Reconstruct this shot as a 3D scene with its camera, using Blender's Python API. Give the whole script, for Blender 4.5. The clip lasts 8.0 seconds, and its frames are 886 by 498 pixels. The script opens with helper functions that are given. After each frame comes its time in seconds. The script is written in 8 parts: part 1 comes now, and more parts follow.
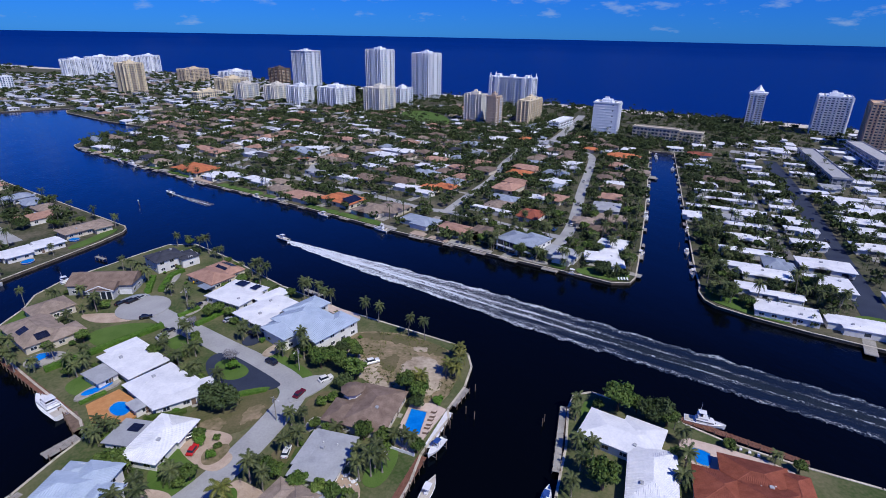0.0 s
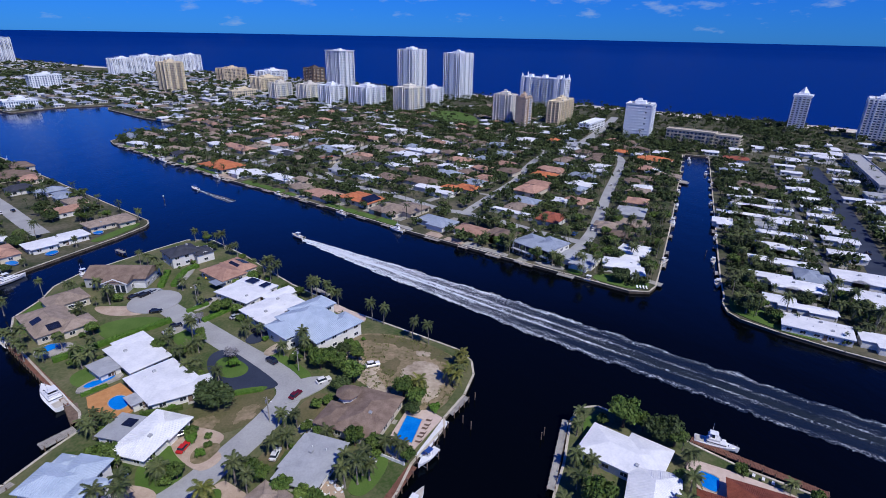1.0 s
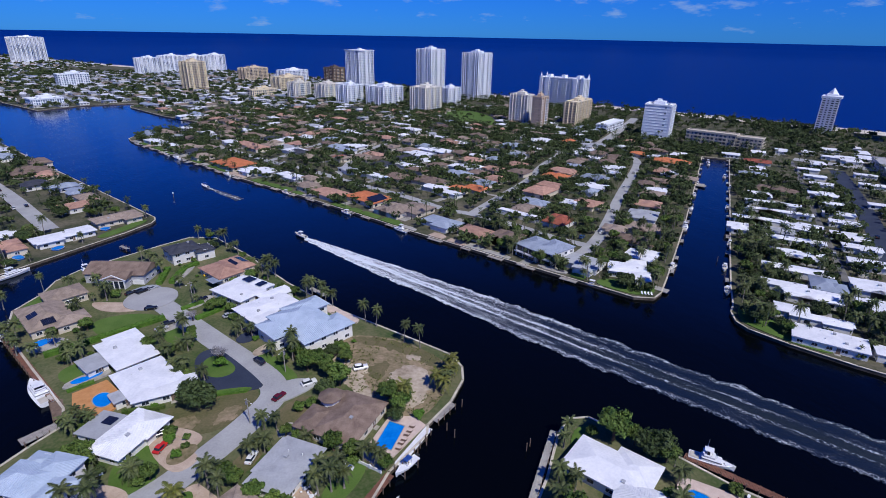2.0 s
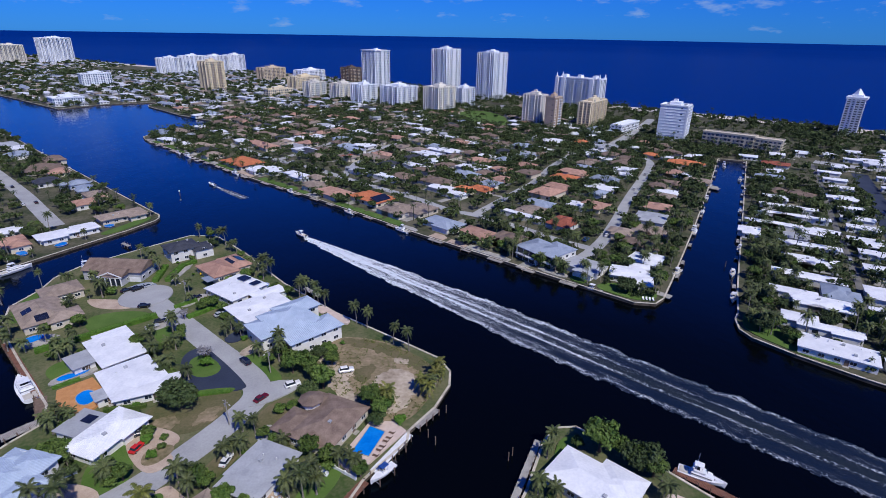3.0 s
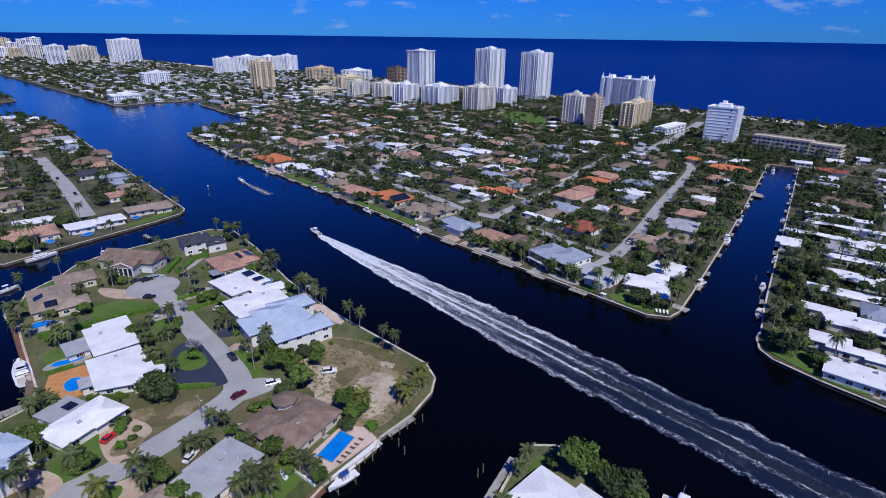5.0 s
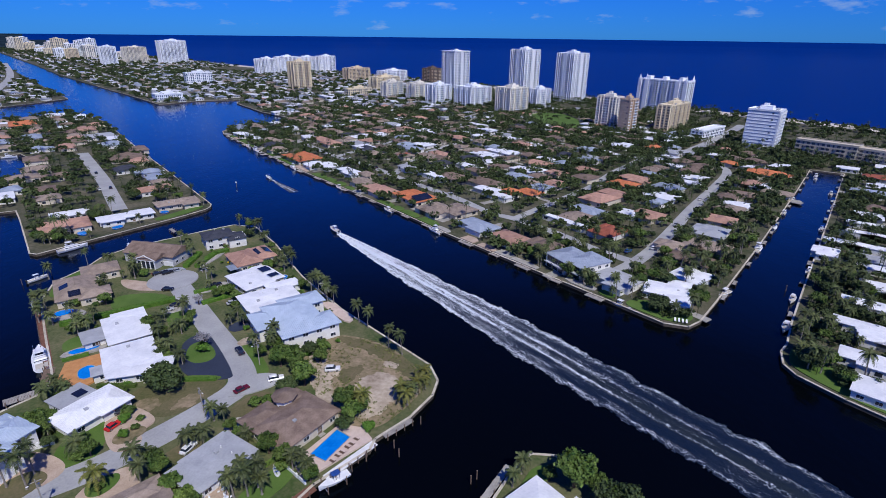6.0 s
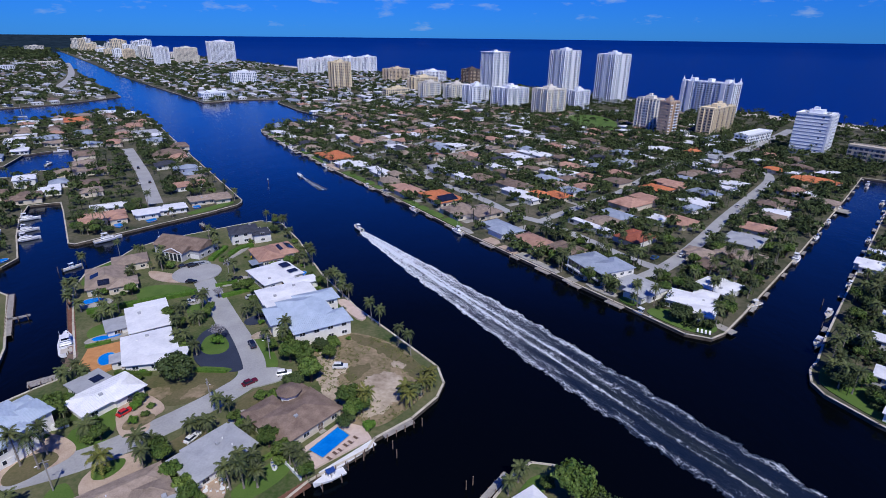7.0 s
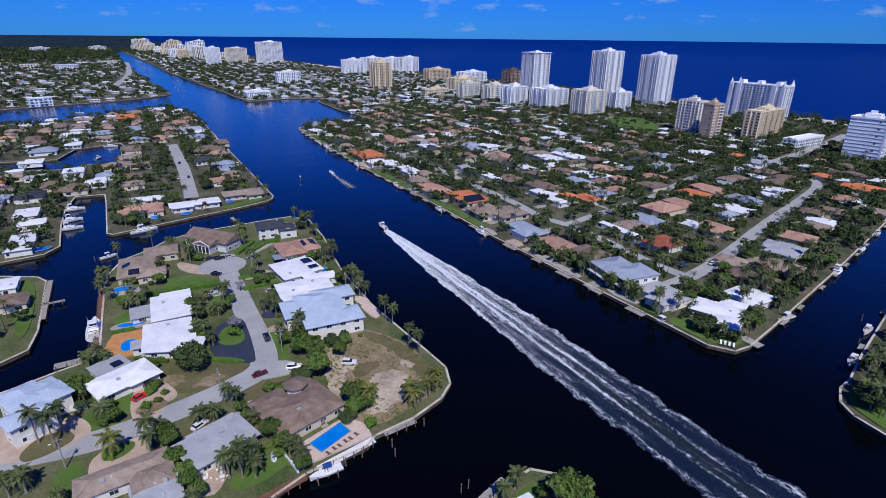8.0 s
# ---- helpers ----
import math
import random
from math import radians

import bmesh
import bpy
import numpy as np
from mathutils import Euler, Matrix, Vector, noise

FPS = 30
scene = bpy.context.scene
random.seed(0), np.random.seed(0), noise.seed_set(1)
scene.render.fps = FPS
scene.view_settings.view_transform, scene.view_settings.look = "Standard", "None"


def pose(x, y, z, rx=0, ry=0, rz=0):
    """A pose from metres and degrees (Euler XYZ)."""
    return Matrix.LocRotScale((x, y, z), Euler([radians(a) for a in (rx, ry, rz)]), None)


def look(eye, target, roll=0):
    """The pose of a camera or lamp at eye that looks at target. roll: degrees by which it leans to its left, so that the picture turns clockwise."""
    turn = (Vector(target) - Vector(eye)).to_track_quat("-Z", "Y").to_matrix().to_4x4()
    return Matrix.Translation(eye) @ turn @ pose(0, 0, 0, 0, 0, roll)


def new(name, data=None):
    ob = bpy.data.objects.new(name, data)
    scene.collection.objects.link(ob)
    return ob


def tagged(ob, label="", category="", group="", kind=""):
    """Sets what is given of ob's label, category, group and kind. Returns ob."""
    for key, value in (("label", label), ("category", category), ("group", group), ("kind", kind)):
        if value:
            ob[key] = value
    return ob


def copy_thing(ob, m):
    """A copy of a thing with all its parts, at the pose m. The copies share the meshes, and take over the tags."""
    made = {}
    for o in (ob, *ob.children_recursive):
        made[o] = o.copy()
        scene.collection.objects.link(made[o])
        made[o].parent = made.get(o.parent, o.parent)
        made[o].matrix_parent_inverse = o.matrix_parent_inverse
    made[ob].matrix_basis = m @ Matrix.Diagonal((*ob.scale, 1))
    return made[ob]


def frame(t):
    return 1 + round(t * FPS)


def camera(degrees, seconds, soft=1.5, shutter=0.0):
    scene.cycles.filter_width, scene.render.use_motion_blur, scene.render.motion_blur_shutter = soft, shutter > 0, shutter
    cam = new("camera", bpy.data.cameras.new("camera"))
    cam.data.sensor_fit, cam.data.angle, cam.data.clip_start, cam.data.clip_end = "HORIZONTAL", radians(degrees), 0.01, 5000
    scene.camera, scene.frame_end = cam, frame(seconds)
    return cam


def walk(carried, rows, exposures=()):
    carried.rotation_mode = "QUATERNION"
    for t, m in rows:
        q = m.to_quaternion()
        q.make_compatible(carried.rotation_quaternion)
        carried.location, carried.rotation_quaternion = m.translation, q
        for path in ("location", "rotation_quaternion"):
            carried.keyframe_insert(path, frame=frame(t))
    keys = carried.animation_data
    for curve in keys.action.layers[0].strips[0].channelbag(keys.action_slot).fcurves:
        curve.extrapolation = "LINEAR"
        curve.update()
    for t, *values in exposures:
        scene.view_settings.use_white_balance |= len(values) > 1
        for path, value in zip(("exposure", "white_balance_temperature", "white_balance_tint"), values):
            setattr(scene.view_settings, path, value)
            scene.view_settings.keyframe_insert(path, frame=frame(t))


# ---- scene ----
cam = camera(79.96, 8.0, 0.6)
walk(cam, [
    (0, look((-4.17, -4.06, 103.75), (55.18, 171.38, 28.26), 1.10)),
    (0.5, look((1.08, -3.13, 103.28), (54.05, 174.32, 27.74), 1.09)),
    (1, look((6.13, -2.19, 102.75), (53.62, 176.81, 27.23), 1.10)),
    (1.5, look((11.43, -1.24, 102.25), (54.73, 178.81, 26.72), 1.12)),
    (3, look((26.64, 1.51, 100.83), (59.40, 183.78, 25.31), 0.98)),
    (3.5, look((31.64, 2.34, 100.49), (60.83, 185.24, 25.01), 1.00)),
    (4, look((36.54, 3.27, 99.95), (61.72, 186.77, 24.50), 0.91)),
    (4.5, look((41.19, 4.21, 99.44), (61.58, 188.33, 24.03), 0.83)),
    (6, look((54.54, 6.96, 98.06), (56.07, 192.28, 22.88), 0.66)),
    (6.5, look((58.71, 7.89, 97.75), (53.44, 193.20, 22.70), 0.65)),
    (7, look((62.94, 8.78, 97.43), (50.13, 193.76, 22.47), 0.63)),
    (7.5, look((67.14, 9.74, 97.11), (46.90, 194.06, 22.17), 0.60)),
    (8, look((71.40, 10.57, 96.90), (43.82, 193.97, 22.04), 0.59)),
], [(0, -0.4, 6050, 10), (8, -0.4, 6050, 10)])

# ---- sky, sun ----
SUN_EL, SUN_AZ = radians(53), Vector((0.39, -0.92, 0)).normalized()
world = bpy.data.worlds.new("daylight")
scene.world = world
world.use_nodes = True
wn, wl = world.node_tree.nodes, world.node_tree.links
sky = wn.new("ShaderNodeTexSky")
sky.sky_type, sky.sun_disc = "NISHITA", False
sky.sun_elevation = SUN_EL
sky.sun_rotation = math.atan2(SUN_AZ.x, SUN_AZ.y)
sky.altitude, sky.air_density, sky.dust_density, sky.ozone_density = 0, 1.0, 0.0, 2.0
tint = wn.new("ShaderNodeMix")
tint.data_type, tint.blend_type = "RGBA", "MULTIPLY"
tint.inputs["Factor"].default_value, tint.inputs["B"].default_value = 1.0, (0.045, 0.243, 0.97, 1)
wl.new(sky.outputs[0], tint.inputs["A"])
wl.new(tint.outputs["Result"], wn["Background"].inputs["Color"])
wn["Background"].inputs["Strength"].default_value = 0.14
sun_lamp = bpy.data.lights.new("sun", "SUN")
sun_lamp.energy, sun_lamp.angle, sun_lamp.color = 5.0, radians(0.5), (1.0, 0.94, 0.84)
sun_ob = new("sun", sun_lamp)
sun_way = Vector((SUN_AZ.x * math.cos(SUN_EL), SUN_AZ.y * math.cos(SUN_EL), math.sin(SUN_EL)))
sun_ob.matrix_world = look(sun_way * 500, (0, 0, 0))

# ---- materials ----


def shade(name, dark, light, scale=0.5, rough=0.8, metal=0.0, bump=0.0, fine=8.0, vary=0.0, spec=0.3, detail=6.0, leaf=0.0):
    """Two tones mixed by coarse and fine noise at real size, with relief; vary: how far single objects differ in brightness."""
    m = bpy.data.materials.new(name)
    m.use_nodes = True
    n, l = m.node_tree.nodes, m.node_tree.links
    b = n["Principled BSDF"]
    b.inputs["Roughness"].default_value, b.inputs["Metallic"].default_value = rough, metal
    b.inputs["Specular IOR Level"].default_value = spec
    geo = n.new("ShaderNodeNewGeometry")
    big, small = n.new("ShaderNodeTexNoise"), n.new("ShaderNodeTexNoise")
    big.inputs["Scale"].default_value, big.inputs["Detail"].default_value = scale, detail
    small.inputs["Scale"].default_value, small.inputs["Detail"].default_value = scale * fine, 4
    l.new(geo.outputs["Position"], big.inputs["Vector"])
    l.new(geo.outputs["Position"], small.inputs["Vector"])
    add = n.new("ShaderNodeMath")
    add.operation, add.inputs[1].default_value = "MULTIPLY_ADD", 0.6
    l.new(small.outputs["Fac"], add.inputs[0])
    l.new(big.outputs["Fac"], add.inputs[2])
    ramp = n.new("ShaderNodeMapRange")
    ramp.inputs["From Min"].default_value, ramp.inputs["From Max"].default_value = 0.55, 1.05
    l.new(add.outputs[0], ramp.inputs["Value"])
    mix = n.new("ShaderNodeMix")
    mix.data_type = "RGBA"
    mix.inputs["A"].default_value, mix.inputs["B"].default_value = (*dark, 1), (*light, 1)
    l.new(ramp.outputs[0], mix.inputs["Factor"])
    out = mix.outputs["Result"]
    if leaf:
        rr, hs = n.new("ShaderNodeMapRange"), n.new("ShaderNodeHueSaturation")
        rr.inputs["To Min"].default_value, rr.inputs["To Max"].default_value = 1 - leaf, 1 + leaf
        l.new(geo.outputs["Random Per Island"], rr.inputs["Value"])
        l.new(rr.outputs[0], hs.inputs["Value"])
        l.new(out, hs.inputs["Color"])
        out = hs.outputs[0]
    if vary:
        info, rr, hs = n.new("ShaderNodeObjectInfo"), n.new("ShaderNodeMapRange"), n.new("ShaderNodeHueSaturation")
        rr.inputs["To Min"].default_value, rr.inputs["To Max"].default_value = 1 - vary, 1 + vary
        l.new(info.outputs["Random"], rr.inputs["Value"])
        l.new(rr.outputs[0], hs.inputs["Value"])
        l.new(out, hs.inputs["Color"])
        out = hs.outputs[0]
    l.new(out, b.inputs["Base Color"])
    if bump:
        bp = n.new("ShaderNodeBump")
        bp.inputs["Strength"].default_value, bp.inputs["Distance"].default_value = min(1, bump), bump
        l.new(small.outputs["Fac"], bp.inputs["Height"])
        l.new(bp.outputs[0], b.inputs["Normal"])
    return m


def water_material(name, deep, light, rough, spec, blue):
    m = bpy.data.materials.new(name)
    m.use_nodes = True
    n, l = m.node_tree.nodes, m.node_tree.links
    b = n["Principled BSDF"]
    b.inputs["Roughness"].default_value = rough
    face, gloss = n.new("ShaderNodeLayerWeight"), n.new("ShaderNodeMapRange")
    face.inputs["Blend"].default_value = 0.5
    gloss.inputs["From Min"].default_value, gloss.inputs["From Max"].default_value = 0.52, 0.86
    gloss.inputs["To Min"].default_value, gloss.inputs["To Max"].default_value = spec * 0.12, spec
    l.new(face.outputs["Facing"], gloss.inputs["Value"])
    l.new(gloss.outputs[0], b.inputs["Specular IOR Level"])
    b.inputs["IOR"].default_value = 1.42
    b.inputs["Specular Tint"].default_value = (0.10, 0.50, 1.0, 1)
    geo = n.new("ShaderNodeNewGeometry")
    big = n.new("ShaderNodeTexNoise")
    big.inputs["Scale"].default_value, big.inputs["Detail"].default_value = 0.006, 5
    l.new(geo.outputs["Position"], big.inputs["Vector"])
    mix = n.new("ShaderNodeMix")
    mix.data_type = "RGBA"
    mix.inputs["A"].default_value, mix.inputs["B"].default_value = (*deep, 1), (*light, 1)
    l.new(big.outputs["Fac"], mix.inputs["Factor"])
    # sky reflection put into the base colour: blue grows with distance along y
    sep, away_blend, sky_reflect = n.new("ShaderNodeSeparateXYZ"), n.new("ShaderNodeMapRange"), n.new("ShaderNodeMix")
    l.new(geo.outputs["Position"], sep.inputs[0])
    away_blend.interpolation_type = "SMOOTHSTEP"
    away_blend.inputs["From Min"].default_value, away_blend.inputs["From Max"].default_value = 190, 620
    l.new(sep.outputs["Y"], away_blend.inputs["Value"])
    sky_reflect.data_type = "RGBA"
    sky_reflect.inputs["B"].default_value = (*blue, 1)
    l.new(away_blend.outputs[0], sky_reflect.inputs["Factor"])
    l.new(mix.outputs["Result"], sky_reflect.inputs["A"])
    l.new(sky_reflect.outputs["Result"], b.inputs["Base Color"])
    w1, w2 = n.new("ShaderNodeTexNoise"), n.new("ShaderNodeTexNoise")
    w1.inputs["Scale"].default_value, w1.inputs["Detail"].default_value = 0.6, 4
    w2.inputs["Scale"].default_value, w2.inputs["Detail"].default_value = 0.08, 3
    st = n.new("ShaderNodeMapping")
    st.inputs["Rotation"].default_value = (0, 0, radians(39))
    st.inputs["Scale"].default_value = (1.0, 0.45, 1)
    l.new(geo.outputs["Position"], st.inputs["Vector"])
    l.new(st.outputs[0], w1.inputs["Vector"])
    l.new(st.outputs[0], w2.inputs["Vector"])
    add = n.new("ShaderNodeMath")
    add.operation, add.inputs[1].default_value = "MULTIPLY_ADD", 2.0
    l.new(w2.outputs["Fac"], add.inputs[0])
    l.new(w1.outputs["Fac"], add.inputs[2])
    bp = n.new("ShaderNodeBump")
    bp.inputs["Strength"].default_value, bp.inputs["Distance"].default_value = 0.34, 0.28
    l.new(add.outputs[0], bp.inputs["Height"])
    l.new(bp.outputs[0], b.inputs["Normal"])
    return m


# last tone of each: the sky's reflected blue, painted in from y 190 to 620
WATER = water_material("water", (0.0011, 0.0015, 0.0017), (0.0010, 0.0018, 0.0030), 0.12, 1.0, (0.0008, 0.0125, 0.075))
SEA = water_material("open_sea", (0.0004, 0.0130, 0.125), (0.0006, 0.0180, 0.165), 0.45, 0.2, (0.0005, 0.0150, 0.140))
GROUND = shade("lawn_and_soil", (0.040, 0.074, 0.015), (0.165, 0.150, 0.080), 0.08, 0.95, bump=0.15, fine=14)
SUBURB = shade("dry_garden_ground", (0.022, 0.038, 0.010), (0.150, 0.130, 0.090), 0.06, 0.95, fine=10)
# dark inland cover, its bluish tinge is distance haze painted into the colour
HAZETOWN = shade("far_town_in_haze", (0.005, 0.014, 0.022), (0.026, 0.042, 0.058), 0.022, 1.0, fine=5, spec=0.0)
GRASS = shade("mown_grass", (0.058, 0.115, 0.016), (0.105, 0.170, 0.036), 0.12, 0.95, bump=0.05, fine=25)
DRYGRASS = shade("worn_grass", (0.075, 0.085, 0.028), (0.17, 0.135, 0.075), 0.12, 0.95, bump=0.05, fine=12)
SAND = shade("bare_sand", (0.26, 0.205, 0.145), (0.56, 0.47, 0.37), 0.10, 0.95, fine=9)
DIRT = shade("dirt_and_weeds", (0.125, 0.110, 0.050), (0.35, 0.265, 0.175), 0.11, 0.95, bump=0.1, fine=8)
ROAD = shade("weathered_asphalt", (0.29, 0.29, 0.295), (0.41, 0.41, 0.41), 0.10, 0.9, fine=20)
DARKROAD = shade("new_asphalt", (0.022, 0.030, 0.056), (0.042, 0.053, 0.086), 0.10, 0.85, fine=30)
PAVER = shade("drive_pavers", (0.36, 0.265, 0.195), (0.53, 0.42, 0.33), 0.3, 0.85, fine=10)
CONCRETE = shade("concrete", (0.28, 0.265, 0.235), (0.44, 0.415, 0.375), 0.4, 0.85, fine=8)
SEAWALL = shade("seawall_concrete", (0.36, 0.32, 0.25), (0.66, 0.60, 0.50), 0.3, 0.9, fine=6)
STAINWALL = shade("stained_seawall", (0.045, 0.036, 0.028), (0.15, 0.125, 0.095), 0.35, 0.9, fine=5)
PINKDECK = shade("pink_deck", (0.52, 0.40, 0.33), (0.64, 0.52, 0.45), 0.6, 0.8)
CLAYDECK = shade("clay_patio", (0.44, 0.20, 0.07), (0.56, 0.28, 0.11), 0.6, 0.8)
WOOD = shade("dock_boards", (0.11, 0.075, 0.055), (0.24, 0.17, 0.125), 0.8, 0.85, fine=6)
REDWOOD = shade("red_brown_boards", (0.13, 0.055, 0.035), (0.23, 0.11, 0.075), 0.8, 0.85, fine=6)
GREYWOOD = shade("grey_boards", (0.24, 0.22, 0.20), (0.40, 0.37, 0.33), 0.8, 0.85, fine=6)
BEACH = shade("beach_sand", (0.52, 0.47, 0.40), (0.68, 0.63, 0.55), 0.05, 0.95)
WHITEWALL = shade("white_stucco", (0.66, 0.64, 0.60), (0.80, 0.79, 0.76), 0.5, 0.8, vary=0.05)
CREAM = shade("cream_stucco", (0.56, 0.50, 0.40), (0.70, 0.63, 0.52), 0.5, 0.8, vary=0.1)
GREYWALL = shade("grey_stucco", (0.34, 0.34, 0.35), (0.46, 0.46, 0.47), 0.5, 0.8, vary=0.1)
ROOFS = {
    "w": shade("white_roof", (0.66, 0.67, 0.70), (0.84, 0.84, 0.86), 0.25, 0.6, fine=6, vary=0.06),
    "l": shade("light_grey_roof", (0.31, 0.32, 0.34), (0.43, 0.44, 0.46), 0.3, 0.7, fine=6, vary=0.1),
    "g": shade("blue_grey_roof", (0.23, 0.27, 0.34), (0.34, 0.38, 0.46), 0.3, 0.55, fine=6, vary=0.12),
    "t": shade("tan_tile_roof", (0.20, 0.155, 0.12), (0.36, 0.285, 0.23), 0.5, 0.8, fine=8, bump=0.05, vary=0.15),
    "b": shade("brown_shingle_roof", (0.13, 0.09, 0.07), (0.25, 0.185, 0.145), 0.4, 0.85, fine=8, bump=0.05, vary=0.15),
    "s": shade("salmon_tile_roof", (0.32, 0.18, 0.13), (0.49, 0.295, 0.22), 0.5, 0.8, fine=8, bump=0.05, vary=0.12),
    "o": shade("orange_tile_roof", (0.42, 0.13, 0.055), (0.62, 0.215, 0.09), 0.5, 0.75, fine=8, bump=0.05, vary=0.08),
    "r": shade("red_tile_roof", (0.20, 0.055, 0.032), (0.33, 0.105, 0.065), 0.5, 0.8, fine=8, bump=0.05, vary=0.1),
    "p": shade("pale_blue_metal_roof", (0.34, 0.41, 0.52), (0.46, 0.53, 0.64), 0.3, 0.5, fine=6, vary=0.05),
    "d": shade("dark_slate_roof", (0.026, 0.029, 0.040), (0.062, 0.066, 0.085), 0.5, 0.8, fine=8, vary=0.1),
}
GLASS = shade("window_glass", (0.012, 0.018, 0.030), (0.03, 0.04, 0.06), 0.3, 0.08, spec=0.6)
SOLAR = shade("solar_panel", (0.008, 0.010, 0.022), (0.02, 0.024, 0.045), 0.5, 0.15, spec=0.6)
TRIM = shade("white_trim", (0.70, 0.70, 0.70), (0.82, 0.82, 0.82), 1.0, 0.6)
POOL = shade("pool_water", (0.006, 0.15, 0.58), (0.015, 0.24, 0.74), 0.25, 0.08, spec=0.5, fine=6)
DARKMETAL = shade("dark_metal", (0.02, 0.02, 0.022), (0.05, 0.05, 0.05), 2.0, 0.5)
BARK = shade("palm_bark", (0.17, 0.145, 0.12), (0.31, 0.275, 0.235), 2.0, 0.95)
TRUNK = shade("tree_bark", (0.07, 0.05, 0.035), (0.14, 0.105, 0.08), 2.0, 0.95)
FROND = shade("palm_frond", (0.036, 0.056, 0.016), (0.118, 0.134, 0.045), 0.25, 0.6, fine=6, leaf=0.35, vary=0.3)
YFROND = shade("yellow_palm_frond", (0.065, 0.085, 0.015), (0.17, 0.16, 0.035), 0.3, 0.6, fine=6, leaf=0.35, vary=0.25)
LEAF = shade("leaf_green", (0.030, 0.072, 0.011), (0.125, 0.175, 0.036), 0.3, 0.7, fine=8, leaf=0.35, vary=0.3)
DARKLEAF = shade("dark_leaf", (0.026, 0.050, 0.013), (0.078, 0.105, 0.036), 0.3, 0.7, fine=8, leaf=0.35, vary=0.25)
HEDGE = shade("clipped_hedge", (0.045, 0.115, 0.010), (0.120, 0.225, 0.030), 0.8, 0.8, fine=6, vary=0.15)
FARLEAF = shade("far_foliage", (0.016, 0.033, 0.009), (0.080, 0.106, 0.034), 0.045, 0.85, fine=20, leaf=0.55)


def foam_material():
    """White foam over dark water: a net of fine strands, as thick as the mesh's cover value says, olive where the water is stirred."""
    m = bpy.data.materials.new("boat_foam")
    m.use_nodes = True
    n, l = m.node_tree.nodes, m.node_tree.links
    b = n["Principled BSDF"]
    tc, mp, at, ol = n.new("ShaderNodeTexCoord"), n.new("ShaderNodeMapping"), n.new("ShaderNodeAttribute"), n.new("ShaderNodeAttribute")
    at.attribute_name, ol.attribute_name = "cover", "stirred"
    mp.inputs["Scale"].default_value = (0.8, 1.0, 1.0)
    l.new(tc.outputs["Object"], mp.inputs["Vector"])

    def op(kind, a, b2):
        q = n.new("ShaderNodeMath")
        q.operation = kind
        for k, v in enumerate((a, b2)):
            if isinstance(v, (int, float)):
                q.inputs[k].default_value = v
            elif v is not None:
                l.new(v, q.inputs[k])
        return q.outputs[0]

    warp, shift = n.new("ShaderNodeTexNoise"), n.new("ShaderNodeVectorMath")
    warp.inputs["Scale"].default_value, warp.inputs["Detail"].default_value = 0.7, 3
    shift.operation, shift.inputs[1].default_value = "MULTIPLY_ADD", (2.6, 1.8, 0)
    l.new(mp.outputs[0], warp.inputs["Vector"])
    l.new(warp.outputs["Color"], shift.inputs[0])
    l.new(mp.outputs[0], shift.inputs[2])
    total = None
    for sc, wide, gain in ((0.95, 0.24, 3.4), (1.9, 0.26, 2.4)):
        q = n.new("ShaderNodeTexVoronoi")
        q.feature = "DISTANCE_TO_EDGE"
        q.inputs["Scale"].default_value = sc
        l.new(shift.outputs[0], q.inputs["Vector"])
        strand = op("MULTIPLY", op("SUBTRACT", wide, q.outputs["Distance"]), gain)  # highest on a strand, falling to either side
        total = strand if total is None else op("MAXIMUM", total, strand)
    fine = n.new("ShaderNodeTexNoise")
    fine.inputs["Scale"].default_value, fine.inputs["Detail"].default_value = 3.2, 4
    l.new(mp.outputs[0], fine.inputs["Vector"])
    add = op("ADD", op("ADD", total, op("MULTIPLY", op("SUBTRACT", fine.outputs["Fac"], 0.5), 0.6)), at.outputs["Fac"])
    cut = n.new("ShaderNodeMapRange")
    cut.inputs["From Min"].default_value, cut.inputs["From Max"].default_value = 0.70, 1.02
    l.new(add, cut.inputs["Value"])
    under, mix = n.new("ShaderNodeMix"), n.new("ShaderNodeMix")
    under.data_type = mix.data_type = "RGBA"
    under.inputs["A"].default_value, under.inputs["B"].default_value = (0.006, 0.014, 0.034, 1), (0.015, 0.023, 0.032, 1)
    mix.inputs["B"].default_value = (0.74, 0.78, 0.82, 1)
    l.new(ol.outputs["Fac"], under.inputs["Factor"])
    l.new(under.outputs["Result"], mix.inputs["A"])
    l.new(cut.outputs[0], mix.inputs["Factor"])
    l.new(mix.outputs["Result"], b.inputs["Base Color"])
    b.inputs["Roughness"].default_value, b.inputs["Specular IOR Level"].default_value = 0.5, 0.15
    bp = n.new("ShaderNodeBump")
    bp.inputs["Strength"].default_value, bp.inputs["Distance"].default_value = 0.6, 0.3
    l.new(add, bp.inputs["Height"])
    l.new(bp.outputs[0], b.inputs["Normal"])
    return m


FOAM = foam_material()


# ---- mesh helpers ----
def root(name, x, y, z=0.0, rot=0.0, label="", category="", group="", kind=""):
    ob = new(name)
    ob.empty_display_size = 0.5
    ob.matrix_basis = pose(x, y, z, 0, 0, rot)
    return tagged(ob, label, category, group, kind)


def mesh_of(name, verts, faces, material):
    me = bpy.data.meshes.new(name)
    me.from_pydata([tuple(v) for v in verts], [], faces)
    for m in material if isinstance(material, (list, tuple)) else [material]:
        me.materials.append(m)
    return me


def put(name, me, parent=None, m=None, label=""):
    ob = new(name, me)
    if parent is not None:
        ob.parent = parent
    if m is not None:
        ob.matrix_basis = m
    return tagged(ob, label)


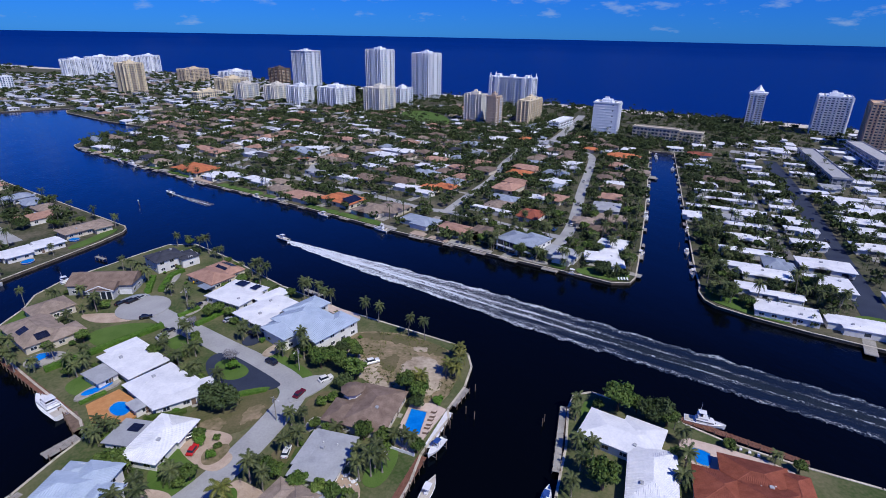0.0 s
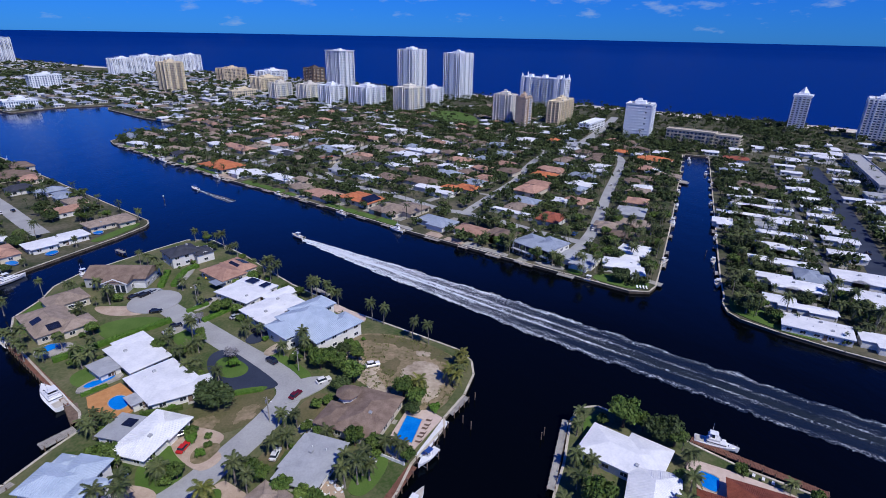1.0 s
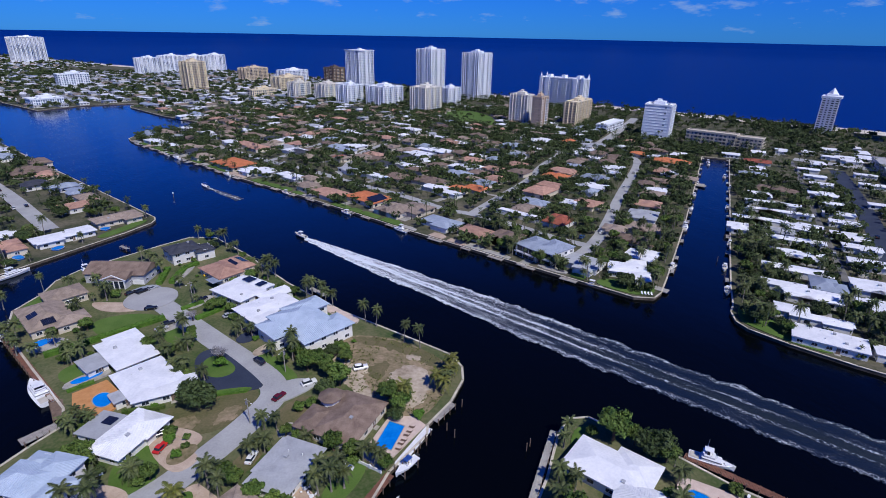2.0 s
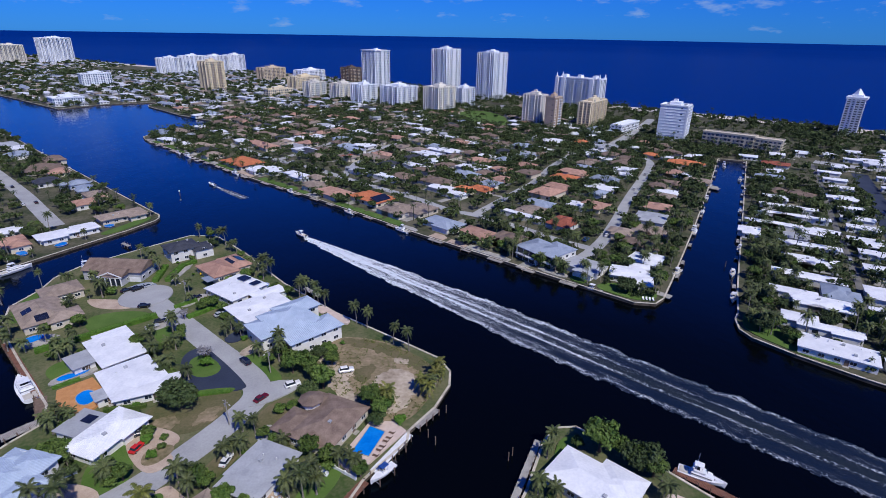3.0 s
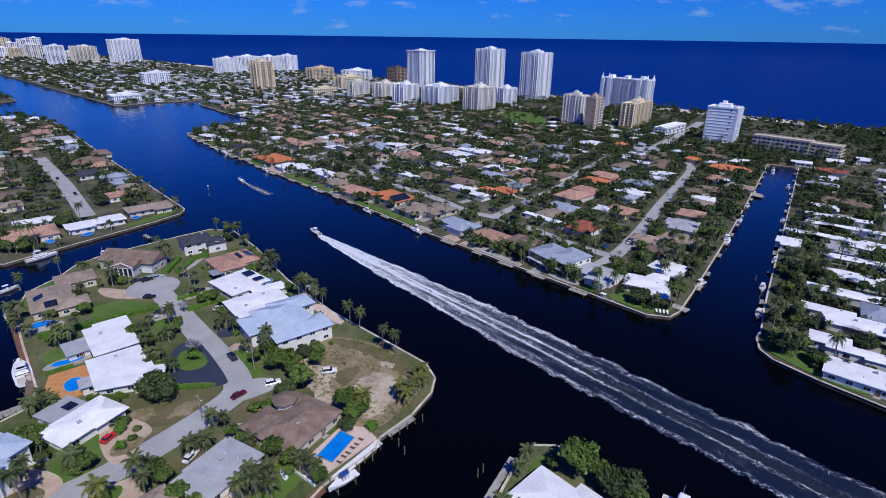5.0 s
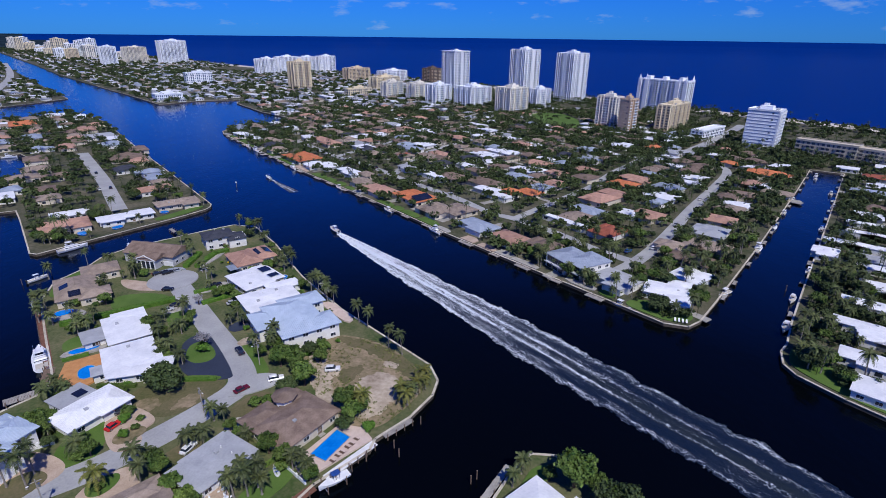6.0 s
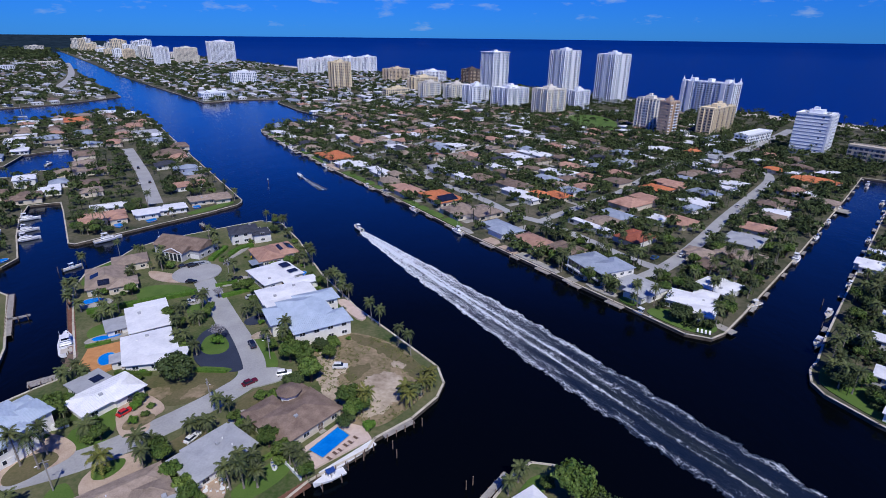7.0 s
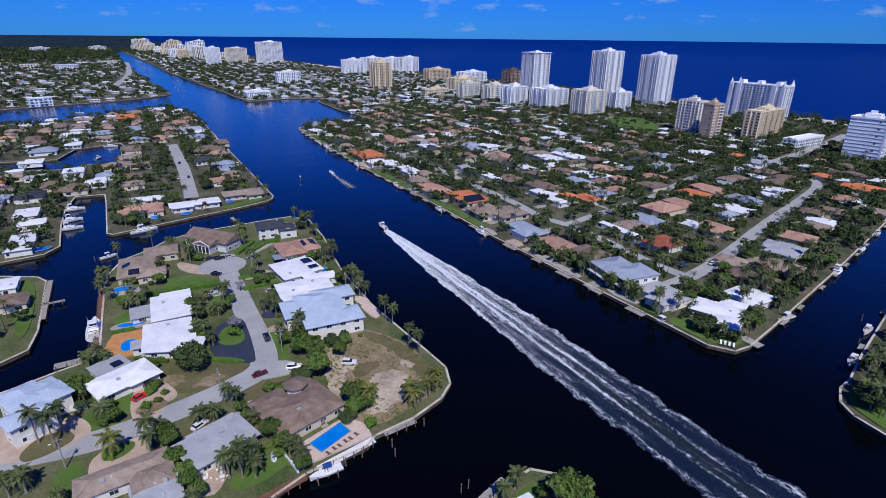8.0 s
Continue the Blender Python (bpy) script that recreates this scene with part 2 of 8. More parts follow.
def part(name, bm, material, parent=None, label="", smooth=False):
    me = bpy.data.meshes.new(name)
    bmesh.ops.recalc_face_normals(bm, faces=bm.faces)
    if smooth:
        for f in bm.faces:
            f.smooth = True
    bm.to_mesh(me)
    bm.free()
    for mm in material if isinstance(material, (list, tuple)) else [material]:
        me.materials.append(mm)
    return put(name, me, parent, None, label)


def add_box(bm, cx, cy, z0, sx, sy, sz, rot=0.0, bevel=0.0):
    r = bmesh.ops.create_cube(bm, size=1, matrix=pose(cx, cy, z0 + sz / 2, 0, 0, rot) @ Matrix.Diagonal((sx, sy, sz, 1)))
    if bevel:
        edges = list({e for v in r["verts"] for e in v.link_edges})
        bmesh.ops.bevel(bm, geom=edges, offset=bevel, segments=1, affect="EDGES", profile=0.5)


def add_cyl(bm, x, y, z0, h, r0, r1=None, seg=10, m=None):
    mat = pose(x, y, z0 + h / 2)
    bmesh.ops.create_cone(bm, cap_ends=True, segments=seg, radius1=r0, radius2=r0 if r1 is None else r1, depth=h, matrix=mat if m is None else m @ mat)


def box_part(name, material, parent, cx, cy, z0, sx, sy, sz, rot=0.0, bevel=0.03, label=""):
    bm = bmesh.new()
    add_box(bm, cx, cy, z0, sx, sy, sz, rot, bevel)
    return part(name, bm, material, parent, label)


def slab(name, outline, z0, z1, material, parent=None, label="", category="", kind=""):
    """A flat piece with thickness from its outline."""
    bm = bmesh.new()
    top = [bm.verts.new((x, y, z1)) for x, y in outline]
    low = [bm.verts.new((x, y, z0)) for x, y in outline]
    n = len(top)
    bm.faces.new(top)
    for i in range(n):
        bm.faces.new((low[i], low[(i + 1) % n], top[(i + 1) % n], top[i]))
    ob = part(name, bm, material, parent, label)
    return tagged(ob, label, category, "", kind)


def smooth_line(points, times=2, closed=True):
    for _ in range(times):
        out, n = [], len(points)
        for i in range(n if closed else n - 1):
            (ax, ay), (bx, by) = points[i], points[(i + 1) % n]
            out += [(0.75 * ax + 0.25 * bx, 0.75 * ay + 0.25 * by), (0.25 * ax + 0.75 * bx, 0.25 * ay + 0.75 * by)]
        points = out if closed else [points[0]] + out + [points[-1]]
    return points


def ribbon(points, width):
    """The outline of a band of that width along a line."""
    left, right = [], []
    for i, (x, y) in enumerate(points):
        ax, ay = points[max(0, i - 1)]
        bx, by = points[min(len(points) - 1, i + 1)]
        d = math.hypot(bx - ax, by - ay) or 1
        nx, ny = -(by - ay) / d * width / 2, (bx - ax) / d * width / 2
        left.append((x + nx, y + ny))
        right.append((x - nx, y - ny))
    return left + right[::-1]


def inside(x, y, poly):
    hit, j = False, len(poly) - 1
    for i in range(len(poly)):
        (xi, yi), (xj, yj) = poly[i], poly[j]
        if (yi > y) != (yj > y) and x < (xj - xi) * (y - yi) / (yj - yi) + xi:
            hit = not hit
        j = i
    return hit


def edge_gap(x, y, poly):
    best = 1e9
    for (ax, ay), (bx, by) in zip(poly, poly[1:] + poly[:1]):
        dx, dy = bx - ax, by - ay
        k = max(0, min(1, ((x - ax) * dx + (y - ay) * dy) / (dx * dx + dy * dy + 1e-9)))
        best = min(best, (x - ax - k * dx) ** 2 + (y - ay - k * dy) ** 2)
    return best ** 0.5

# ---- water, land ----
Z = 1.2  # land above the water
EAST = [(145, 173), (137, 175.5), (123, 192), (98, 221), (59, 267), (31, 303), (-4, 347), (-46, 396), (-97, 463), (-168, 556), (-175, 572), (-171, 592), (-156, 612), (-136, 640),
        (-132, 672), (-160, 700), (-182, 723), (-244, 808), (-250, 828), (-240, 850), (-262, 852), (-314, 834), (-347, 786), (-444, 892), (-598, 1054), (-836, 1308), (-1126, 1646), (-1900, 2520), (-2650, 3370),
        (-3200, 4000), (-2900, 4000), (-2450, 3640), (-1400, 2560), (-870, 2050), (-520, 1700), (-160, 1470), (134, 1140), (250, 1000), (450, 752), (562, 622), (650, 516), (704, 436)]
EAST += [(1000, 60), (1500, -560), (1200, -900), (620, -380), (200, 99), (185, 116), (173, 132), (166, 144), (165.5, 150), (169, 157), (174, 162), (185, 177), (208, 206), (276, 291), (369, 408),
         (350, 420), (299, 356), (216, 254), (164, 192), (151, 177)]
ISLAND = [(21, 92), (26, 100), (37.5, 111), (38.5, 115), (47, 123.5), (53, 133), (54.5, 140), (52, 148), (46, 154.5), (38, 163), (18, 184), (-4, 213), (-12, 226), (-26, 250), (-44, 275), (-57, 278),
          (-68, 269), (-95, 244), (-101, 232), (-101, 220), (-105, 206), (-99, 189), (-80, 164), (-62, 141), (-59, 133), (-64, 126), (-70, 116), (-90, 92), (-160, 10), (-120, -40), (-60, -10), (8, 76)]
WEST = [(-82.5, 310), (-83, 305), (-92, 290), (-108, 269), (-120, 253), (-133, 235), (-137, 236), (-176, 283), (-190, 299), (-204, 291), (-190, 268), (-170, 243), (-146, 216), (-145, 206), (-156, 194), (-220, 135),
        (-420, 60), (-520, 220), (-345, 318), (-268, 352), (-262, 372), (-236, 372), (-262, 420), (-300, 452), (-318, 420), (-300, 380), (-360, 350), (-540, 250), (-800, 330),
        (-500, 516), (-462, 555), (-450, 630), (-425, 690), (-408, 698), (-334, 630), (-197, 456), (-112, 350), (-84, 315)]
SPIT = [(-142, 182), (-127, 184), (-120, 181), (-108, 167), (-90, 146), (-83, 135), (-86, 124), (-120, 82), (-250, -20), (-330, 80), (-215, 132)]
SOUTH = [(53, 77), (64, 91), (73, 105), (78, 110), (84, 109.5), (100, 91), (108, 79), (119, 67), (132, 55), (190, -10), (150, -60), (30, -60), (40, 55)]
FAR = [(-516, 846), (-522, 800), (-540, 738), (-578, 680), (-612, 622), (-900, 480), (-2000, 300), (-4300, 1300), (-4000, 2700), (-3300, 3500), (-2870, 3560), (-2330, 2960), (-1950, 2500), (-1085, 1490), (-665, 1012)]


def land(name, outline, material, label):
    ob = slab(name, outline, -2.5, Z, material, None, label, "ground", "structure")
    n = len(outline)
    cap, wall = bmesh.new(), bmesh.new()
    for i in range(n):
        (ax, ay), (bx, by) = outline[i], outline[(i + 1) % n]
        if max(abs(ax), abs(bx), abs(ay) * 0.6, abs(by) * 0.6) > 720:
            continue
        d, a = math.hypot(bx - ax, by - ay), math.degrees(math.atan2(by - ay, bx - ax))
        add_box(wall, (ax + bx) / 2, (ay + by) / 2, -1.5, d + 0.35, 0.45, 1.5 + Z - 0.08, a)
        add_box(cap, (ax + bx) / 2, (ay + by) / 2, Z - 0.08, d + 0.5, 0.7, 0.22, a, 0.04)
    tagged(part("seawall", wall, STAINWALL, None), "dark stained concrete seawall along the water's edge", "seawall", "", "structure")
    tagged(part("seawall_cap", cap, SEAWALL, None), "pale concrete cap on the seawall", "seawall", "", "structure")
    return ob


def build_land():
    rings = [(150.0 * k, 0.0) for k in range(1, 24)] + [(3600, 1), (3750, 3), (3900, 7), (4100, 16), (4300, 28), (4500, 40), (4700, 58), (4880, 74)]
    coast = [(-4000, 5000), (-2900, 4000), (-2450, 3640), (-1400, 2560), (-870, 2050), (-520, 1700), (-160, 1440), (100, 1120), (420, 735), (660, 430), (960, 40), (1400, -600), (3500, -3200), (6000, 0), (4000, 6000)]
    inland = [(-1900, 2560), (-1640, 2700), (-3000, 4940), (-7000, 6000), (-7000, -500), (-4300, 900), (-2700, 2600)]
    verts, faces, slots, n = [(0, 0, 0)], [], [], 192
    for r, z in rings:
        verts += [(r * math.cos(2 * math.pi * i / n), r * math.sin(2 * math.pi * i / n), z) for i in range(n)]
    for i in range(n):
        faces.append((0, 1 + i, 1 + (i + 1) % n))
        for k in range(len(rings) - 1):
            a, b = 1 + k * n, 1 + (k + 1) * n
            faces.append((a + i, b + i, b + (i + 1) % n, a + (i + 1) % n))
    for f in faces:
        c = sum((Vector(verts[k]) for k in f), Vector()) / len(f)
        # slot 2: far inland cells, in the tones with painted haze
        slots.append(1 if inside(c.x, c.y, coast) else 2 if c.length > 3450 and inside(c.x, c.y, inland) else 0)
    me = mesh_of("water", verts, faces, [WATER, SEA, HAZETOWN])
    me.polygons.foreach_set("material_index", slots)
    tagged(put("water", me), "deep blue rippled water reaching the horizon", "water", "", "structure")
    land("ground", EAST, SUBURB, "low suburban land between waterway and ocean")
    land("ground", ISLAND, GROUND, "low green peninsula with lawns and gardens")
    land("ground", WEST, SUBURB, "low suburban land cut by canals")
    land("ground", SPIT, GROUND, "grassy end of a canal-side street")
    land("ground", SOUTH, GROUND, "garden land along the near canal")
    land("ground", FAR, SUBURB, "flat built-up land beyond the waterway")
    coast = [(-870, 2050), (-520, 1700), (-160, 1470), (134, 1140), (250, 1000), (450, 752), (562, 622), (650, 516), (704, 436), (1000, 60), (1500, -560)]
    slab("beach", ribbon(coast, 34), -1, Z + 0.06, BEACH, None, "pale sandy beach along the ocean", "beach", "structure")


build_land()

# ---- tall buildings ----
TOWERCREAM = shade("cream_concrete", (0.68, 0.64, 0.55), (0.79, 0.75, 0.66), 0.08, 0.85)
BEIGE = shade("beige_render", (0.56, 0.46, 0.33), (0.68, 0.57, 0.42), 0.1, 0.85)
YELLOW = shade("pale_yellow_render", (0.66, 0.56, 0.38), (0.78, 0.68, 0.49), 0.1, 0.85)
BROWNWALL = shade("brown_render", (0.54, 0.40, 0.28), (0.64, 0.49, 0.35), 0.1, 0.85)
TOWERWHITE = shade("painted_concrete", (0.74, 0.77, 0.82), (0.82, 0.84, 0.87), 0.06, 0.8, fine=5)
WALKUP = shade("weathered_tan_render", (0.46, 0.41, 0.32), (0.60, 0.54, 0.44), 0.1, 0.85)
DARKBROWN = shade("dark_brown_concrete", (0.13, 0.09, 0.07), (0.20, 0.15, 0.12), 0.1, 0.85)
BLUEGLASS = shade("blue_tinted_glass", (0.035, 0.07, 0.14), (0.09, 0.15, 0.26), 0.2, 0.12, spec=0.6)
TOWERGLASS = shade("tower_glass", (0.045, 0.06, 0.085), (0.13, 0.16, 0.20), 0.12, 0.15, spec=0.5)


def quick_box(verts, faces, m, x, y, z, sx, sy, sz):
    i = len(verts)
    verts += [m @ Vector((x + a * sx / 2, y + b * sy / 2, z + c * sz)) for c in (0, 1) for a, b in ((-1, -1), (1, -1), (1, 1), (-1, 1))]
    faces += [(i + 3, i + 2, i + 1, i), (i + 4, i + 5, i + 6, i + 7)] + [(i + k, i + (k + 1) % 4, i + 4 + (k + 1) % 4, i + 4 + k) for k in range(4)]


def tower(x, y, rot, w, d, h, floors, wall, label, glass=TOWERGLASS, balcony="both", pent=True, bay=3.6, blank="", name="apartment_tower", rail=None, notch=0, piers=True):
    """A block with storeys: core, window openings, balcony slabs with fronts and a roof with plant room. blank: sides with no windows out of w, s, e, n."""
    ob = root(name, x, y, Z, rot, label, "building")
    bm = bmesh.new()
    add_box(bm, 0, 0, 0, w, d, h)
    if notch:  # shallow stair bay that breaks the face
        add_box(bm, -w / 2, 0, 0, 3, notch, h + 1.5)
        add_box(bm, 0, -d / 2, 0, notch, 3, h + 1.5)
    part("wall", bm, wall, ob)
    bm = bmesh.new()
    add_box(bm, 0, 0, h, w + 1.0, d + 1.0, 0.6)
    for sx, sy, px, py in ((w + 1, 0.4, 0, d / 2 + 0.3), (w + 1, 0.4, 0, -d / 2 - 0.3), (0.4, d + 1, w / 2 + 0.3, 0), (0.4, d + 1, -w / 2 - 0.3, 0)):
        add_box(bm, px, py, h + 0.6, sx, sy, 0.9)
    part("roof", bm, wall, ob)
    if pent:
        bm = bmesh.new()
        add_box(bm, 0, 0, h + 0.6, w * 0.42, d * 0.42, 3.4)
        add_box(bm, w * 0.08, d * 0.05, h + 4.0, w * 0.16, d * 0.16, 2.0)
        part("plant_room", bm, wall, ob)
        bm = bmesh.new()
        for k in range(5):
            add_box(bm, random.uniform(-0.4, 0.4) * w, random.choice((-0.33, 0.33)) * d, h + 0.6, 2.2, 1.6, 1.3)
        tagged(part("roof_plant", bm, ROOFS["l"], ob), kind="stuff")
    fh = h / floors
    verts, faces, bv, bf, pv, pf = [], [], [], [], [], []
    for side, length, m in (("s", w, pose(0, -d / 2, 0)), ("n", w, pose(0, d / 2, 0, 0, 0, 180)), ("e", d, pose(w / 2, 0, 0, 0, 0, 90)), ("w", d, pose(-w / 2, 0, 0, 0, 0, -90))):
        if side in blank:  # a plain wall with a ledge at each storey and small stair windows
            for f in range(1, floors):
                quick_box(pv, pf, m, 0, -0.12, f * fh - 0.2, length, 0.3, 0.4)
                if f % 2:
                    i = len(verts)
                    verts += [m @ Vector(p) for p in ((length * 0.28, -0.06, f * fh + 0.7), (length * 0.28 + 1.6, -0.06, f * fh + 0.7), (length * 0.28 + 1.6, -0.06, f * fh + 1.9), (length * 0.28, -0.06, f * fh + 1.9))]
                    faces.append((i, i + 1, i + 2, i + 3))
            continue
        bays = max(2, int(length / bay))
        step = length / bays
        for f in range(floors):
            z0 = f * fh
            for k in range(bays):
                cx = -length / 2 + step * (k + 0.5)
                full = (k % 3 != 1)
                hw = step * (0.30 if full else 0.18)
                za, zb = z0 + (0.25 if full else 0.9), z0 + fh * 0.82
                i = len(verts)
                verts += [m @ Vector(p) for p in ((cx - hw, -0.06, za), (cx + hw, -0.06, za), (cx + hw, -0.06, zb), (cx - hw, -0.06, zb))]
                faces.append((i, i + 1, i + 2, i + 3))
        if balcony in ("both", side) and floors > 6 and piers:
            for k in range(bays + 1):
                if k % 3 in (1, 2) or k in (0, bays):
                    quick_box(pv, pf, m, -length / 2 + step * k, -0.85, 0, 0.55, 1.7, h + 0.4)
        if balcony in ("both", side):
            runs = [k for k in range(bays) if k % 3 != 1]
            for f in range(1, floors):
                for k in runs:
                    cx = -length / 2 + step * (k + 0.5)
                    for sy, z0, sz, oy in ((1.5, 0, 0.22, 0.75), (0.12, 0.22, 0.85, 1.44)):
                        quick_box(bv, bf, m, cx, -oy, f * fh + z0, step * 0.94, sy, sz)
    me = mesh_of("glazing", verts, faces, glass)
    tagged(put("glazing", me, ob), kind="stuff")
    if pv:
        tagged(put("pier", mesh_of("pier", pv, pf, wall), ob), kind="stuff")
    if balcony:
        tagged(put("balcony_front", mesh_of("balcony_front", bv, bf, rail or wall), ob), kind="stuff")
    return ob


def crowned_block():
    """Long slab with finned corners and three roof boxes."""
    ob = tower(369, 776, 39, 18, 73, 41, 15, TOWERWHITE, "long white beachfront apartment slab with finned roof corners", balcony="w", pent=False, bay=4.5, piers=False)
    for sy in (-1, 1):
        for sx in (-1, 1):
            bm = bmesh.new()
            add_cyl(bm, sx * 9, sy * 34.5, 41, 8, 2.4, 0.2, 4)
            add_box(bm, sx * 9.4, sy * 34, 0, 2, 5, 43.5)
            part("corner_fin", bm, TOWERWHITE, ob)
    for k in (-24, 0, 24):
        box_part("roof_box", TOWERWHITE, ob, 0, k, 41.6, 9, 5.5, 4.6)
    for k in (-23, 23):
        box_part("stair_wall", TOWERWHITE, ob, -9.8, k, 0, 2.6, 6, 42)


def peaked_tower():
    ob = tower(581, 517, 39, 16.5, 16.5, 41, 16, TOWERWHITE, "slim white tower with a pointed gabled crown", pent=False, balcony="w")
    bm = bmesh.new()
    add_box(bm, 0, 0, 40, 19.5, 19.5, 2.6)
    add_box(bm, 0, 0, 42.6, 11, 11, 2.0)
    add_cyl(bm, 1, 0, 44.6, 6.5, 5.2, 0.4, 4)
    part("crown", bm, TOWERWHITE, ob)


def tall_buildings():
    tower(197, 950, 39, 35, 33, 74.5, 27, TOWERWHITE, "tall white condominium tower with stacked balconies", notch=8)
    tower(262, 886, 39, 35, 33, 71.5, 26, TOWERWHITE, "tall white condominium tower beside its twin", notch=8)
    t3 = tower(84, 1090, 39, 36, 37, 66, 23, TOWERWHITE, "tall pale tower with overhanging flat roof", glass=BLUEGLASS, notch=6)
    box_part("roof_slab", TOWERWHITE, t3, 0, 0, 67.5, 40.5, 41.5, 1.2)
    tower(37, 1207, 39, 30, 30, 29, 10, DARKBROWN, "dark brown mid-rise apartment block", rail=BEIGE)
    crowned_block()
    tower(256, 587, 39, 16, 11, 35, 12, BROWNWALL, "apartment wing with a blank brown end wall", balcony="s", blank="w", rail=TOWERWHITE)
    tower(247, 622, 39, 14, 24, 34, 12, TOWERCREAM, "cream apartment block joined to a brown wing", balcony="w", glass=BLUEGLASS, rail=TOWERWHITE)
    tower(313, 606, 45, 50, 14, 28.5, 10, YELLOW, "pale yellow apartment block with stepped roofline", rail=BEIGE)
    tower(360, 512, 46, 21, 26, 35, 12, TOWERWHITE, "white apartment tower with a broad plain front", balcony="s", bay=5, blank="w")
    tower(150, 736, 39, 32, 27, 32.5, 11, TOWERCREAM, "cream mid-rise block with ribbon balconies", rail=TOWERWHITE)
    tower(199, 803, 39, 28, 16, 25, 9, TOWERWHITE, "white mid-rise wing behind a cream block", rail=TOWERWHITE)
    tower(103, 826, 39, 39, 37, 25.5, 9, TOWERWHITE, "white mid-rise block with blue glazing", glass=BLUEGLASS)
    tower(52, 845, 39, 29, 25, 26, 9, TOWERWHITE, "white terraced mid-rise block")
    tower(20, 885, 39, 30, 23, 24, 8, TOWERCREAM, "cream terraced mid-rise block", rail=TOWERWHITE)
    tower(-25, 911, 39, 28, 20, 24, 8, TOWERCREAM, "cream mid-rise block near the beach", rail=TOWERWHITE)
    tower(-51, 1043, 39, 47, 30, 22.5, 8, YELLOW, "pale yellow mid-rise block")
    tower(-85, 941, 39, 46, 13, 10.5, 3, YELLOW, "long low yellow office building", balcony="", name="office_building")
    tower(-210, 1050, 39, 32, 27, 47, 17, YELLOW, "yellow apartment tower with dark balcony strips", rail=BEIGE)
    for k, (off, w, h) in enumerate(((-84, 50, 35), (-30, 54, 38.5), (30, 58, 37), (86, 47, 38.5))):
        tower(-327 + off * 0.743, 1488 + off * 0.669 + (k % 2) * 7, 42, w, 24, h, 15, TOWERWHITE, "white section of a long beachfront apartment slab", notch=5, glass=BLUEGLASS if k % 2 else TOWERGLASS)
    tower(-133, 1248, 39, 51, 29, 25.5, 9, BEIGE, "beige mid-rise block near the shore")
    tower(-50, 1207, 39, 57, 28, 23.5, 8, TOWERWHITE, "white mid-rise block behind yellow ones", glass=BLUEGLASS)
    tower(-432, 1122, 39, 50, 18, 21, 7, TOWERWHITE, "white hotel block inland of the beach", balcony="", glass=BLUEGLASS)
    tower(-356, 832, 39, 38, 24, 10, 3, TOWERWHITE, "white waterside office building with blue window bands", balcony="", glass=BLUEGLASS, name="office_building", bay=2.6)
    tower(-835, 1877, 39, 78, 52, 69, 24, TOWERWHITE, "tall white beach tower far along the coast")
    tower(-954, 1864, 39, 66, 36, 48, 17, TOWERCREAM, "cream tower block far along the coast")
    tower(-944, 1699, 39, 40, 32, 53, 18, TOWERWHITE, "pale tower block far along the coast", glass=BLUEGLASS)
    tower(-1291, 2066, 39, 38, 28, 34, 12, YELLOW, "yellow apartment tower far along the coast", rail=BEIGE)
    tower(-1282, 2137, 39, 52, 38, 45, 15, TOWERWHITE, "white apartment tower far along the coast")
    tower(-591, 668, 60, 27, 11, 10.5, 3, TOWERWHITE, "white three-storey waterside block with deep terraces", glass=BLUEGLASS, pent=False, bay=5)
    tower(-2194, 2691, 60, 78, 24, 26, 9, TOWERCREAM, "cream apartment slab far inland", balcony="", bay=6)
    tower(-2356, 2498, 60, 80, 24, 22, 8, TOWERWHITE, "pale apartment slab far inland", balcony="", bay=6)
    tower(-1166, 1349, 60, 50, 16, 13, 4, TOWERWHITE, "white low block among trees beyond the waterway", balcony="", bay=5, pent=False)
    tower(-1244, 1595, 60, 54, 17, 11, 3, TOWERCREAM, "cream low block among trees beyond the waterway", balcony="", bay=5, pent=False)
    peaked_tower()
    tower(631, 457, 39, 36, 32, 43, 16, TOWERWHITE, "white tower with curved ends by the beach", glass=BLUEGLASS)
    tower(598, 372, 39, 36, 36, 45, 16, BROWNWALL, "brown tower with an orange roof edge", rail=BEIGE)
    tower(336, 566, 41, 52, 12, 8.5, 3, TOWERWHITE, "low white motel with a long flat roof", pent=False, name="motel")
    tower(417, 441, 39, 13, 22, 11.7, 4, WALKUP, "beige walk-up apartment block at the canal end", pent=False)
    tower(392, 465, 39, 12, 46, 13.4, 4, WALKUP, "long beige walk-up apartment block", pent=False, balcony="w")
    tower(446, 318, 50, 125, 13, 6, 2, GREYWALL, "long low commercial building with a flat roof", pent=False, balcony="", name="commercial_building")
    tower(520, 330, 50, 96, 14, 9.5, 3, GREYWALL, "low grey walk-up block with blue glass and white balconies", rail=TOWERWHITE, glass=BLUEGLASS, pent=False, balcony="both", name="commercial_building")
    for k in range(34):
        s = random.random() ** 0.8
        cx, cy = -930 - 1500 * s, 1900 + 1560 * s
        off = random.uniform(-40, 170)
        tower(cx - off * 0.72, cy - off * 0.69, 39, random.uniform(30, 75), random.uniform(22, 40), random.choice((16, 24, 32, 45, 58, 66)), 12, random.choice((TOWERWHITE, TOWERCREAM, YELLOW, TOWERWHITE)),
              "distant apartment block near the shore", balcony="", bay=6)
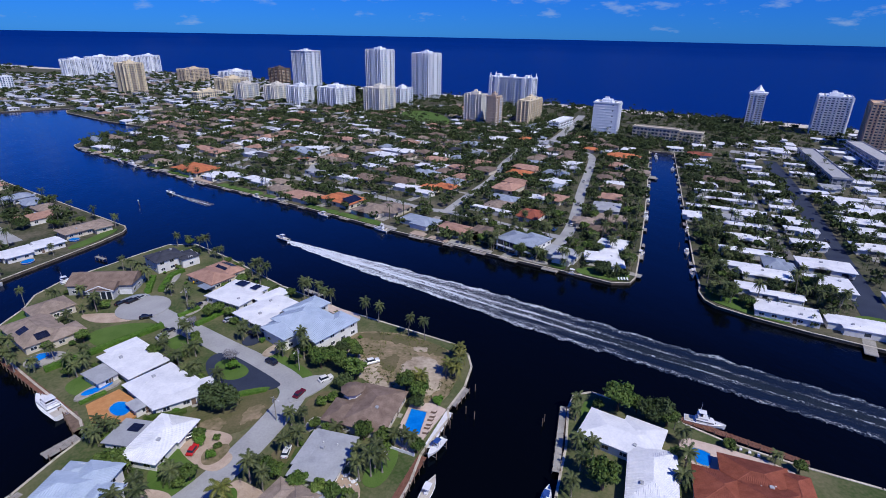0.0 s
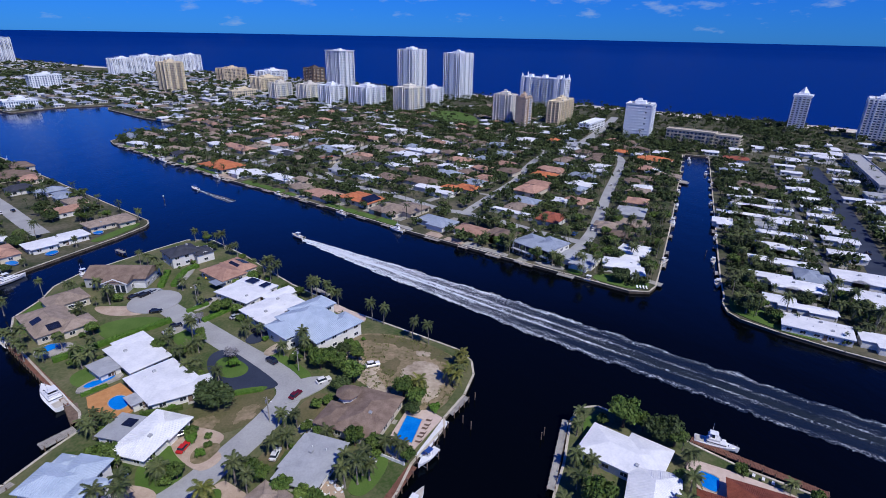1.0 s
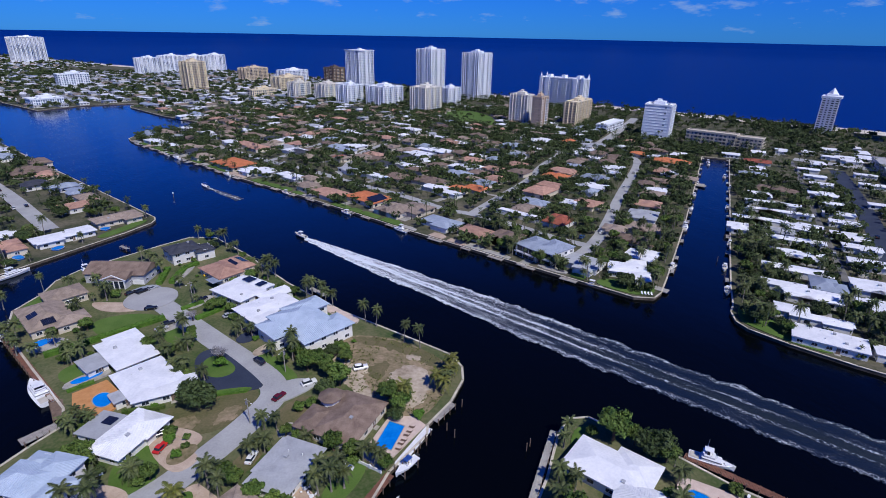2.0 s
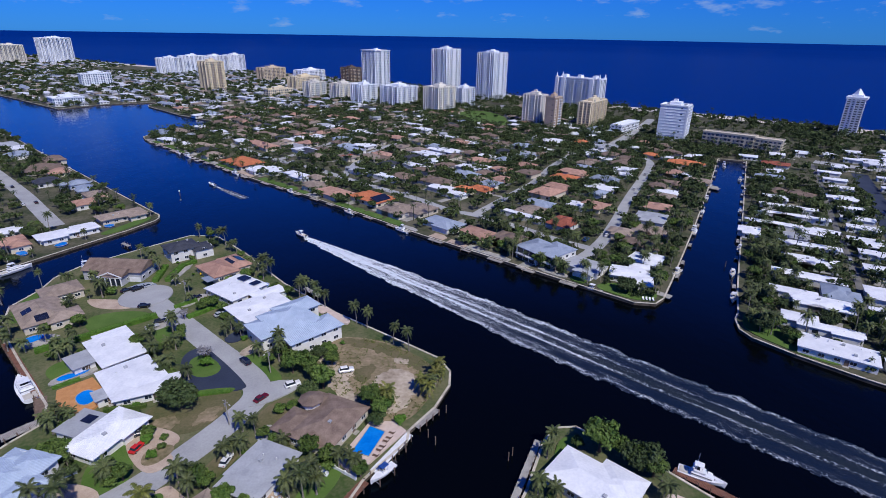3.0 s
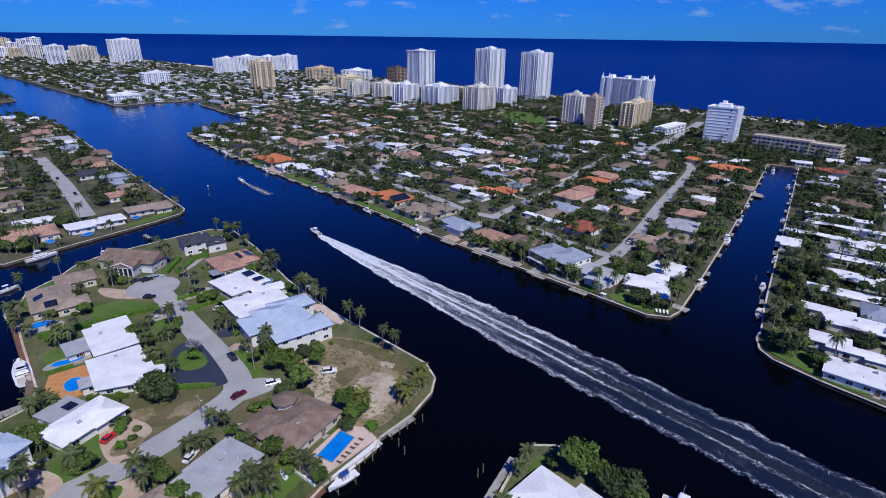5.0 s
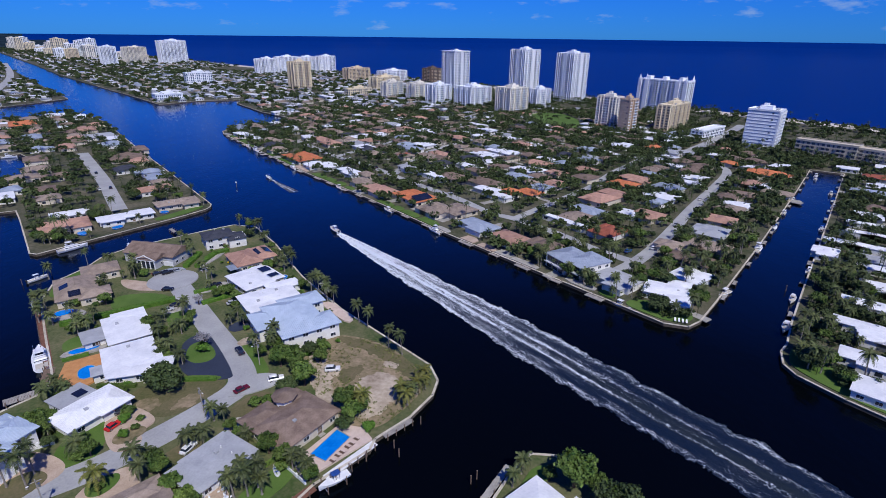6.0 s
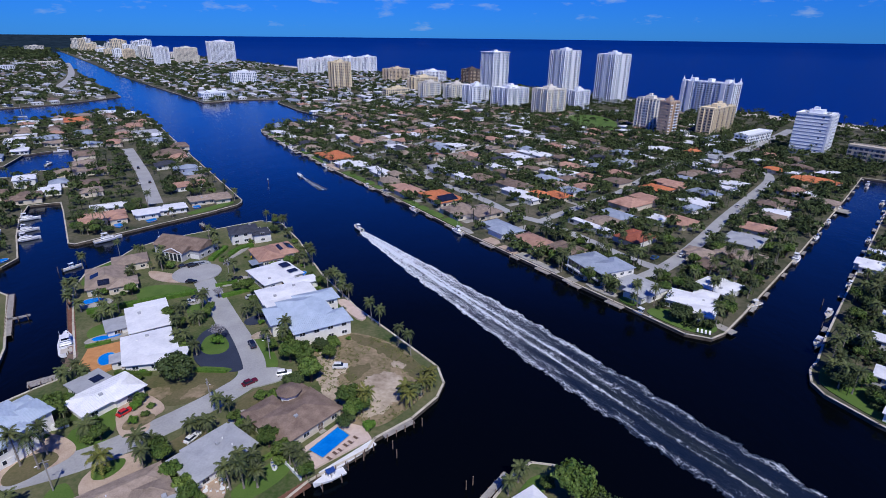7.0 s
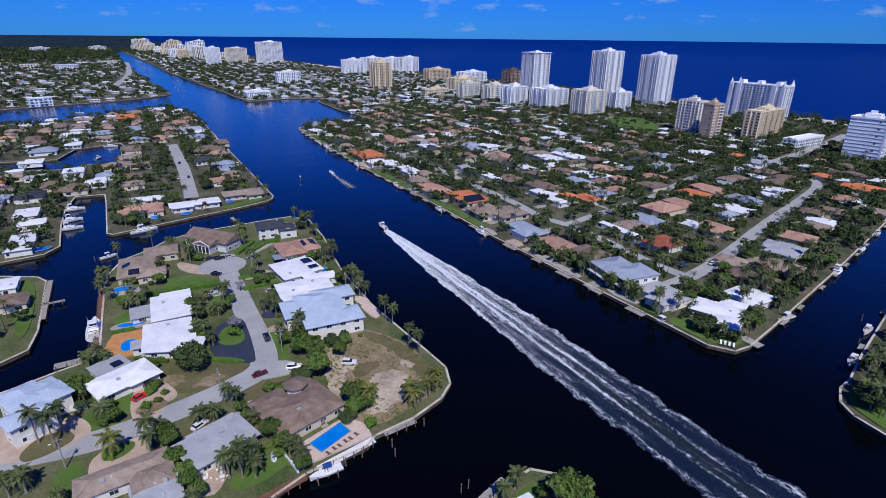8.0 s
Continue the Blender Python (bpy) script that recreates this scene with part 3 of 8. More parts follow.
    for k in range(22):
        a = random.uniform(0, 1)
        x, y = -640 - 2200 * a + random.uniform(-450, 150), 900 + 1900 * a + random.uniform(-300, 120)
        w, d, h, rot = random.uniform(24, 48), random.uniform(11, 17), random.choice((6, 7, 9, 12)), random.choice((39, 60))
        if inside(x, y, FAR) and edge_gap(x, y, FAR) > 45:
            tower(x, y, rot, w, d, h, 3, random.choice((TOWERWHITE, TOWERCREAM)), "distant low commercial block among trees", balcony="", bay=6, pent=False)


tall_buildings()

# ---- houses ----
RECTS = []  # wall outlines of the nearest houses: x, y, cosine, sine, half-sizes
FOOT = []  # footprints: x, y, half-size, for keeping plants off the roofs


def hip(bm, cx, cy, w, d, z, slope, over=0.6, fascia=0.22, ribs=0.0, rot=0.0, gable=False, seams=None):
    """A hipped or gabled roof over a w x d wing, with eaves and, if asked, standing seams."""
    W, D = w / 2 + over, d / 2 + over
    m = pose(cx, cy, z, 0, 0, rot)
    turn = W < D
    if turn:
        m, W, D = m @ pose(0, 0, 0, 0, 0, 90), D, W
    rise, run = slope * D, (W if gable else W - D)
    p = [(-W, -D, 0), (W, -D, 0), (W, D, 0), (-W, D, 0), (-W, -D, fascia), (W, -D, fascia), (W, D, fascia), (-W, D, fascia), (-run, 0, fascia + rise), (run, 0, fascia + rise)]
    v = [bm.verts.new(m @ Vector(q)) for q in p]
    quads = [(3, 2, 1, 0), (0, 1, 5, 4), (1, 2, 6, 5), (2, 3, 7, 6), (3, 0, 4, 7), (4, 5, 9, 8), (6, 7, 8, 9), (5, 6, 9), (7, 4, 8)]
    if not gable and abs(W - D) < 0.01:
        quads = quads[:5] + [(4, 5, 8), (6, 7, 8), (5, 6, 8), (7, 4, 8)]
    for f in quads:
        bm.faces.new([v[i] for i in f])
    if ribs:
        for side in (-1, 1):
            n = int(2 * W / ribs)
            for k in range(1, n):
                s = -W + 2 * W * k / n
                reach = D if gable else min(D, W - abs(s))
                a, b = Vector((s, side * D, fascia)), Vector((s, side * (D - reach), fascia + slope * reach))
                seam(bm if seams is None else seams, m, a, b)
            if not gable:
                n = int(2 * D / ribs)
                for k in range(1, n):
                    s = -D + 2 * D * k / n
                    reach = D - abs(s)
                    seam(bm if seams is None else seams, m, Vector((side * W, s, fascia)), Vector((side * (W - reach), s, fascia + slope * reach)))
    return m, W, D, run, rise, fascia


def seam(bm, m, a, b, r=0.05):
    if (b - a).length < 0.3:
        return
    side = (b - a).cross(Vector((0, 0, 1))).normalized() * r
    up = Vector((0, 0, 0.10))
    v = [bm.verts.new(m @ q) for q in (a - side, a + side, a + up, b - side, b + side, b + up)]
    for f in ((0, 2, 5, 3), (1, 4, 5, 2), (0, 1, 2), (3, 5, 4)):
        bm.faces.new([v[i] for i in f])


def ridge_caps(bm, got):
    m, W, D, run, rise, fa = got
    top = fa + rise
    for a, b in (((-run, 0, top), (run, 0, top)), ((-W, -D, fa), (-run, 0, top)), ((-W, D, fa), (-run, 0, top)), ((W, -D, fa), (run, 0, top)), ((W, D, fa), (run, 0, top))):
        seam(bm, m, Vector(a), Vector(b), 0.16)


def window_mesh():
    bm = bmesh.new()
    for x, z, sx, sz in ((0, 0.05, 1.9, 0.1), (0, 1.25, 1.9, 0.1), (-0.9, 0.65, 0.1, 1.2), (0.9, 0.65, 0.1, 1.2), (0, 0.65, 0.08, 1.2)):
        bmesh.ops.create_cube(bm, size=1, matrix=pose(x, 0, z) @ Matrix.Diagonal((sx, 0.14, sz, 1)))
    me = bpy.data.meshes.new("window")
    bm.to_mesh(me)
    bm.free()
    me.materials.append(TRIM)
    pane = mesh_of("pane", [(-0.88, -0.02, 0.08), (0.88, -0.02, 0.08), (0.88, -0.02, 1.22), (-0.88, -0.02, 1.22), (-0.88, 0.02, 0.08), (0.88, 0.02, 0.08), (0.88, 0.02, 1.22), (-0.88, 0.02, 1.22)],
                   [(0, 1, 2, 3), (7, 6, 5, 4), (0, 4, 5, 1), (1, 5, 6, 2), (2, 6, 7, 3), (3, 7, 4, 0)], GLASS)
    return me, pane


WINDOW, PANE = window_mesh()


def garage_mesh():
    bm = bmesh.new()
    for k in range(4):
        add_box(bm, 0, 0, 0.02 + k * 0.55, 4.8, 0.1, 0.52, 0, 0.02)
    me = bpy.data.meshes.new("garage_door")
    bm.to_mesh(me)
    bm.free()
    me.materials.append(TRIM)
    return me


GARAGE = garage_mesh()


def door_mesh():
    bm = bmesh.new()
    add_box(bm, 0, 0, 0, 1.0, 0.08, 2.1, 0, 0.02)
    for x, z, sx, sz in ((-0.55, 0, 0.1, 2.2), (0.55, 0, 0.1, 2.2), (0, 2.1, 1.2, 0.1)):
        add_box(bm, x, 0, z, sx, 0.16, sz)
    me = bpy.data.meshes.new("door")
    bm.to_mesh(me)
    bm.free()
    me.materials.append(WOOD)
    return me


DOOR = door_mesh()


def openings(ob, wings, wall_h, storeys, near, count):
    """Windows round the wings, where no other wing covers the wall."""
    spots = []
    for i, (cx, cy, w, d) in enumerate(wings):
        for length, m in ((w, pose(cx, cy - d / 2 - 0.05, 0)), (w, pose(cx, cy + d / 2 + 0.05, 0, 0, 0, 180)), (d, pose(cx + w / 2 + 0.05, cy, 0, 0, 0, 90)), (d, pose(cx - w / 2 - 0.05, cy, 0, 0, 0, -90))):
            n = max(1, int(length / 4.2))
            for k in range(n):
                q = m @ pose(-length / 2 + length * (k + 0.5) / n, 0, 0)
                p = q.translation
                if any(j != i and abs(p.x - a) < b / 2 + 0.3 and abs(p.y - c) < e / 2 + 0.3 for j, (a, c, b, e) in enumerate(wings)):
                    continue
                for s in range(storeys):
                    spots.append(q @ pose(0, 0, 0.9 + s * 2.9))
    if count and len(spots) > count:
        spots = spots[:: max(1, len(spots) // count)][:count]
    for q in spots:
        win = put("window", WINDOW, ob, q)
        if near:
            put("pane", PANE, win)
        else:
            win.data = FARWINDOW


FARWINDOW = mesh_of("window", [(-0.95, -0.03, 0), (0.95, -0.03, 0), (0.95, -0.03, 1.35), (-0.95, -0.03, 1.35), (-0.95, 0.1, 0), (0.95, 0.1, 0), (0.95, 0.1, 1.35), (-0.95, 0.1, 1.35)],
                    [(0, 1, 2, 3), (0, 4, 5, 1), (1, 5, 6, 2), (2, 6, 7, 3), (3, 7, 4, 0)], GLASS)



def house(x, y, rot, wings, code, label, wall=None, wall_h=2.9, storeys=1, slope=None, ribs=0.0, near=True, count=0, gable=False, over=0.6, garage=None, vents=0, group=""):
    """wings: (centre x, centre y, width, depth[, extra height]) in the house's own axes."""
    ob = root("house", x, y, Z, rot, label, "house", group)
    wall = wall or (CREAM if code in "tbso" else WHITEWALL)
    h = wall_h * storeys
    slope = slope if slope is not None else {"w": 0.09, "l": 0.12}.get(code, 0.34)
    bm, rf, caps = bmesh.new(), bmesh.new(), bmesh.new()
    for g in wings:
        cx, cy, w, d = g[:4]
        up = g[4] if len(g) > 4 else 0
        add_box(bm, cx, cy, -0.3, w, d, h + up + 0.3)
        got = hip(rf, cx, cy, w, d, h + up, slope, over, ribs=ribs, gable=gable, seams=caps)
        if near and code in "tsor" and not gable:
            ridge_caps(caps, got)
        if near:
            q = radians(rot)
            RECTS.append((x + cx * math.cos(q) - cy * math.sin(q), y + cx * math.sin(q) + cy * math.cos(q), math.cos(q), math.sin(q), w / 2 + 0.9, d / 2 + 0.9))
            part("roof", rf, ROOFS[code], ob)
            rf = bmesh.new()
        reach = math.hypot(w, d) / 2
        a = radians(rot)
        FOOT.append((x + cx * math.cos(a) - cy * math.sin(a), y + cx * math.sin(a) + cy * math.cos(a), min(w, d) / 2 + 0.3, reach))
    part("wall", bm, wall, ob)
    if not near:
        part("roof", rf, ROOFS[code], ob)
    if len(caps.verts):
        tagged(part("roof_seams", caps, ROOFS[code], ob), kind="stuff")
    openings(ob, [g[:4] for g in wings], h, storeys, near, count)
    if near:
        g = wings[0]
        put("door", DOOR, ob, pose(g[0] + g[2] * 0.12, g[1] - g[3] / 2 - 0.06, 0))
        box_part("door_step", CONCRETE, ob, g[0] + g[2] * 0.12, g[1] - g[3] / 2 - 0.7, -0.1, 1.8, 1.2, 0.2)
    if garage:
        put("garage_door", GARAGE, ob, pose(garage[0], garage[1], 0, 0, 0, garage[2]))
    w0 = wings[0]
    top = h + (w0[4] if len(w0) > 4 else 0)
    for k in range(vents):
        px, py = w0[0] + random.uniform(-0.3, 0.3) * w0[2], w0[1] + random.choice((-1, 1)) * random.uniform(0.12, 0.3) * w0[3]
        bm = bmesh.new()
        zz = top + 0.2 + slope * (min(w0[2], w0[3]) / 2 - abs(py - w0[1])) * 0.8
        if k % 3 == 0:
            add_box(bm, px, py, zz, 1.0, 0.9, 0.75, 0, 0.04)
            part("air_conditioner", bm, ROOFS["l"], ob)
        else:
            add_cyl(bm, px, py, zz - 0.2, 0.8, 0.14, 0.14, 8)
            part("vent_pipe", bm, TRIM, ob)
    return ob


def solar(ob, x, y, z, nx, ny, rot=0.0, tilt=0.0, sx=1.0, sy=1.65):
    """An array of framed panels on a roof, each one a part."""
    me = bpy.data.meshes.get("solar_panel")
    if me is None:
        bm = bmesh.new()
        add_box(bm, 0, 0, 0, 0.98, 1.62, 0.08, 0, 0.02)
        me = bpy.data.meshes.new("solar_panel")
        bm.to_mesh(me)
        bm.free()
        me.materials.append(SOLAR)
    base = pose(x, y, z, tilt, 0, rot)
    for i in range(nx):
        for j in range(ny):
            put("solar_panel", me, ob, base @ pose((i - (nx - 1) / 2) * sx, (j - (ny - 1) / 2) * sy, 0))


def island_houses():
    # tan tile house at the canal corner, with two arrays on the roof
    a = house(-88.2, 194.5, 36, [(0, 1, 13.5, 22), (9.5, 15.0, 13, 11, 0.3), (5.5, -8.5, 10, 8)], "t", "tan tile corner house with solar panels on its roof", vents=3, garage=(16.1, 15.0, 90))
    solar(a, -3.9, 0.3, 4.38, 4, 2, -90, 18.8)
    solar(a, -0.8, -8.0, 4.28, 4, 2, 0, 18.8)
    # broad gabled house with a two-storey glazed front
    a = house(-74, 231.5, -13, [(0, 0, 25, 13), (2.5, -7, 9.5, 8, -0.3)], "b", "brown-roofed house with a white gabled and glazed front", wall_h=4.3, garage=(10, -6.6, 0), slope=0.42, gable=True, wall=GREYWALL)
    bm = bmesh.new()
    add_box(bm, 2.5, -11.15, 0.3, 8.2, 0.16, 3.2)
    part("glazed_front", bm, GLASS, a)
    for k in range(5):
        box_part("front_column", TRIM, a, -1.9 + k * 2.2, -11.3, 0, 0.4, 0.4, 4.1)
    box_part("front_beam", TRIM, a, 2.5, -11.3, 3.6, 9.6, 0.45, 0.5)
    for sg in (-1, 1):  # white rakes along the gable
        bm = bmesh.new()
        bmesh.ops.create_cube(bm, size=1, matrix=pose(2.5 + sg * 2.7, -11.66, 5.15, 0, sg * 22.8) @ Matrix.Diagonal((5.9, 0.22, 0.4, 1)))
        part("gable_rake", bm, TRIM, a)
    house(-54, 249.5, 33, [(0, 0, 13, 12), (7.5, -4, 8, 9, -1.0)], "d", "white two-storey house with a dark slate roof", storeys=2, wall_h=2.6, vents=2)
    # terracotta house with flat solar wing
    a = house(-33, 226, 38, [(0, 0, 11, 17), (8.5, 1.5, 8, 15)], "s", "terracotta-roofed house with rooftop solar arrays", vents=1)
    solar(a, 10.6, 1.5, 4.1, 7, 2, 90, 18.8)
    solar(a, 6.4, 1.5, 4.1, 7, 1, -90, 18.8)
    box_part("carport_roof", ROOFS["g"], a, -7, -7, 2.6, 5, 6, 0.2)
    a = house(-23, 204, 45, [(0, 0, 12, 18), (8.2, 1, 5.5, 17)], "w", "white flat-roofed house with solar panels", vents=3)
    solar(a, 8.2, 3.5, 3.75, 4, 3); solar(a, 8.2, -4, 3.75, 4, 2)
    house(-9.5, 187, 36, [(0, 2, 20, 13), (-5, -6, 9, 9), (8, 9, 12, 6)], "w", "white low house with a broad flat roof", vents=5)
    house(4, 169, 34, [(0, 0, 15, 22), (-8, 4, 9, 12, -1.0), (6, 9, 14, 8), (2, -8, 19, 9, -0.4)], "p", "two-storey white house with pale blue metal roof", storeys=2, wall_h=2.9, slope=0.3, ribs=0.6, vents=2, over=0.8)
    # brown hip house with an eight-sided lantern roof
    a = house(15.5, 120, 55, [(0, -2.2, 18, 13), (-4.5, 6, 9, 6.5), (5, 5, 7, 5)], "b", "brown shingle house with octagonal entrance roof by a pool", slope=0.26, vents=1)
    bm = bmesh.new()
    add_cyl(bm, 3.4, 6.0, 2.6, 2.2, 2.7, 2.7, 8)
    part("entrance_drum", bm, WHITEWALL, a)
    bm = bmesh.new()
    add_cyl(bm, 3.4, 6.0, 4.8, 0.2, 3.6, 3.6, 8)
    add_cyl(bm, 3.4, 6.0, 5.0, 1.1, 3.6, 0.1, 8)
    part("entrance_roof", bm, ROOFS["b"], a)
    house(1.6, 103.8, 57, [(0, 0, 15.5, 10.5), (1.5, 3.5, 11, 5)], "l", "grey flat-roofed house among tall palms", vents=3, slope=0.05, over=0.8)
    house(-12.5, 89.5, 43, [(0, 1.5, 18, 6.5), (5.5, -3, 8, 7)], "t", "pinkish tan tile house with a pale flat rear wing", wall=WHITEWALL, vents=2, slope=0.28)
    house(-2.6, 87, 43, [(0, 0, 9, 8)], "l", "pale flat-roofed rear wing of a tile house", vents=3, slope=0.04)
    house(-39, 123, 61, [(0, 0, 15.5, 9.5), (4, -1.5, 7.5, 8)], "w", "white metal-roofed house with a long front lawn", ribs=0.6, slope=0.16, vents=1, over=0.9, garage=(7.9, 0, 90))
    a = house(-47.2, 127.8, 63, [(0, 0, 8.5, 6.8)], "l", "grey rear wing with solar heating mats", slope=0.06)
    solar(a, 1.6, -1.4, 3.35, 3, 2)
    house(-52.5, 165.2, 37, [(0, 0, 11.5, 19), (2, 7.5, 9, 8)], "w", "white flat-roofed house with a clean bright roof", vents=2, slope=0.05, over=0.9)
    house(-60.7, 159.7, 40, [(0, 0, 5.8, 8.6)], "l", "grey flat-roofed garden annexe", wall_h=2.5, slope=0.04)
    house(-41.8, 148, 35, [(0, 0, 13.5, 15.5), (2, -7.5, 11, 6)], "w", "white low house with a wide bright roof beside a patio", vents=2, slope=0.07, over=0.9)
    house(-35, 141.6, 16, [(0, 0, 16, 6.5)], "w", "white street wing of a low house", slope=0.07, over=0.9)
    house(-46.2, 140.6, 35, [(0, 0, 5, 4.6)], "l", "screened garden room with pale roof", wall_h=2.6, slope=0.08)
    house(-53.0, 106.5, 66, [(0, 2, 8, 12), (4.5, -1.5, 7, 7.5), (-2.5, -6.5, 9.5, 6), (5.5, 5.2, 5.5, 5.5, -1.2)], "p", "large two-storey white house with pale blue metal roof", storeys=2, wall_h=2.9, ribs=0.6, slope=0.34, over=0.8, garage=(-2.5, -9.6, 0))
    # near canal corner
    house(79.3, 88.6, 39, [(-0.5, 0, 11.5, 19), (3, -5, 9, 10)], "w", "white hip-roofed waterfront house among trees", slope=0.2, vents=2)
    house(77.5, 73.5, 51, [(0, 0, 19, 11)], "w", "white metal-roofed wing with standing seams", ribs=0.5, slope=0.3, vents=1)
    house(98.7, 74.9, -38.5, [(8, -6.5, 14.8, 12), (0, -13.5, 11.8, 12.4), (17, -7.5, 6.5, 11.5), (10, -15, 18.8, 16.5)], "r", "large red barrel-tile house by a pool", slope=0.30, vents=3, ribs=0.42)


island_houses()

# ---- the suburb: roof forms built once, then repeated ----
KIND = {}
STREETS = []
ALLEY = shade("stained_concrete", (0.10, 0.10, 0.095), (0.20, 0.19, 0.175), 0.12, 0.9, fine=12)


def home(x, y, rot, code, w, d):
    """One suburban house; forms of one colour share their meshes."""
    form = (int(abs(x * 7 + y * 3)) % 3)
    key = (code, form, w > 16 or d > 20)
    big = key[2]
    W, D = (18.0, 22.0) if big else (13.0, 17.0)
    m = pose(x, y, Z, 0, 0, rot) @ Matrix.Diagonal((w / W, d / D, 1, 1))
    if key in KIND:
        ob = copy_thing(KIND[key], m)
        FOOT.append((x, y, min(w, d) / 2, math.hypot(w, d) / 2))
        return ob
    wings = [[(0, 0, W, D * 0.62), (W * 0.12, D * 0.28, W * 0.66, D * 0.44)],
             [(0, 0, W * 0.62, D), (-W * 0.22, -D * 0.18, W * 0.56, D * 0.5)],
             [(0, -D * 0.1, W * 0.96, D * 0.7), (W * 0.2, D * 0.3, W * 0.5, D * 0.4), (-W * 0.28, D * 0.22, W * 0.4, D * 0.5)]][form]
    ob = house(x, y, rot, wings, code, {"w": "low house with a white flat roof", "l": "low house with a light grey roof", "g": "low house with a blue-grey roof", "t": "low house with a tan tile roof",
               "b": "low house with a brown shingle roof", "s": "low house with a salmon tile roof", "o": "low house with a bright orange tile roof", "r": "low house with a dark red tile roof", "d": "low house with a dark slate roof"}[code] + " among trees",
               near=False, count=4, group="suburban houses", vents=2 if code in "wlg" else 0)
    ob.matrix_basis = pose(x, y, Z, 0, 0, rot)
    KIND[key] = copy_thing(ob, m)
    for o in (*ob.children_recursive, ob):
        bpy.data.objects.remove(o)
    return KIND[key]


def suburban_rows():
    # waterway front, from the point
    home(-158, 583, 39, "g", 16, 24)
    home(-142, 540, 39, "w", 12, 26)
    home(-122, 520, 39, "w", 11, 14)
    home(-105, 507, 39, "t", 16, 22)
    home(-90, 504, 39, "t", 14, 18)
    home(-87, 467, 39, "t", 14, 16)
    home(-58, 438, 39, "o", 22, 34)
    home(-31, 409, 39, "w", 13, 20)
    home(-42, 411, 39, "w", 14, 18)
    home(-11, 390, 39, "w", 14, 26)
    home(2, 381, 39, "t", 10, 14)
    home(3, 359, 39, "t", 15, 24)
    home(16, 343, 39, "s", 18, 24)
    home(53, 301, 39, "t", 18, 20)
    home(66, 299, 39, "t", 16, 20)
    home(76, 274, 39, "g", 19, 20)
    home(91, 256, 39, "s", 15.6, 18)
    home(104, 245, 39, "b", 16, 16)
    home(130, 208, 39, "l", 19, 17)
    # canal side
    home(168, 246, 50, "t", 11, 14)
    home(185, 245, 50, "t", 14, 24)
    home(170, 229, 50, "b", 10, 20)
    home(198, 266, 50, "l", 18, 20)
    home(212, 286, 50, "s", 14, 16)
    home(228, 305, 50, "t", 14, 18)
    home(240, 331, 50, "b", 13, 14)
    home(237, 314, 50, "w", 12, 16)
    home(253, 338, 50, "b", 14, 18)
    home(272, 367, 50, "s", 14, 18)
    home(298, 397, 50, "o", 16, 26)
    home(276, 359, 50, "w", 14, 18)
    home(277, 342, 50, "t", 14, 18)
    # behind the front row
    home(-46, 498, 39, "s", 14, 18)
    home(-34, 522, 39, "t", 12, 14)
    home(-21, 541, 39, "w", 10, 12)
    home(-5, 552, 39, "w", 10, 14)
    home(10, 573, 39, "b", 14, 18)
    home(18, 582, 39, "s", 14, 18)
    home(-8, 476, 39, "d", 14, 18)
    home(-1, 454, 39, "t", 14, 18)
    home(19, 530, 39, "g", 14, 18)
    home(31, 478, 39, "g", 14, 18)
    home(42, 494, 39, "w", 14, 18)
    home(26, 448, 39, "r", 10, 12)
    home(31, 405, 39, "l", 13, 18)
    home(50, 382, 39, "w", 12, 26)
    home(55, 440, 39, "b", 14, 18)
    home(76, 414, 39, "w", 15, 24)
    home(86, 362, 39, "b", 15, 26)
    home(81, 560, 39, "w", 12, 24)
    home(93, 546, 39, "w", 10, 12)
    home(93, 331, 39, "w", 12, 24)
    home(111, 531, 39, "t", 14, 18)
    home(107, 579, 39, "w", 14, 18)
    home(143, 594, 39, "b", 14, 24)
    home(126, 528, 39, "w", 14, 18)
    home(132, 510, 39, "b", 14, 20)
    home(145, 494, 39, "w", 15, 20)
    home(117, 464, 39, "w", 16, 28)
    home(96, 449, 39, "w", 14, 18)
    home(142, 439, 39, "w", 12, 18)
    home(134, 422, 39, "s", 14, 18)
    home(119, 401, 39, "w", 12, 18)
    home(128, 401, 39, "w", 10, 14)
    home(110, 379, 39, "g", 14, 22)
    home(118, 364, 39, "t", 9, 10)
    home(123, 350, 39, "g", 14, 16)
    home(135, 360, 39, "s", 14, 16)
    home(142, 392, 39, "s", 12, 14)
    home(166, 404, 39, "s", 14, 14)
    home(188, 478, 39, "g", 16, 24)
    home(184, 445, 39, "l", 15, 20)
    home(192, 441, 39, "b", 14, 14)
    home(202, 463, 39, "w", 14, 16)
    home(102, 338, 39, "o", 12, 16)
    home(113, 338, 39, "o", 12, 16)
    home(124, 282, 39, "w", 8, 26)
    home(142, 302, 39, "g", 14, 18)
    home(143, 266, 39, "r", 18, 15)
    home(155, 326, 39, "s", 20, 18)
    home(169, 338, 39, "s", 16, 18)
    home(182, 362, 39, "o", 16, 20)
    home(196, 376, 39, "s", 18, 22)
    home(209, 389, 39, "g", 14, 18)
    home(209, 353, 39, "g", 17, 20)
    home(197, 333, 39, "w", 14, 18)
    home(189, 319, 39, "g", 10, 14)
    home(175, 295, 39, "s", 15, 15)
    home(164, 297, 39, "w", 10, 10)
    home(225, 409, 39, "b", 12, 18)
    home(241, 419, 39, "w", 12, 16)
    home(240, 380, 39, "w", 14, 18)
    home(252, 406, 39, "b", 12, 16)
    home(232, 507, 39, "w", 12, 16)
    home(252, 493, 39, "o", 14, 16)
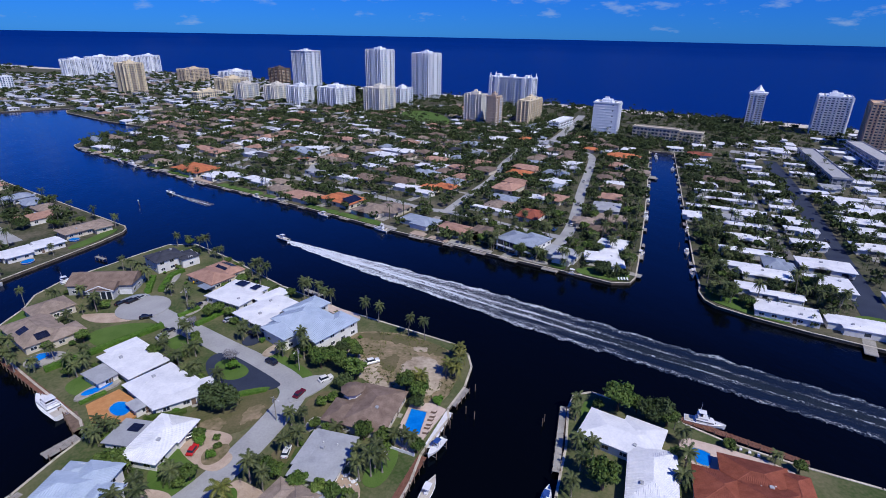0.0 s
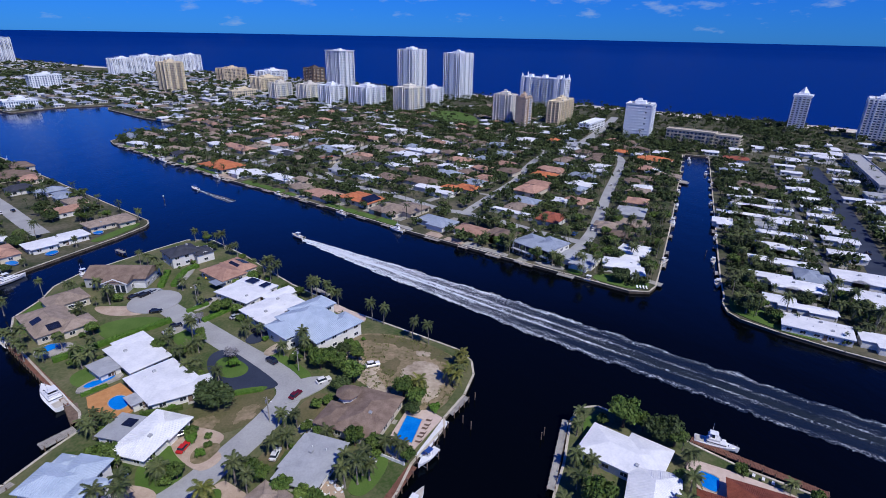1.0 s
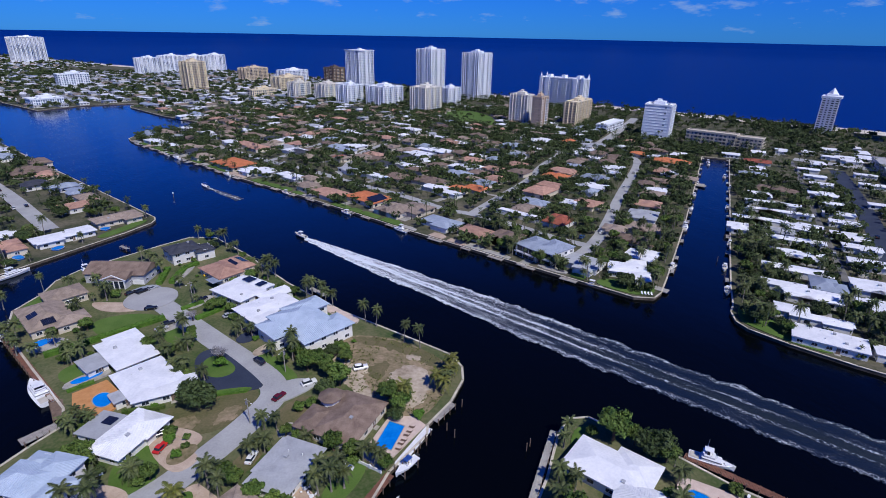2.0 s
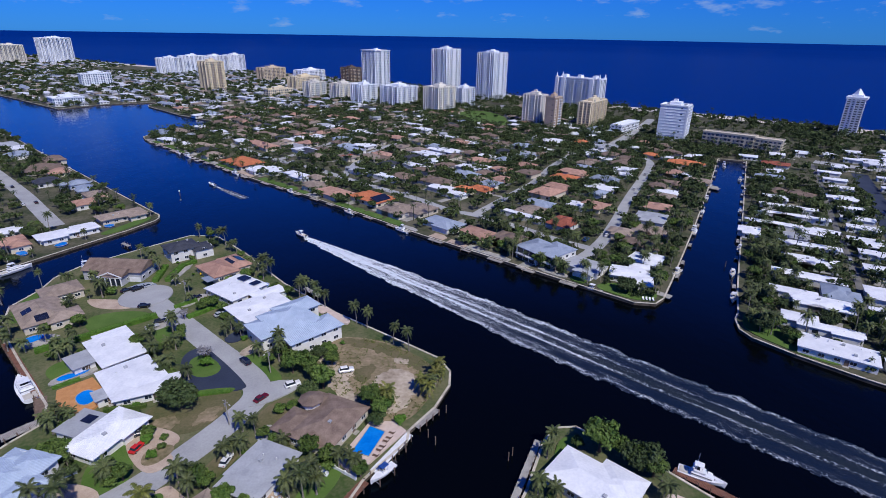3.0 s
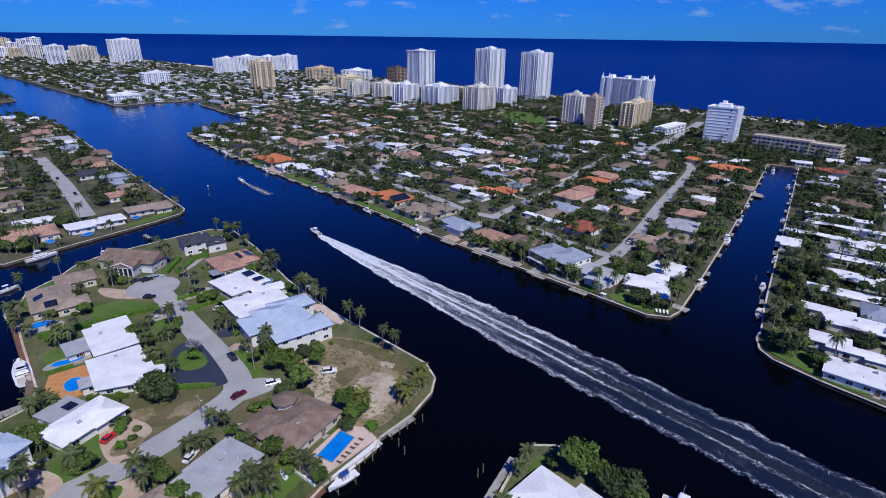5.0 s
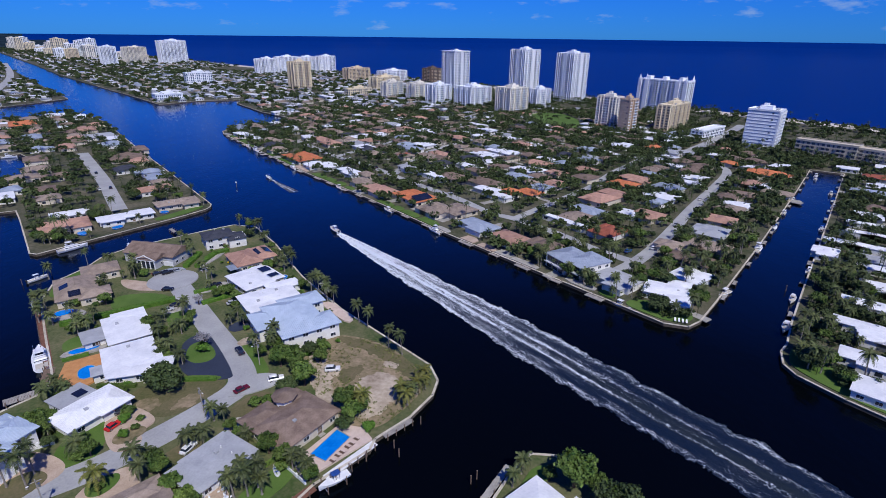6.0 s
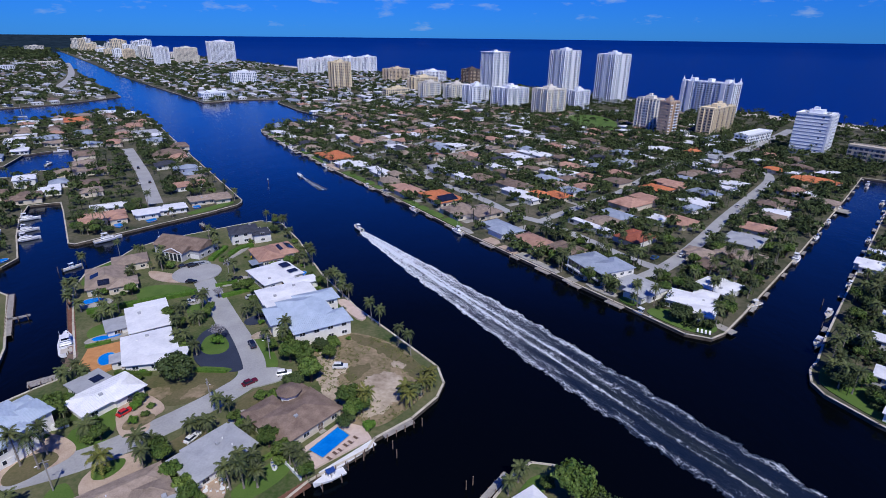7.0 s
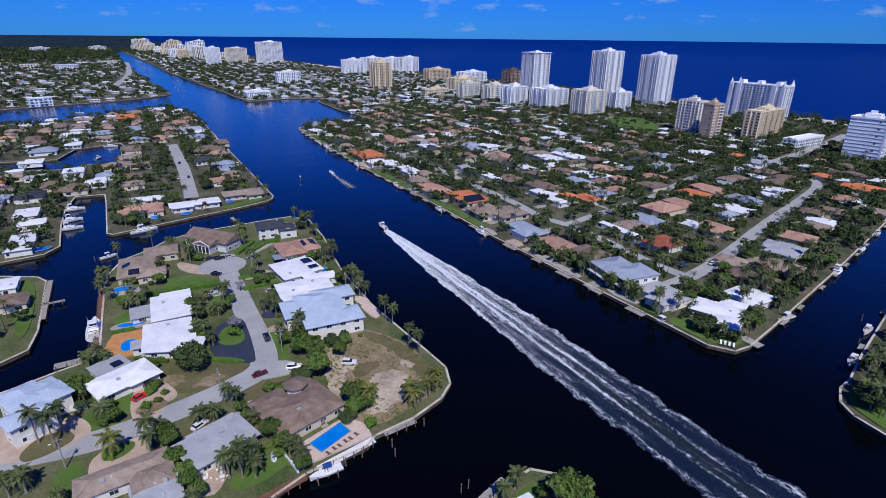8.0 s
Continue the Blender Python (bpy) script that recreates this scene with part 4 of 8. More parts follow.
    home(261, 471, 39, "l", 16, 24)
    home(235, 432, 39, "w", 9, 12)
    home(292, 429, 39, "o", 12, 16)
    # inner streets towards the beach
    home(-38, 702, 39, "s", 14, 18)
    home(-28, 685, 39, "t", 14, 18)
    home(-8, 726, 39, "w", 14, 18)
    home(-0, 617, 39, "l", 14, 20)
    home(9, 683, 39, "s", 14, 18)
    home(30, 660, 39, "s", 14, 24)
    home(0, 563, 39, "s", 14, 18)
    home(13, 577, 39, "b", 14, 18)
    home(-5, 545, 39, "w", 14, 18)
    home(-20, 499, 39, "l", 14, 18)
    home(-13, 482, 39, "w", 14, 18)
    home(21, 528, 39, "g", 16, 20)
    home(37, 496, 39, "w", 12, 20)
    home(24, 494, 39, "g", 14, 18)
    home(38, 572, 39, "w", 14, 18)
    home(94, 675, 39, "l", 16, 22)
    home(117, 676, 39, "w", 14, 18)
    home(98, 616, 39, "w", 14, 24)
    home(78, 559, 39, "w", 10, 26)
    home(103, 583, 39, "w", 14, 18)
    home(96, 513, 39, "t", 14, 18)
    home(120, 530, 39, "w", 12, 18)
    home(133, 502, 39, "s", 14, 18)
    home(141, 500, 39, "w", 14, 18)
    home(107, 466, 39, "w", 12, 26)
    home(92, 457, 39, "w", 14, 18)
    home(142, 440, 39, "w", 14, 18)
    home(132, 424, 39, "s", 14, 18)
    home(44, 445, 39, "t", 12, 24)
    home(55, 456, 39, "s", 14, 18)
    home(25, 450, 39, "t", 14, 18)
    home(4, 480, 39, "b", 14, 20)
    home(-30, 528, 39, "w", 14, 18)
    home(-37, 508, 39, "t", 14, 18)
    home(-74, 530, 39, "w", 16, 20)
    home(-56, 515, 39, "s", 14, 26)
    home(-85, 582, 39, "t", 14, 18)
    home(-94, 560, 39, "w", 10, 10)
    home(-68, 595, 39, "w", 14, 18)
    home(-109, 836, 39, "w", 14, 18)
    home(-143, 722, 39, "g", 16, 26)
    home(-153, 702, 39, "w", 14, 18)
    home(-222, 844, 39, "s", 16, 20)
    home(-193, 771, 39, "s", 14, 18)
    home(-168, 777, 39, "d", 14, 20)
    home(176, 437, 39, "g", 14, 18)
    home(199, 472, 39, "w", 12, 18)
    home(224, 500, 39, "w", 14, 18)
    home(254, 507, 39, "r", 12, 14)
    home(237, 443, 39, "w", 9, 16)
    home(251, 451, 39, "w", 9, 14)
    home(274, 470, 39, "l", 14, 18)
    home(246, 400, 39, "b", 14, 20)
    home(218, 403, 39, "t", 14, 20)
    home(302, 414, 39, "w", 10, 16)
    home(304, 396, 39, "o", 18, 22)
    # white roofs beyond the side canal
    home(379, 386, 50, "r", 16, 20)
    home(340, 346, 50, "g", 14, 18)
    home(303, 294, 50, "w", 12, 16)
    home(295, 276, 50, "w", 10, 26)
    home(284, 260, 50, "w", 9, 34)
    home(263, 248, 50, "w", 10, 26)
    home(256, 231, 50, "l", 12, 24)
    home(254, 216, 50, "w", 10, 26)
    home(240, 239, 50, "w", 12, 12)
    home(239, 197, 50, "w", 12, 20)
    home(224, 182, 50, "w", 12, 24)
    home(205, 170, 50, "w", 11, 20)
    home(209, 159, 50, "w", 11, 18)
    home(190, 150, 50, "w", 14, 14)
    home(196, 140, 50, "w", 9, 20)
    home(400, 354, 50, "w", 12, 18)
    home(385, 333, 50, "w", 12, 18)
    home(370, 312, 50, "w", 12, 18)
    home(348, 287, 50, "w", 12, 20)
    home(334, 267, 50, "w", 12, 20)
    home(319, 250, 50, "w", 12, 20)
    home(307, 235, 50, "w", 12, 18)
    home(280, 200, 50, "w", 13, 20)
    home(265, 183, 50, "w", 13, 20)
    home(245, 158, 50, "w", 14, 20)
    home(228, 141, 50, "w", 15, 20)
    home(204, 111, 50, "w", 16, 22)
    home(430, 330, 50, "w", 12, 18)
    home(406, 303, 50, "w", 12, 20)
    home(364, 259, 50, "w", 12, 20)
    home(360, 242, 50, "w", 12, 20)
    home(344, 217, 50, "w", 13, 20)
    home(329, 201, 50, "w", 13, 20)
    home(315, 185, 50, "w", 13, 20)
    home(377, 230, 50, "w", 13, 24)
    home(293, 166, 50, "w", 13, 20)
    home(360, 210, 50, "w", 12, 18)
    home(475, 390, 50, "w", 14, 18)
    home(468, 375, 50, "w", 14, 18)
    home(463, 393, 50, "w", 14, 18)
    # the block across the cross canal
    home(-198, 431, 38, "b", 24, 30)
    home(-177, 391, 38, "d", 13, 17)
    home(-240, 481, 38, "g", 20, 24)
    home(-275, 524, 38, "l", 24, 26)
    home(-310, 562, 38, "s", 24, 26)
    home(-374, 651, 38, "w", 20, 26)
    home(-398, 590, 38, "o", 20, 26)
    home(-414, 622, 38, "t", 20, 26)
    home(-332, 512, 38, "g", 20, 26)
    home(-342, 480, 38, "g", 22, 26)
    home(-365, 467, 38, "w", 24, 24)
    home(-459, 545, 38, "w", 16, 26)
    home(-419, 512, 38, "b", 18, 26)
    home(-271, 470, 38, "s", 17, 20)
    home(-263, 419, 38, "b", 19, 20)
    home(-239, 386, 38, "t", 18, 19)
    home(-231, 361, 38, "t", 24, 15)
    home(-301, 361, 38, "w", 24, 14)
    home(-288, 331, 38, "w", 17, 10)
    home(-327, 397, 38, "g", 17, 24)
    home(-211, 300, 38, "b", 22, 18)
    home(-223, 281, 38, "d", 18, 17)
    home(-182, 316, 38, "t", 16, 15)
    home(-196, 334, 38, "b", 15, 14)
    home(-258, 322, 38, "l", 18, 13)
    home(-197, 250, 38, "w", 17, 15)
    home(-180, 236, 38, "w", 18, 12)
    home(-161, 211, 38, "w", 16, 22)
    home(-271, 304, 38, "o", 12, 12)
    home(-380, 440, 38, "b", 17, 24)
    home(-205, 464, 38, "b", 15, 20)
    home(-127, 171, 38, "w", 12, 14)
    home(-114, 157, 38, "b", 14, 16)


def special_houses():
    house(-102, 310, 38, [(0, 0, 22, 11), (6, -4, 8, 10)], "t", "long tan tile house at the point of a canal street", vents=2, slope=0.22, over=1.0)
    house(-118, 284, 38, [(0, 0, 26, 8.5), (-7, -1.5, 10, 10.5), (8, 1, 9, 10)], "w", "long white flat-roofed house above a canal", vents=3, slope=0.05, over=1.0)
    house(-140.5, 267, 38, [(0, 3, 22, 13), (-6, -5, 9, 10), (7, -3.5, 8, 10)], "s", "large salmon tile house with two garden wings", wall=CREAM, vents=2, slope=0.28)
    house(-131, 339, 38, [(0, 0, 21, 10), (-2, -4, 12, 8)], "s", "long house with a faded mauve tile roof", wall=WHITEWALL, vents=1, slope=0.24)
    a = house(38, 327, 39, [(0, -6, 15, 15), (-1, 6, 12, 14), (5, 1, 9, 22)], "o", "terracotta-tiled waterfront house with a dark solar array", slope=0.3, near=False, count=6)
    solar(a, -0.5, -9.9, 4.58, 12, 4, 0, 16.7)
    a = house(116, 223.5, 28, [(-2, 3, 15, 13), (1, -5, 17, 12)], "g", "two-storey white house with a grey metal roof on the waterway", storeys=2, wall_h=3.0, ribs=0.7, slope=0.2)
    for px, py, n in ((-9.62, 3, 3), (-7.62, -5, 3)):
        for k in range(n):
            for z in (0.25, 3.3):
                box_part("glazed_wall", GLASS, a, px, py + (k - 1) * 3.7, z, 0.14, 3.3, 2.35)
        box_part("balcony_slab", TRIM, a, px - 0.8, py, 2.85, 1.7, 11.5, 0.2)
        box_part("balcony_rail", TRIM, a, px - 1.6, py, 3.05, 0.08, 11.5, 0.35)
    a = house(146, 197, 60, [(0, 0, 11, 16), (-7, -5, 9, 9), (6.5, -4, 9, 8)], "w", "white house with winged roof planes at the point", slope=0.14, vents=2)
    a = house(186, 129, -44, [(0, 0, 22, 10.5)], "w", "long white flat-roofed waterfront house", slope=0.04, vents=6)
    a = house(-239, 331, 38, [(0, 0, 12, 15)], "w", "white cube-like two-storey house on a canal", storeys=2, slope=0.03)


def near_any(x, y, r):
    return any((x - a) ** 2 + (y - b) ** 2 < (r + c) ** 2 for a, b, c, e in FOOT)


def street(points, width, material, name="road", label="pale asphalt residential street"):
    line = smooth_line(points, 2, False)
    slab(name, ribbon(line, width), Z - 0.5, Z + 0.07 + 0.004 * len(STREETS), material, None, label, "road", "structure")
    STREETS.append((line, width))


def on_street(x, y, gap=1.0):
    for line, width in STREETS:
        r = (width / 2 + gap) ** 2
        for (ax, ay), (bx, by) in zip(line, line[1:]):
            dx, dy = bx - ax, by - ay
            k = max(0, min(1, ((x - ax) * dx + (y - ay) * dy) / (dx * dx + dy * dy + 1e-9)))
            if (x - ax - k * dx) ** 2 + (y - ay - k * dy) ** 2 < r:
                return True
    return False


def far_forms():
    """Wall and roof pieces of the simple house forms, for the far rows."""
    forms = []
    for W, D, wings in ((13.0, 17.0, [(0, 0, 13, 10.5), (1.5, 4.8, 8.6, 7.5)]), (13.0, 17.0, [(0, 0, 8.5, 17), (-2.8, -3, 7.4, 8.5)]), (13.0, 17.0, [(0, -1.7, 12.5, 12), (2.6, 5, 6.5, 6.8)])):
        got = []
        for low in (True, False):
            wall, roof = bmesh.new(), bmesh.new()
            for cx, cy, w, d in wings:
                add_box(wall, cx, cy, -0.3, w, d, 3.2)
                hip(roof, cx, cy, w, d, 2.9, 0.09 if low else 0.34)
            wins = []
            for cx, cy, w, d in wings:
                for k in (-0.3, 0.05, 0.33):
                    wins += [(cx + k * w, cy - d / 2 - 0.05, 0), (cx - w / 2 - 0.05, cy + k * d, 1)]
            rows = []
            for bm in (wall, roof):
                bm.verts.index_update()
                rows.append(([tuple(v.co) for v in bm.verts], [[v.index for v in f.verts] for f in bm.faces]))
                bm.free()
            wv, wf = [], []
            for x, y, side in wins:
                i = len(wv)
                ex, ey = (0.9, 0) if side == 0 else (0, 0.9)
                wv += [(x - ex, y - ey, 0.9), (x + ex, y + ey, 0.9), (x + ex, y + ey, 2.2), (x - ex, y - ey, 2.2)]
                wf.append([i, i + 1, i + 2, i + 3])
            rows.append((wv, wf))
            got.append(rows)
        forms.append(got)
    return forms


PARK = [(160, 676), (170, 712), (190, 745), (222, 732), (228, 664), (204, 600), (180, 634)]  # open green beside the tall blocks
FORMS = far_forms()
CODES = "wlgtbsord"


def fill_rows(name, label, poly, rot, codes, x0, x1, y0, y1, step_u=30, step_v=22, jitter=3.0, keep=0.9, single=False):
    """Further lots on the street grid, where no house stands yet: single houses, or one mesh of far houses."""
    a = radians(rot)
    ux, uy = math.cos(a), math.sin(a)
    cx, cy = (x0 + x1) / 2, (y0 + y1) / 2
    reach = math.hypot(x1 - x0, y1 - y0) / 2
    verts, faces, slots = [], [], []
    for i in range(int(-reach / step_u), int(reach / step_u) + 1):
        for j in range(int(-reach / step_v), int(reach / step_v) + 1):
            p, q = i * step_u + random.uniform(-jitter, jitter), j * step_v + random.uniform(-jitter, jitter)
            x, y = cx + p * ux - q * uy, cy + p * uy + q * ux
            code, w, d, go = random.choice(codes), random.uniform(0.8, 1.15), random.uniform(0.85, 1.2), random.random() < keep
            form, flip = random.choice(FORMS), random.choice((0, 90, 180, 270))
            if not (x0 < x < x1 and y0 < y < y1) or not go:
                continue
            if not inside(x, y, poly) or edge_gap(x, y, poly) < 11 or near_any(x, y, 7.5) or on_street(x, y, 6.5) or inside(x, y, PARK):
                continue
            if single and math.hypot(x - 60, y - 60) < 330:
                home(round(x, 1), round(y, 1), rot + flip, code, 13 * w, 17 * d)
                continue
            m = pose(x, y, Z, 0, 0, rot + flip) @ Matrix.Diagonal((w, d, 1, 1))
            for slot, (vv, ff) in zip((9 if code in "wlgd" else 10, CODES.index(code), 11), form[0 if code in "wl" else 1]):
                n = len(verts)
                verts += [m @ Vector(v) for v in vv]
                faces += [[n + k for k in f] for f in ff]
                slots += [slot] * len(ff)
            FOOT.append((x, y, 6.0, 9.5))
    me = mesh_of(name, verts, faces, [ROOFS[c] for c in CODES] + [WHITEWALL, CREAM, GLASS])
    me.polygons.foreach_set("material_index", slots)
    tagged(put(name, me), label, "houses", "", "stuff")


def streets():
    street([(125, 213), (151, 236), (177, 270), (205, 310), (238, 353), (266, 390), (278, 408), (284, 425), (282, 450)], 6.6, ROAD)
    street([(147, 230), (132, 245), (120, 265), (110, 278), (98, 293), (84, 302), (68, 330), (50, 352), (35, 370), (20, 390), (-4, 424), (-34, 452), (-60, 490), (-95, 535)], 6, ROAD)
    street([(98, 293), (112, 309), (138, 338), (160, 362), (187, 405), (208, 430), (228, 456)], 5.5, ROAD)
    street([(20, 390), (38, 466), (62, 506), (95, 545), (130, 590)], 5.5, ROAD)
    street([(250, 451), (285, 492), (322, 532), (370, 590), (418, 650)], 10, ROAD)
    street([(228, 456), (190, 500), (150, 545), (95, 610), (40, 680), (-20, 760)], 5.5, ROAD)
    street([(-34, 452), (-5, 500), (30, 560), (80, 620)], 5.5, ROAD)
    street([(222, 150), (252, 185), (298, 243), (377, 338), (420, 392)], 3.2, ALLEY, "alley", "narrow grey service alley between gardens")
    street([(215, 110), (236, 134), (271, 172), (330, 237), (372, 285), (430, 355)], 11, DARKROAD, "road", "dark asphalt street lined with palms")
    street([(430, 400), (470, 350), (530, 280), (620, 170), (720, 40)], 14, ROAD)
    street([(-132, 302), (-146, 321), (-180, 368), (-215, 412), (-250, 456)], 8.5, ROAD)
    street([(-265, 250), (-300, 300), (-360, 330)], 7, ROAD)
    street([(-600, 1150), (-800, 1400), (-1200, 1880)], 12, ROAD)
    street([(-700, 940), (-900, 1250), (-1300, 1750)], 14, ROAD)


streets()
suburban_rows()
special_houses()
fill_rows("inner_houses", "rows of low houses with mixed tile and white roofs", EAST, 39, "wwttbblgssbdtbw", -180, 330, 190, 780, 26, 19, 2.5, 0.95, True)
fill_rows("canal_street_houses", "rows of low white-roofed houses", EAST, 50, "wwwwwlg", 170, 640, -60, 430, 26, 21, 3.0, 0.72)
fill_rows("west_houses", "rows of canal-side houses with tan and white roofs", WEST, 38, "wwttbsg", -560, -90, 60, 700, 27, 20)
fill_rows("spit_houses", "low houses on a canal point", SPIT, 38, "wt", -300, -90, 20, 170)
fill_rows("beach_town_houses", "low houses and shops inland of the beach towers", EAST, 39, "wwwltlgl", -800, 60, 780, 1500, 28, 22, 4, 0.92)
fill_rows("far_coast_houses", "far houses along the coast", EAST, 39, "wwltg", -2000, -600, 1100, 2600, 34, 28, 6, 0.8)
fill_rows("far_shore_houses", "far houses beyond the waterway", FAR, 52, "wwwltgb", -1700, -515, 520, 2100, 31, 26, 5, 0.85)

def drives():
    """Pale concrete drives beside the suburban houses."""
    rng = random.Random(4)
    v, f = [], []
    for x, y, c, e in FOOT:
        if not inside(x, y, EAST) or y > 800 or rng.random() < 0.25:
            continue
        a = radians(rng.choice((39, 129, 219, 309)) + rng.uniform(-4, 4))
        m = pose(x + math.cos(a) * (c + 3.5), y + math.sin(a) * (c + 3.5), Z + 0.01 + 0.0004 * (len(v) % 90), 0, 0, math.degrees(a))
        quick_box(v, f, m, 0, rng.uniform(-2, 2), -0.3, rng.uniform(7, 13), rng.uniform(3, 5.5), 0.36)
    tagged(put("driveways", mesh_of("driveways", v, f, DRIVE)), "pale concrete drives and paths beside the houses", "driveway", "", "stuff")


DRIVE = shade("pale_drive", (0.24, 0.225, 0.20), (0.42, 0.40, 0.36), 0.2, 0.9, fine=8)
drives()

# ---- plants ----
class Heap:
    """Gathers many small pieces into one mesh."""

    def __init__(self):
        self.v, self.f, self.n = [], [], 0

    def add(self, verts, faces, x=0.0, y=0.0, z=0.0, s=1.0, rot=0.0, sz=None):
        c, k = math.cos(rot) * s, math.sin(rot) * s
        out = np.empty_like(verts)
        out[:, 0] = verts[:, 0] * c - verts[:, 1] * k + x
        out[:, 1] = verts[:, 0] * k + verts[:, 1] * c + y
        out[:, 2] = verts[:, 2] * (s if sz is None else sz) + z
        self.v.append(out)
        self.f.append(faces + self.n)
        self.n += len(verts)

    def mesh(self, name, material):
        v, f = np.concatenate(self.v), np.concatenate(self.f)
        me = bpy.data.meshes.new(name)
        me.vertices.add(len(v))
        me.vertices.foreach_set("co", v.astype(np.float32).ravel())
        me.loops.add(f.size)
        me.loops.foreach_set("vertex_index", f.astype(np.int32).ravel())
        me.polygons.add(len(f))
        me.polygons.foreach_set("loop_start", np.arange(0, f.size, f.shape[1], dtype=np.int32))
        me.polygons.foreach_set("loop_total", np.full(len(f), f.shape[1], dtype=np.int32))
        me.update(calc_edges=True)
        me.materials.append(material)
        return me


def leaf_cloud(rng, lobes, count, size):
    """Leaf sprays on several lobes: triangles, tilted at random, denser outside."""
    v, f = [], []
    for k in range(count):
        cx, cy, cz, rx, rz = lobes[k % len(lobes)]
        d = rng.normal(size=3)
        d /= np.linalg.norm(d) + 1e-9
        if d[2] < -0.45:
            d[2] *= -0.5
        lump = noise.noise((cx + d[0] * 2.1, cy + d[1] * 2.1, cz + d[2] * 2.1))
        r = rng.uniform(0.5, 1.05) + 0.42 * lump
        p = np.array([cx + d[0] * rx * r, cy + d[1] * rx * r, cz + d[2] * rz * r])
        n = d + rng.normal(size=3) * 0.55
        n /= np.linalg.norm(n)
        a = np.cross(n, rng.normal(size=3))
        a /= np.linalg.norm(a) + 1e-9
        b = np.cross(n, a)
        s = size * rng.uniform(0.6, 1.4)
        i = len(v)
        v += [p - a * s, p + b * s * 0.8, p + a * s]
        f.append((i, i + 1, i + 2))
        v += [p - a * s * 0.8, p + a * s * 0.9, p - b * s * 0.9]
        f.append((i + 3, i + 4, i + 5))
    return np.array(v), np.array(f)


def lobes_for(rng, r, h, n):
    out = [(0, 0, h, r * 0.75, r * 0.6)]
    for k in range(n):
        a, q = 2 * math.pi * k / n + rng.uniform(-0.4, 0.4), r * rng.uniform(0.38, 0.72)
        out.append((math.cos(a) * q, math.sin(a) * q, h + rng.uniform(-0.25, 0.2) * r, r * rng.uniform(0.30, 0.56), r * rng.uniform(0.28, 0.5)))
    return out


def frond(rng, length, droop, lift, leaflets, width, root_w=0.085):
    """One feather frond: a rib that rises and bends down, with leaflets both ways."""
    v, f = [], []
    pts = []
    for k in range(leaflets + 1):
        s = k / leaflets
        pts.append(np.array([length * (s - 0.18 * s * s), 0, lift * s * length - droop * length * s * s]))
    for k in range(1, leaflets):
        p, s = pts[k], k / leaflets
        w = width * (0.35 + 1.3 * s) * (1.08 - s) * 1.6
        t = pts[k + 1] - pts[k - 1]
        t /= np.linalg.norm(t)
        for side in (-1, 1):
            tip = p + t * w * 0.55 + np.array([0, side * w, -w * rng.uniform(0.25, 0.6)])
            i = len(v)
            v += [p - t * root_w, p + t * root_w, tip]
            f.append((i, i + 1, i + 2))
    for k in range(leaflets):
        i = len(v)
        v += [pts[k] + np.array([0, 0.045, 0]), pts[k] - np.array([0, 0.045, 0]), pts[k + 1]]
        f.append((i, i + 1, i + 2))
    return np.array(v), np.array(f)


def turn_z(v, a):
    c, s = math.cos(a), math.sin(a)
    out = v.copy()
    out[:, 0], out[:, 1] = v[:, 0] * c - v[:, 1] * s, v[:, 0] * s + v[:, 1] * c
    return out


def palm_meshes(seed, height, spread, fronds, material, lean, leaflets=26):
    rng = np.random.default_rng(seed)
    top = np.array([lean, lean * 0.4, height])
    bm = bmesh.new()
    rings, seg = [], 7
    for k in range(9):
        s = k / 8
        c = np.array([top[0] * s * s, top[1] * s * s, height * s])
        r = 0.24 * (1 - 0.45 * s) + (0.12 if k == 0 else 0)
        rings.append([bm.verts.new((c[0] + r * math.cos(2 * math.pi * j / seg), c[1] + r * math.sin(2 * math.pi * j / seg), c[2])) for j in range(seg)])
    for a, b in zip(rings, rings[1:]):
        for j in range(seg):
            bm.faces.new((a[j], a[(j + 1) % seg], b[(j + 1) % seg], b[j]))
    trunk = bpy.data.meshes.new("trunk")
    bm.to_mesh(trunk)
    bm.free()
    trunk.materials.append(BARK)
    heap = Heap()
    for k in range(fronds):
        a = k * 2.39996 + rng.uniform(-0.2, 0.2)
        u = k / fronds
        v, f = frond(rng, spread * rng.uniform(0.85, 1.1), 0.5 + 0.85 * u, 0.95 - 1.05 * u, leaflets, spread * 0.23)
        heap.add(turn_z(v, a), f, *top)
    return trunk, heap.mesh("crown", material)


def tree_meshes(seed, height, radius, leaves, material, size=0.42):
    rng = np.random.default_rng(seed)
    lobes = lobes_for(rng, radius, height - radius * 0.55, 11)
    bm = bmesh.new()
    base = max(0.6, height - radius * 1.2)
    add_cyl(bm, 0, 0, -0.2, base + 0.4, 0.32, 0.22, 8)
    for cx, cy, cz, rx, rz in lobes[1:]:
        a, b = Vector((0, 0, base * 0.8)), Vector((cx, cy, cz))
        q = (b - a).to_track_quat("Z", "Y").to_matrix().to_4x4()
        bmesh.ops.create_cone(bm, cap_ends=False, segments=6, radius1=0.14, radius2=0.05, depth=(b - a).length, matrix=Matrix.Translation((a + b) / 2) @ q)
    trunk = bpy.data.meshes.new("trunk")
    bm.to_mesh(trunk)
    bm.free()
    trunk.materials.append(TRUNK)
    heap = Heap()
    v, f = leaf_cloud(rng, lobes, leaves, size)
    heap.add(v, f)
    return trunk, heap.mesh("crown", material)


TREES = {}
PLANTED = []


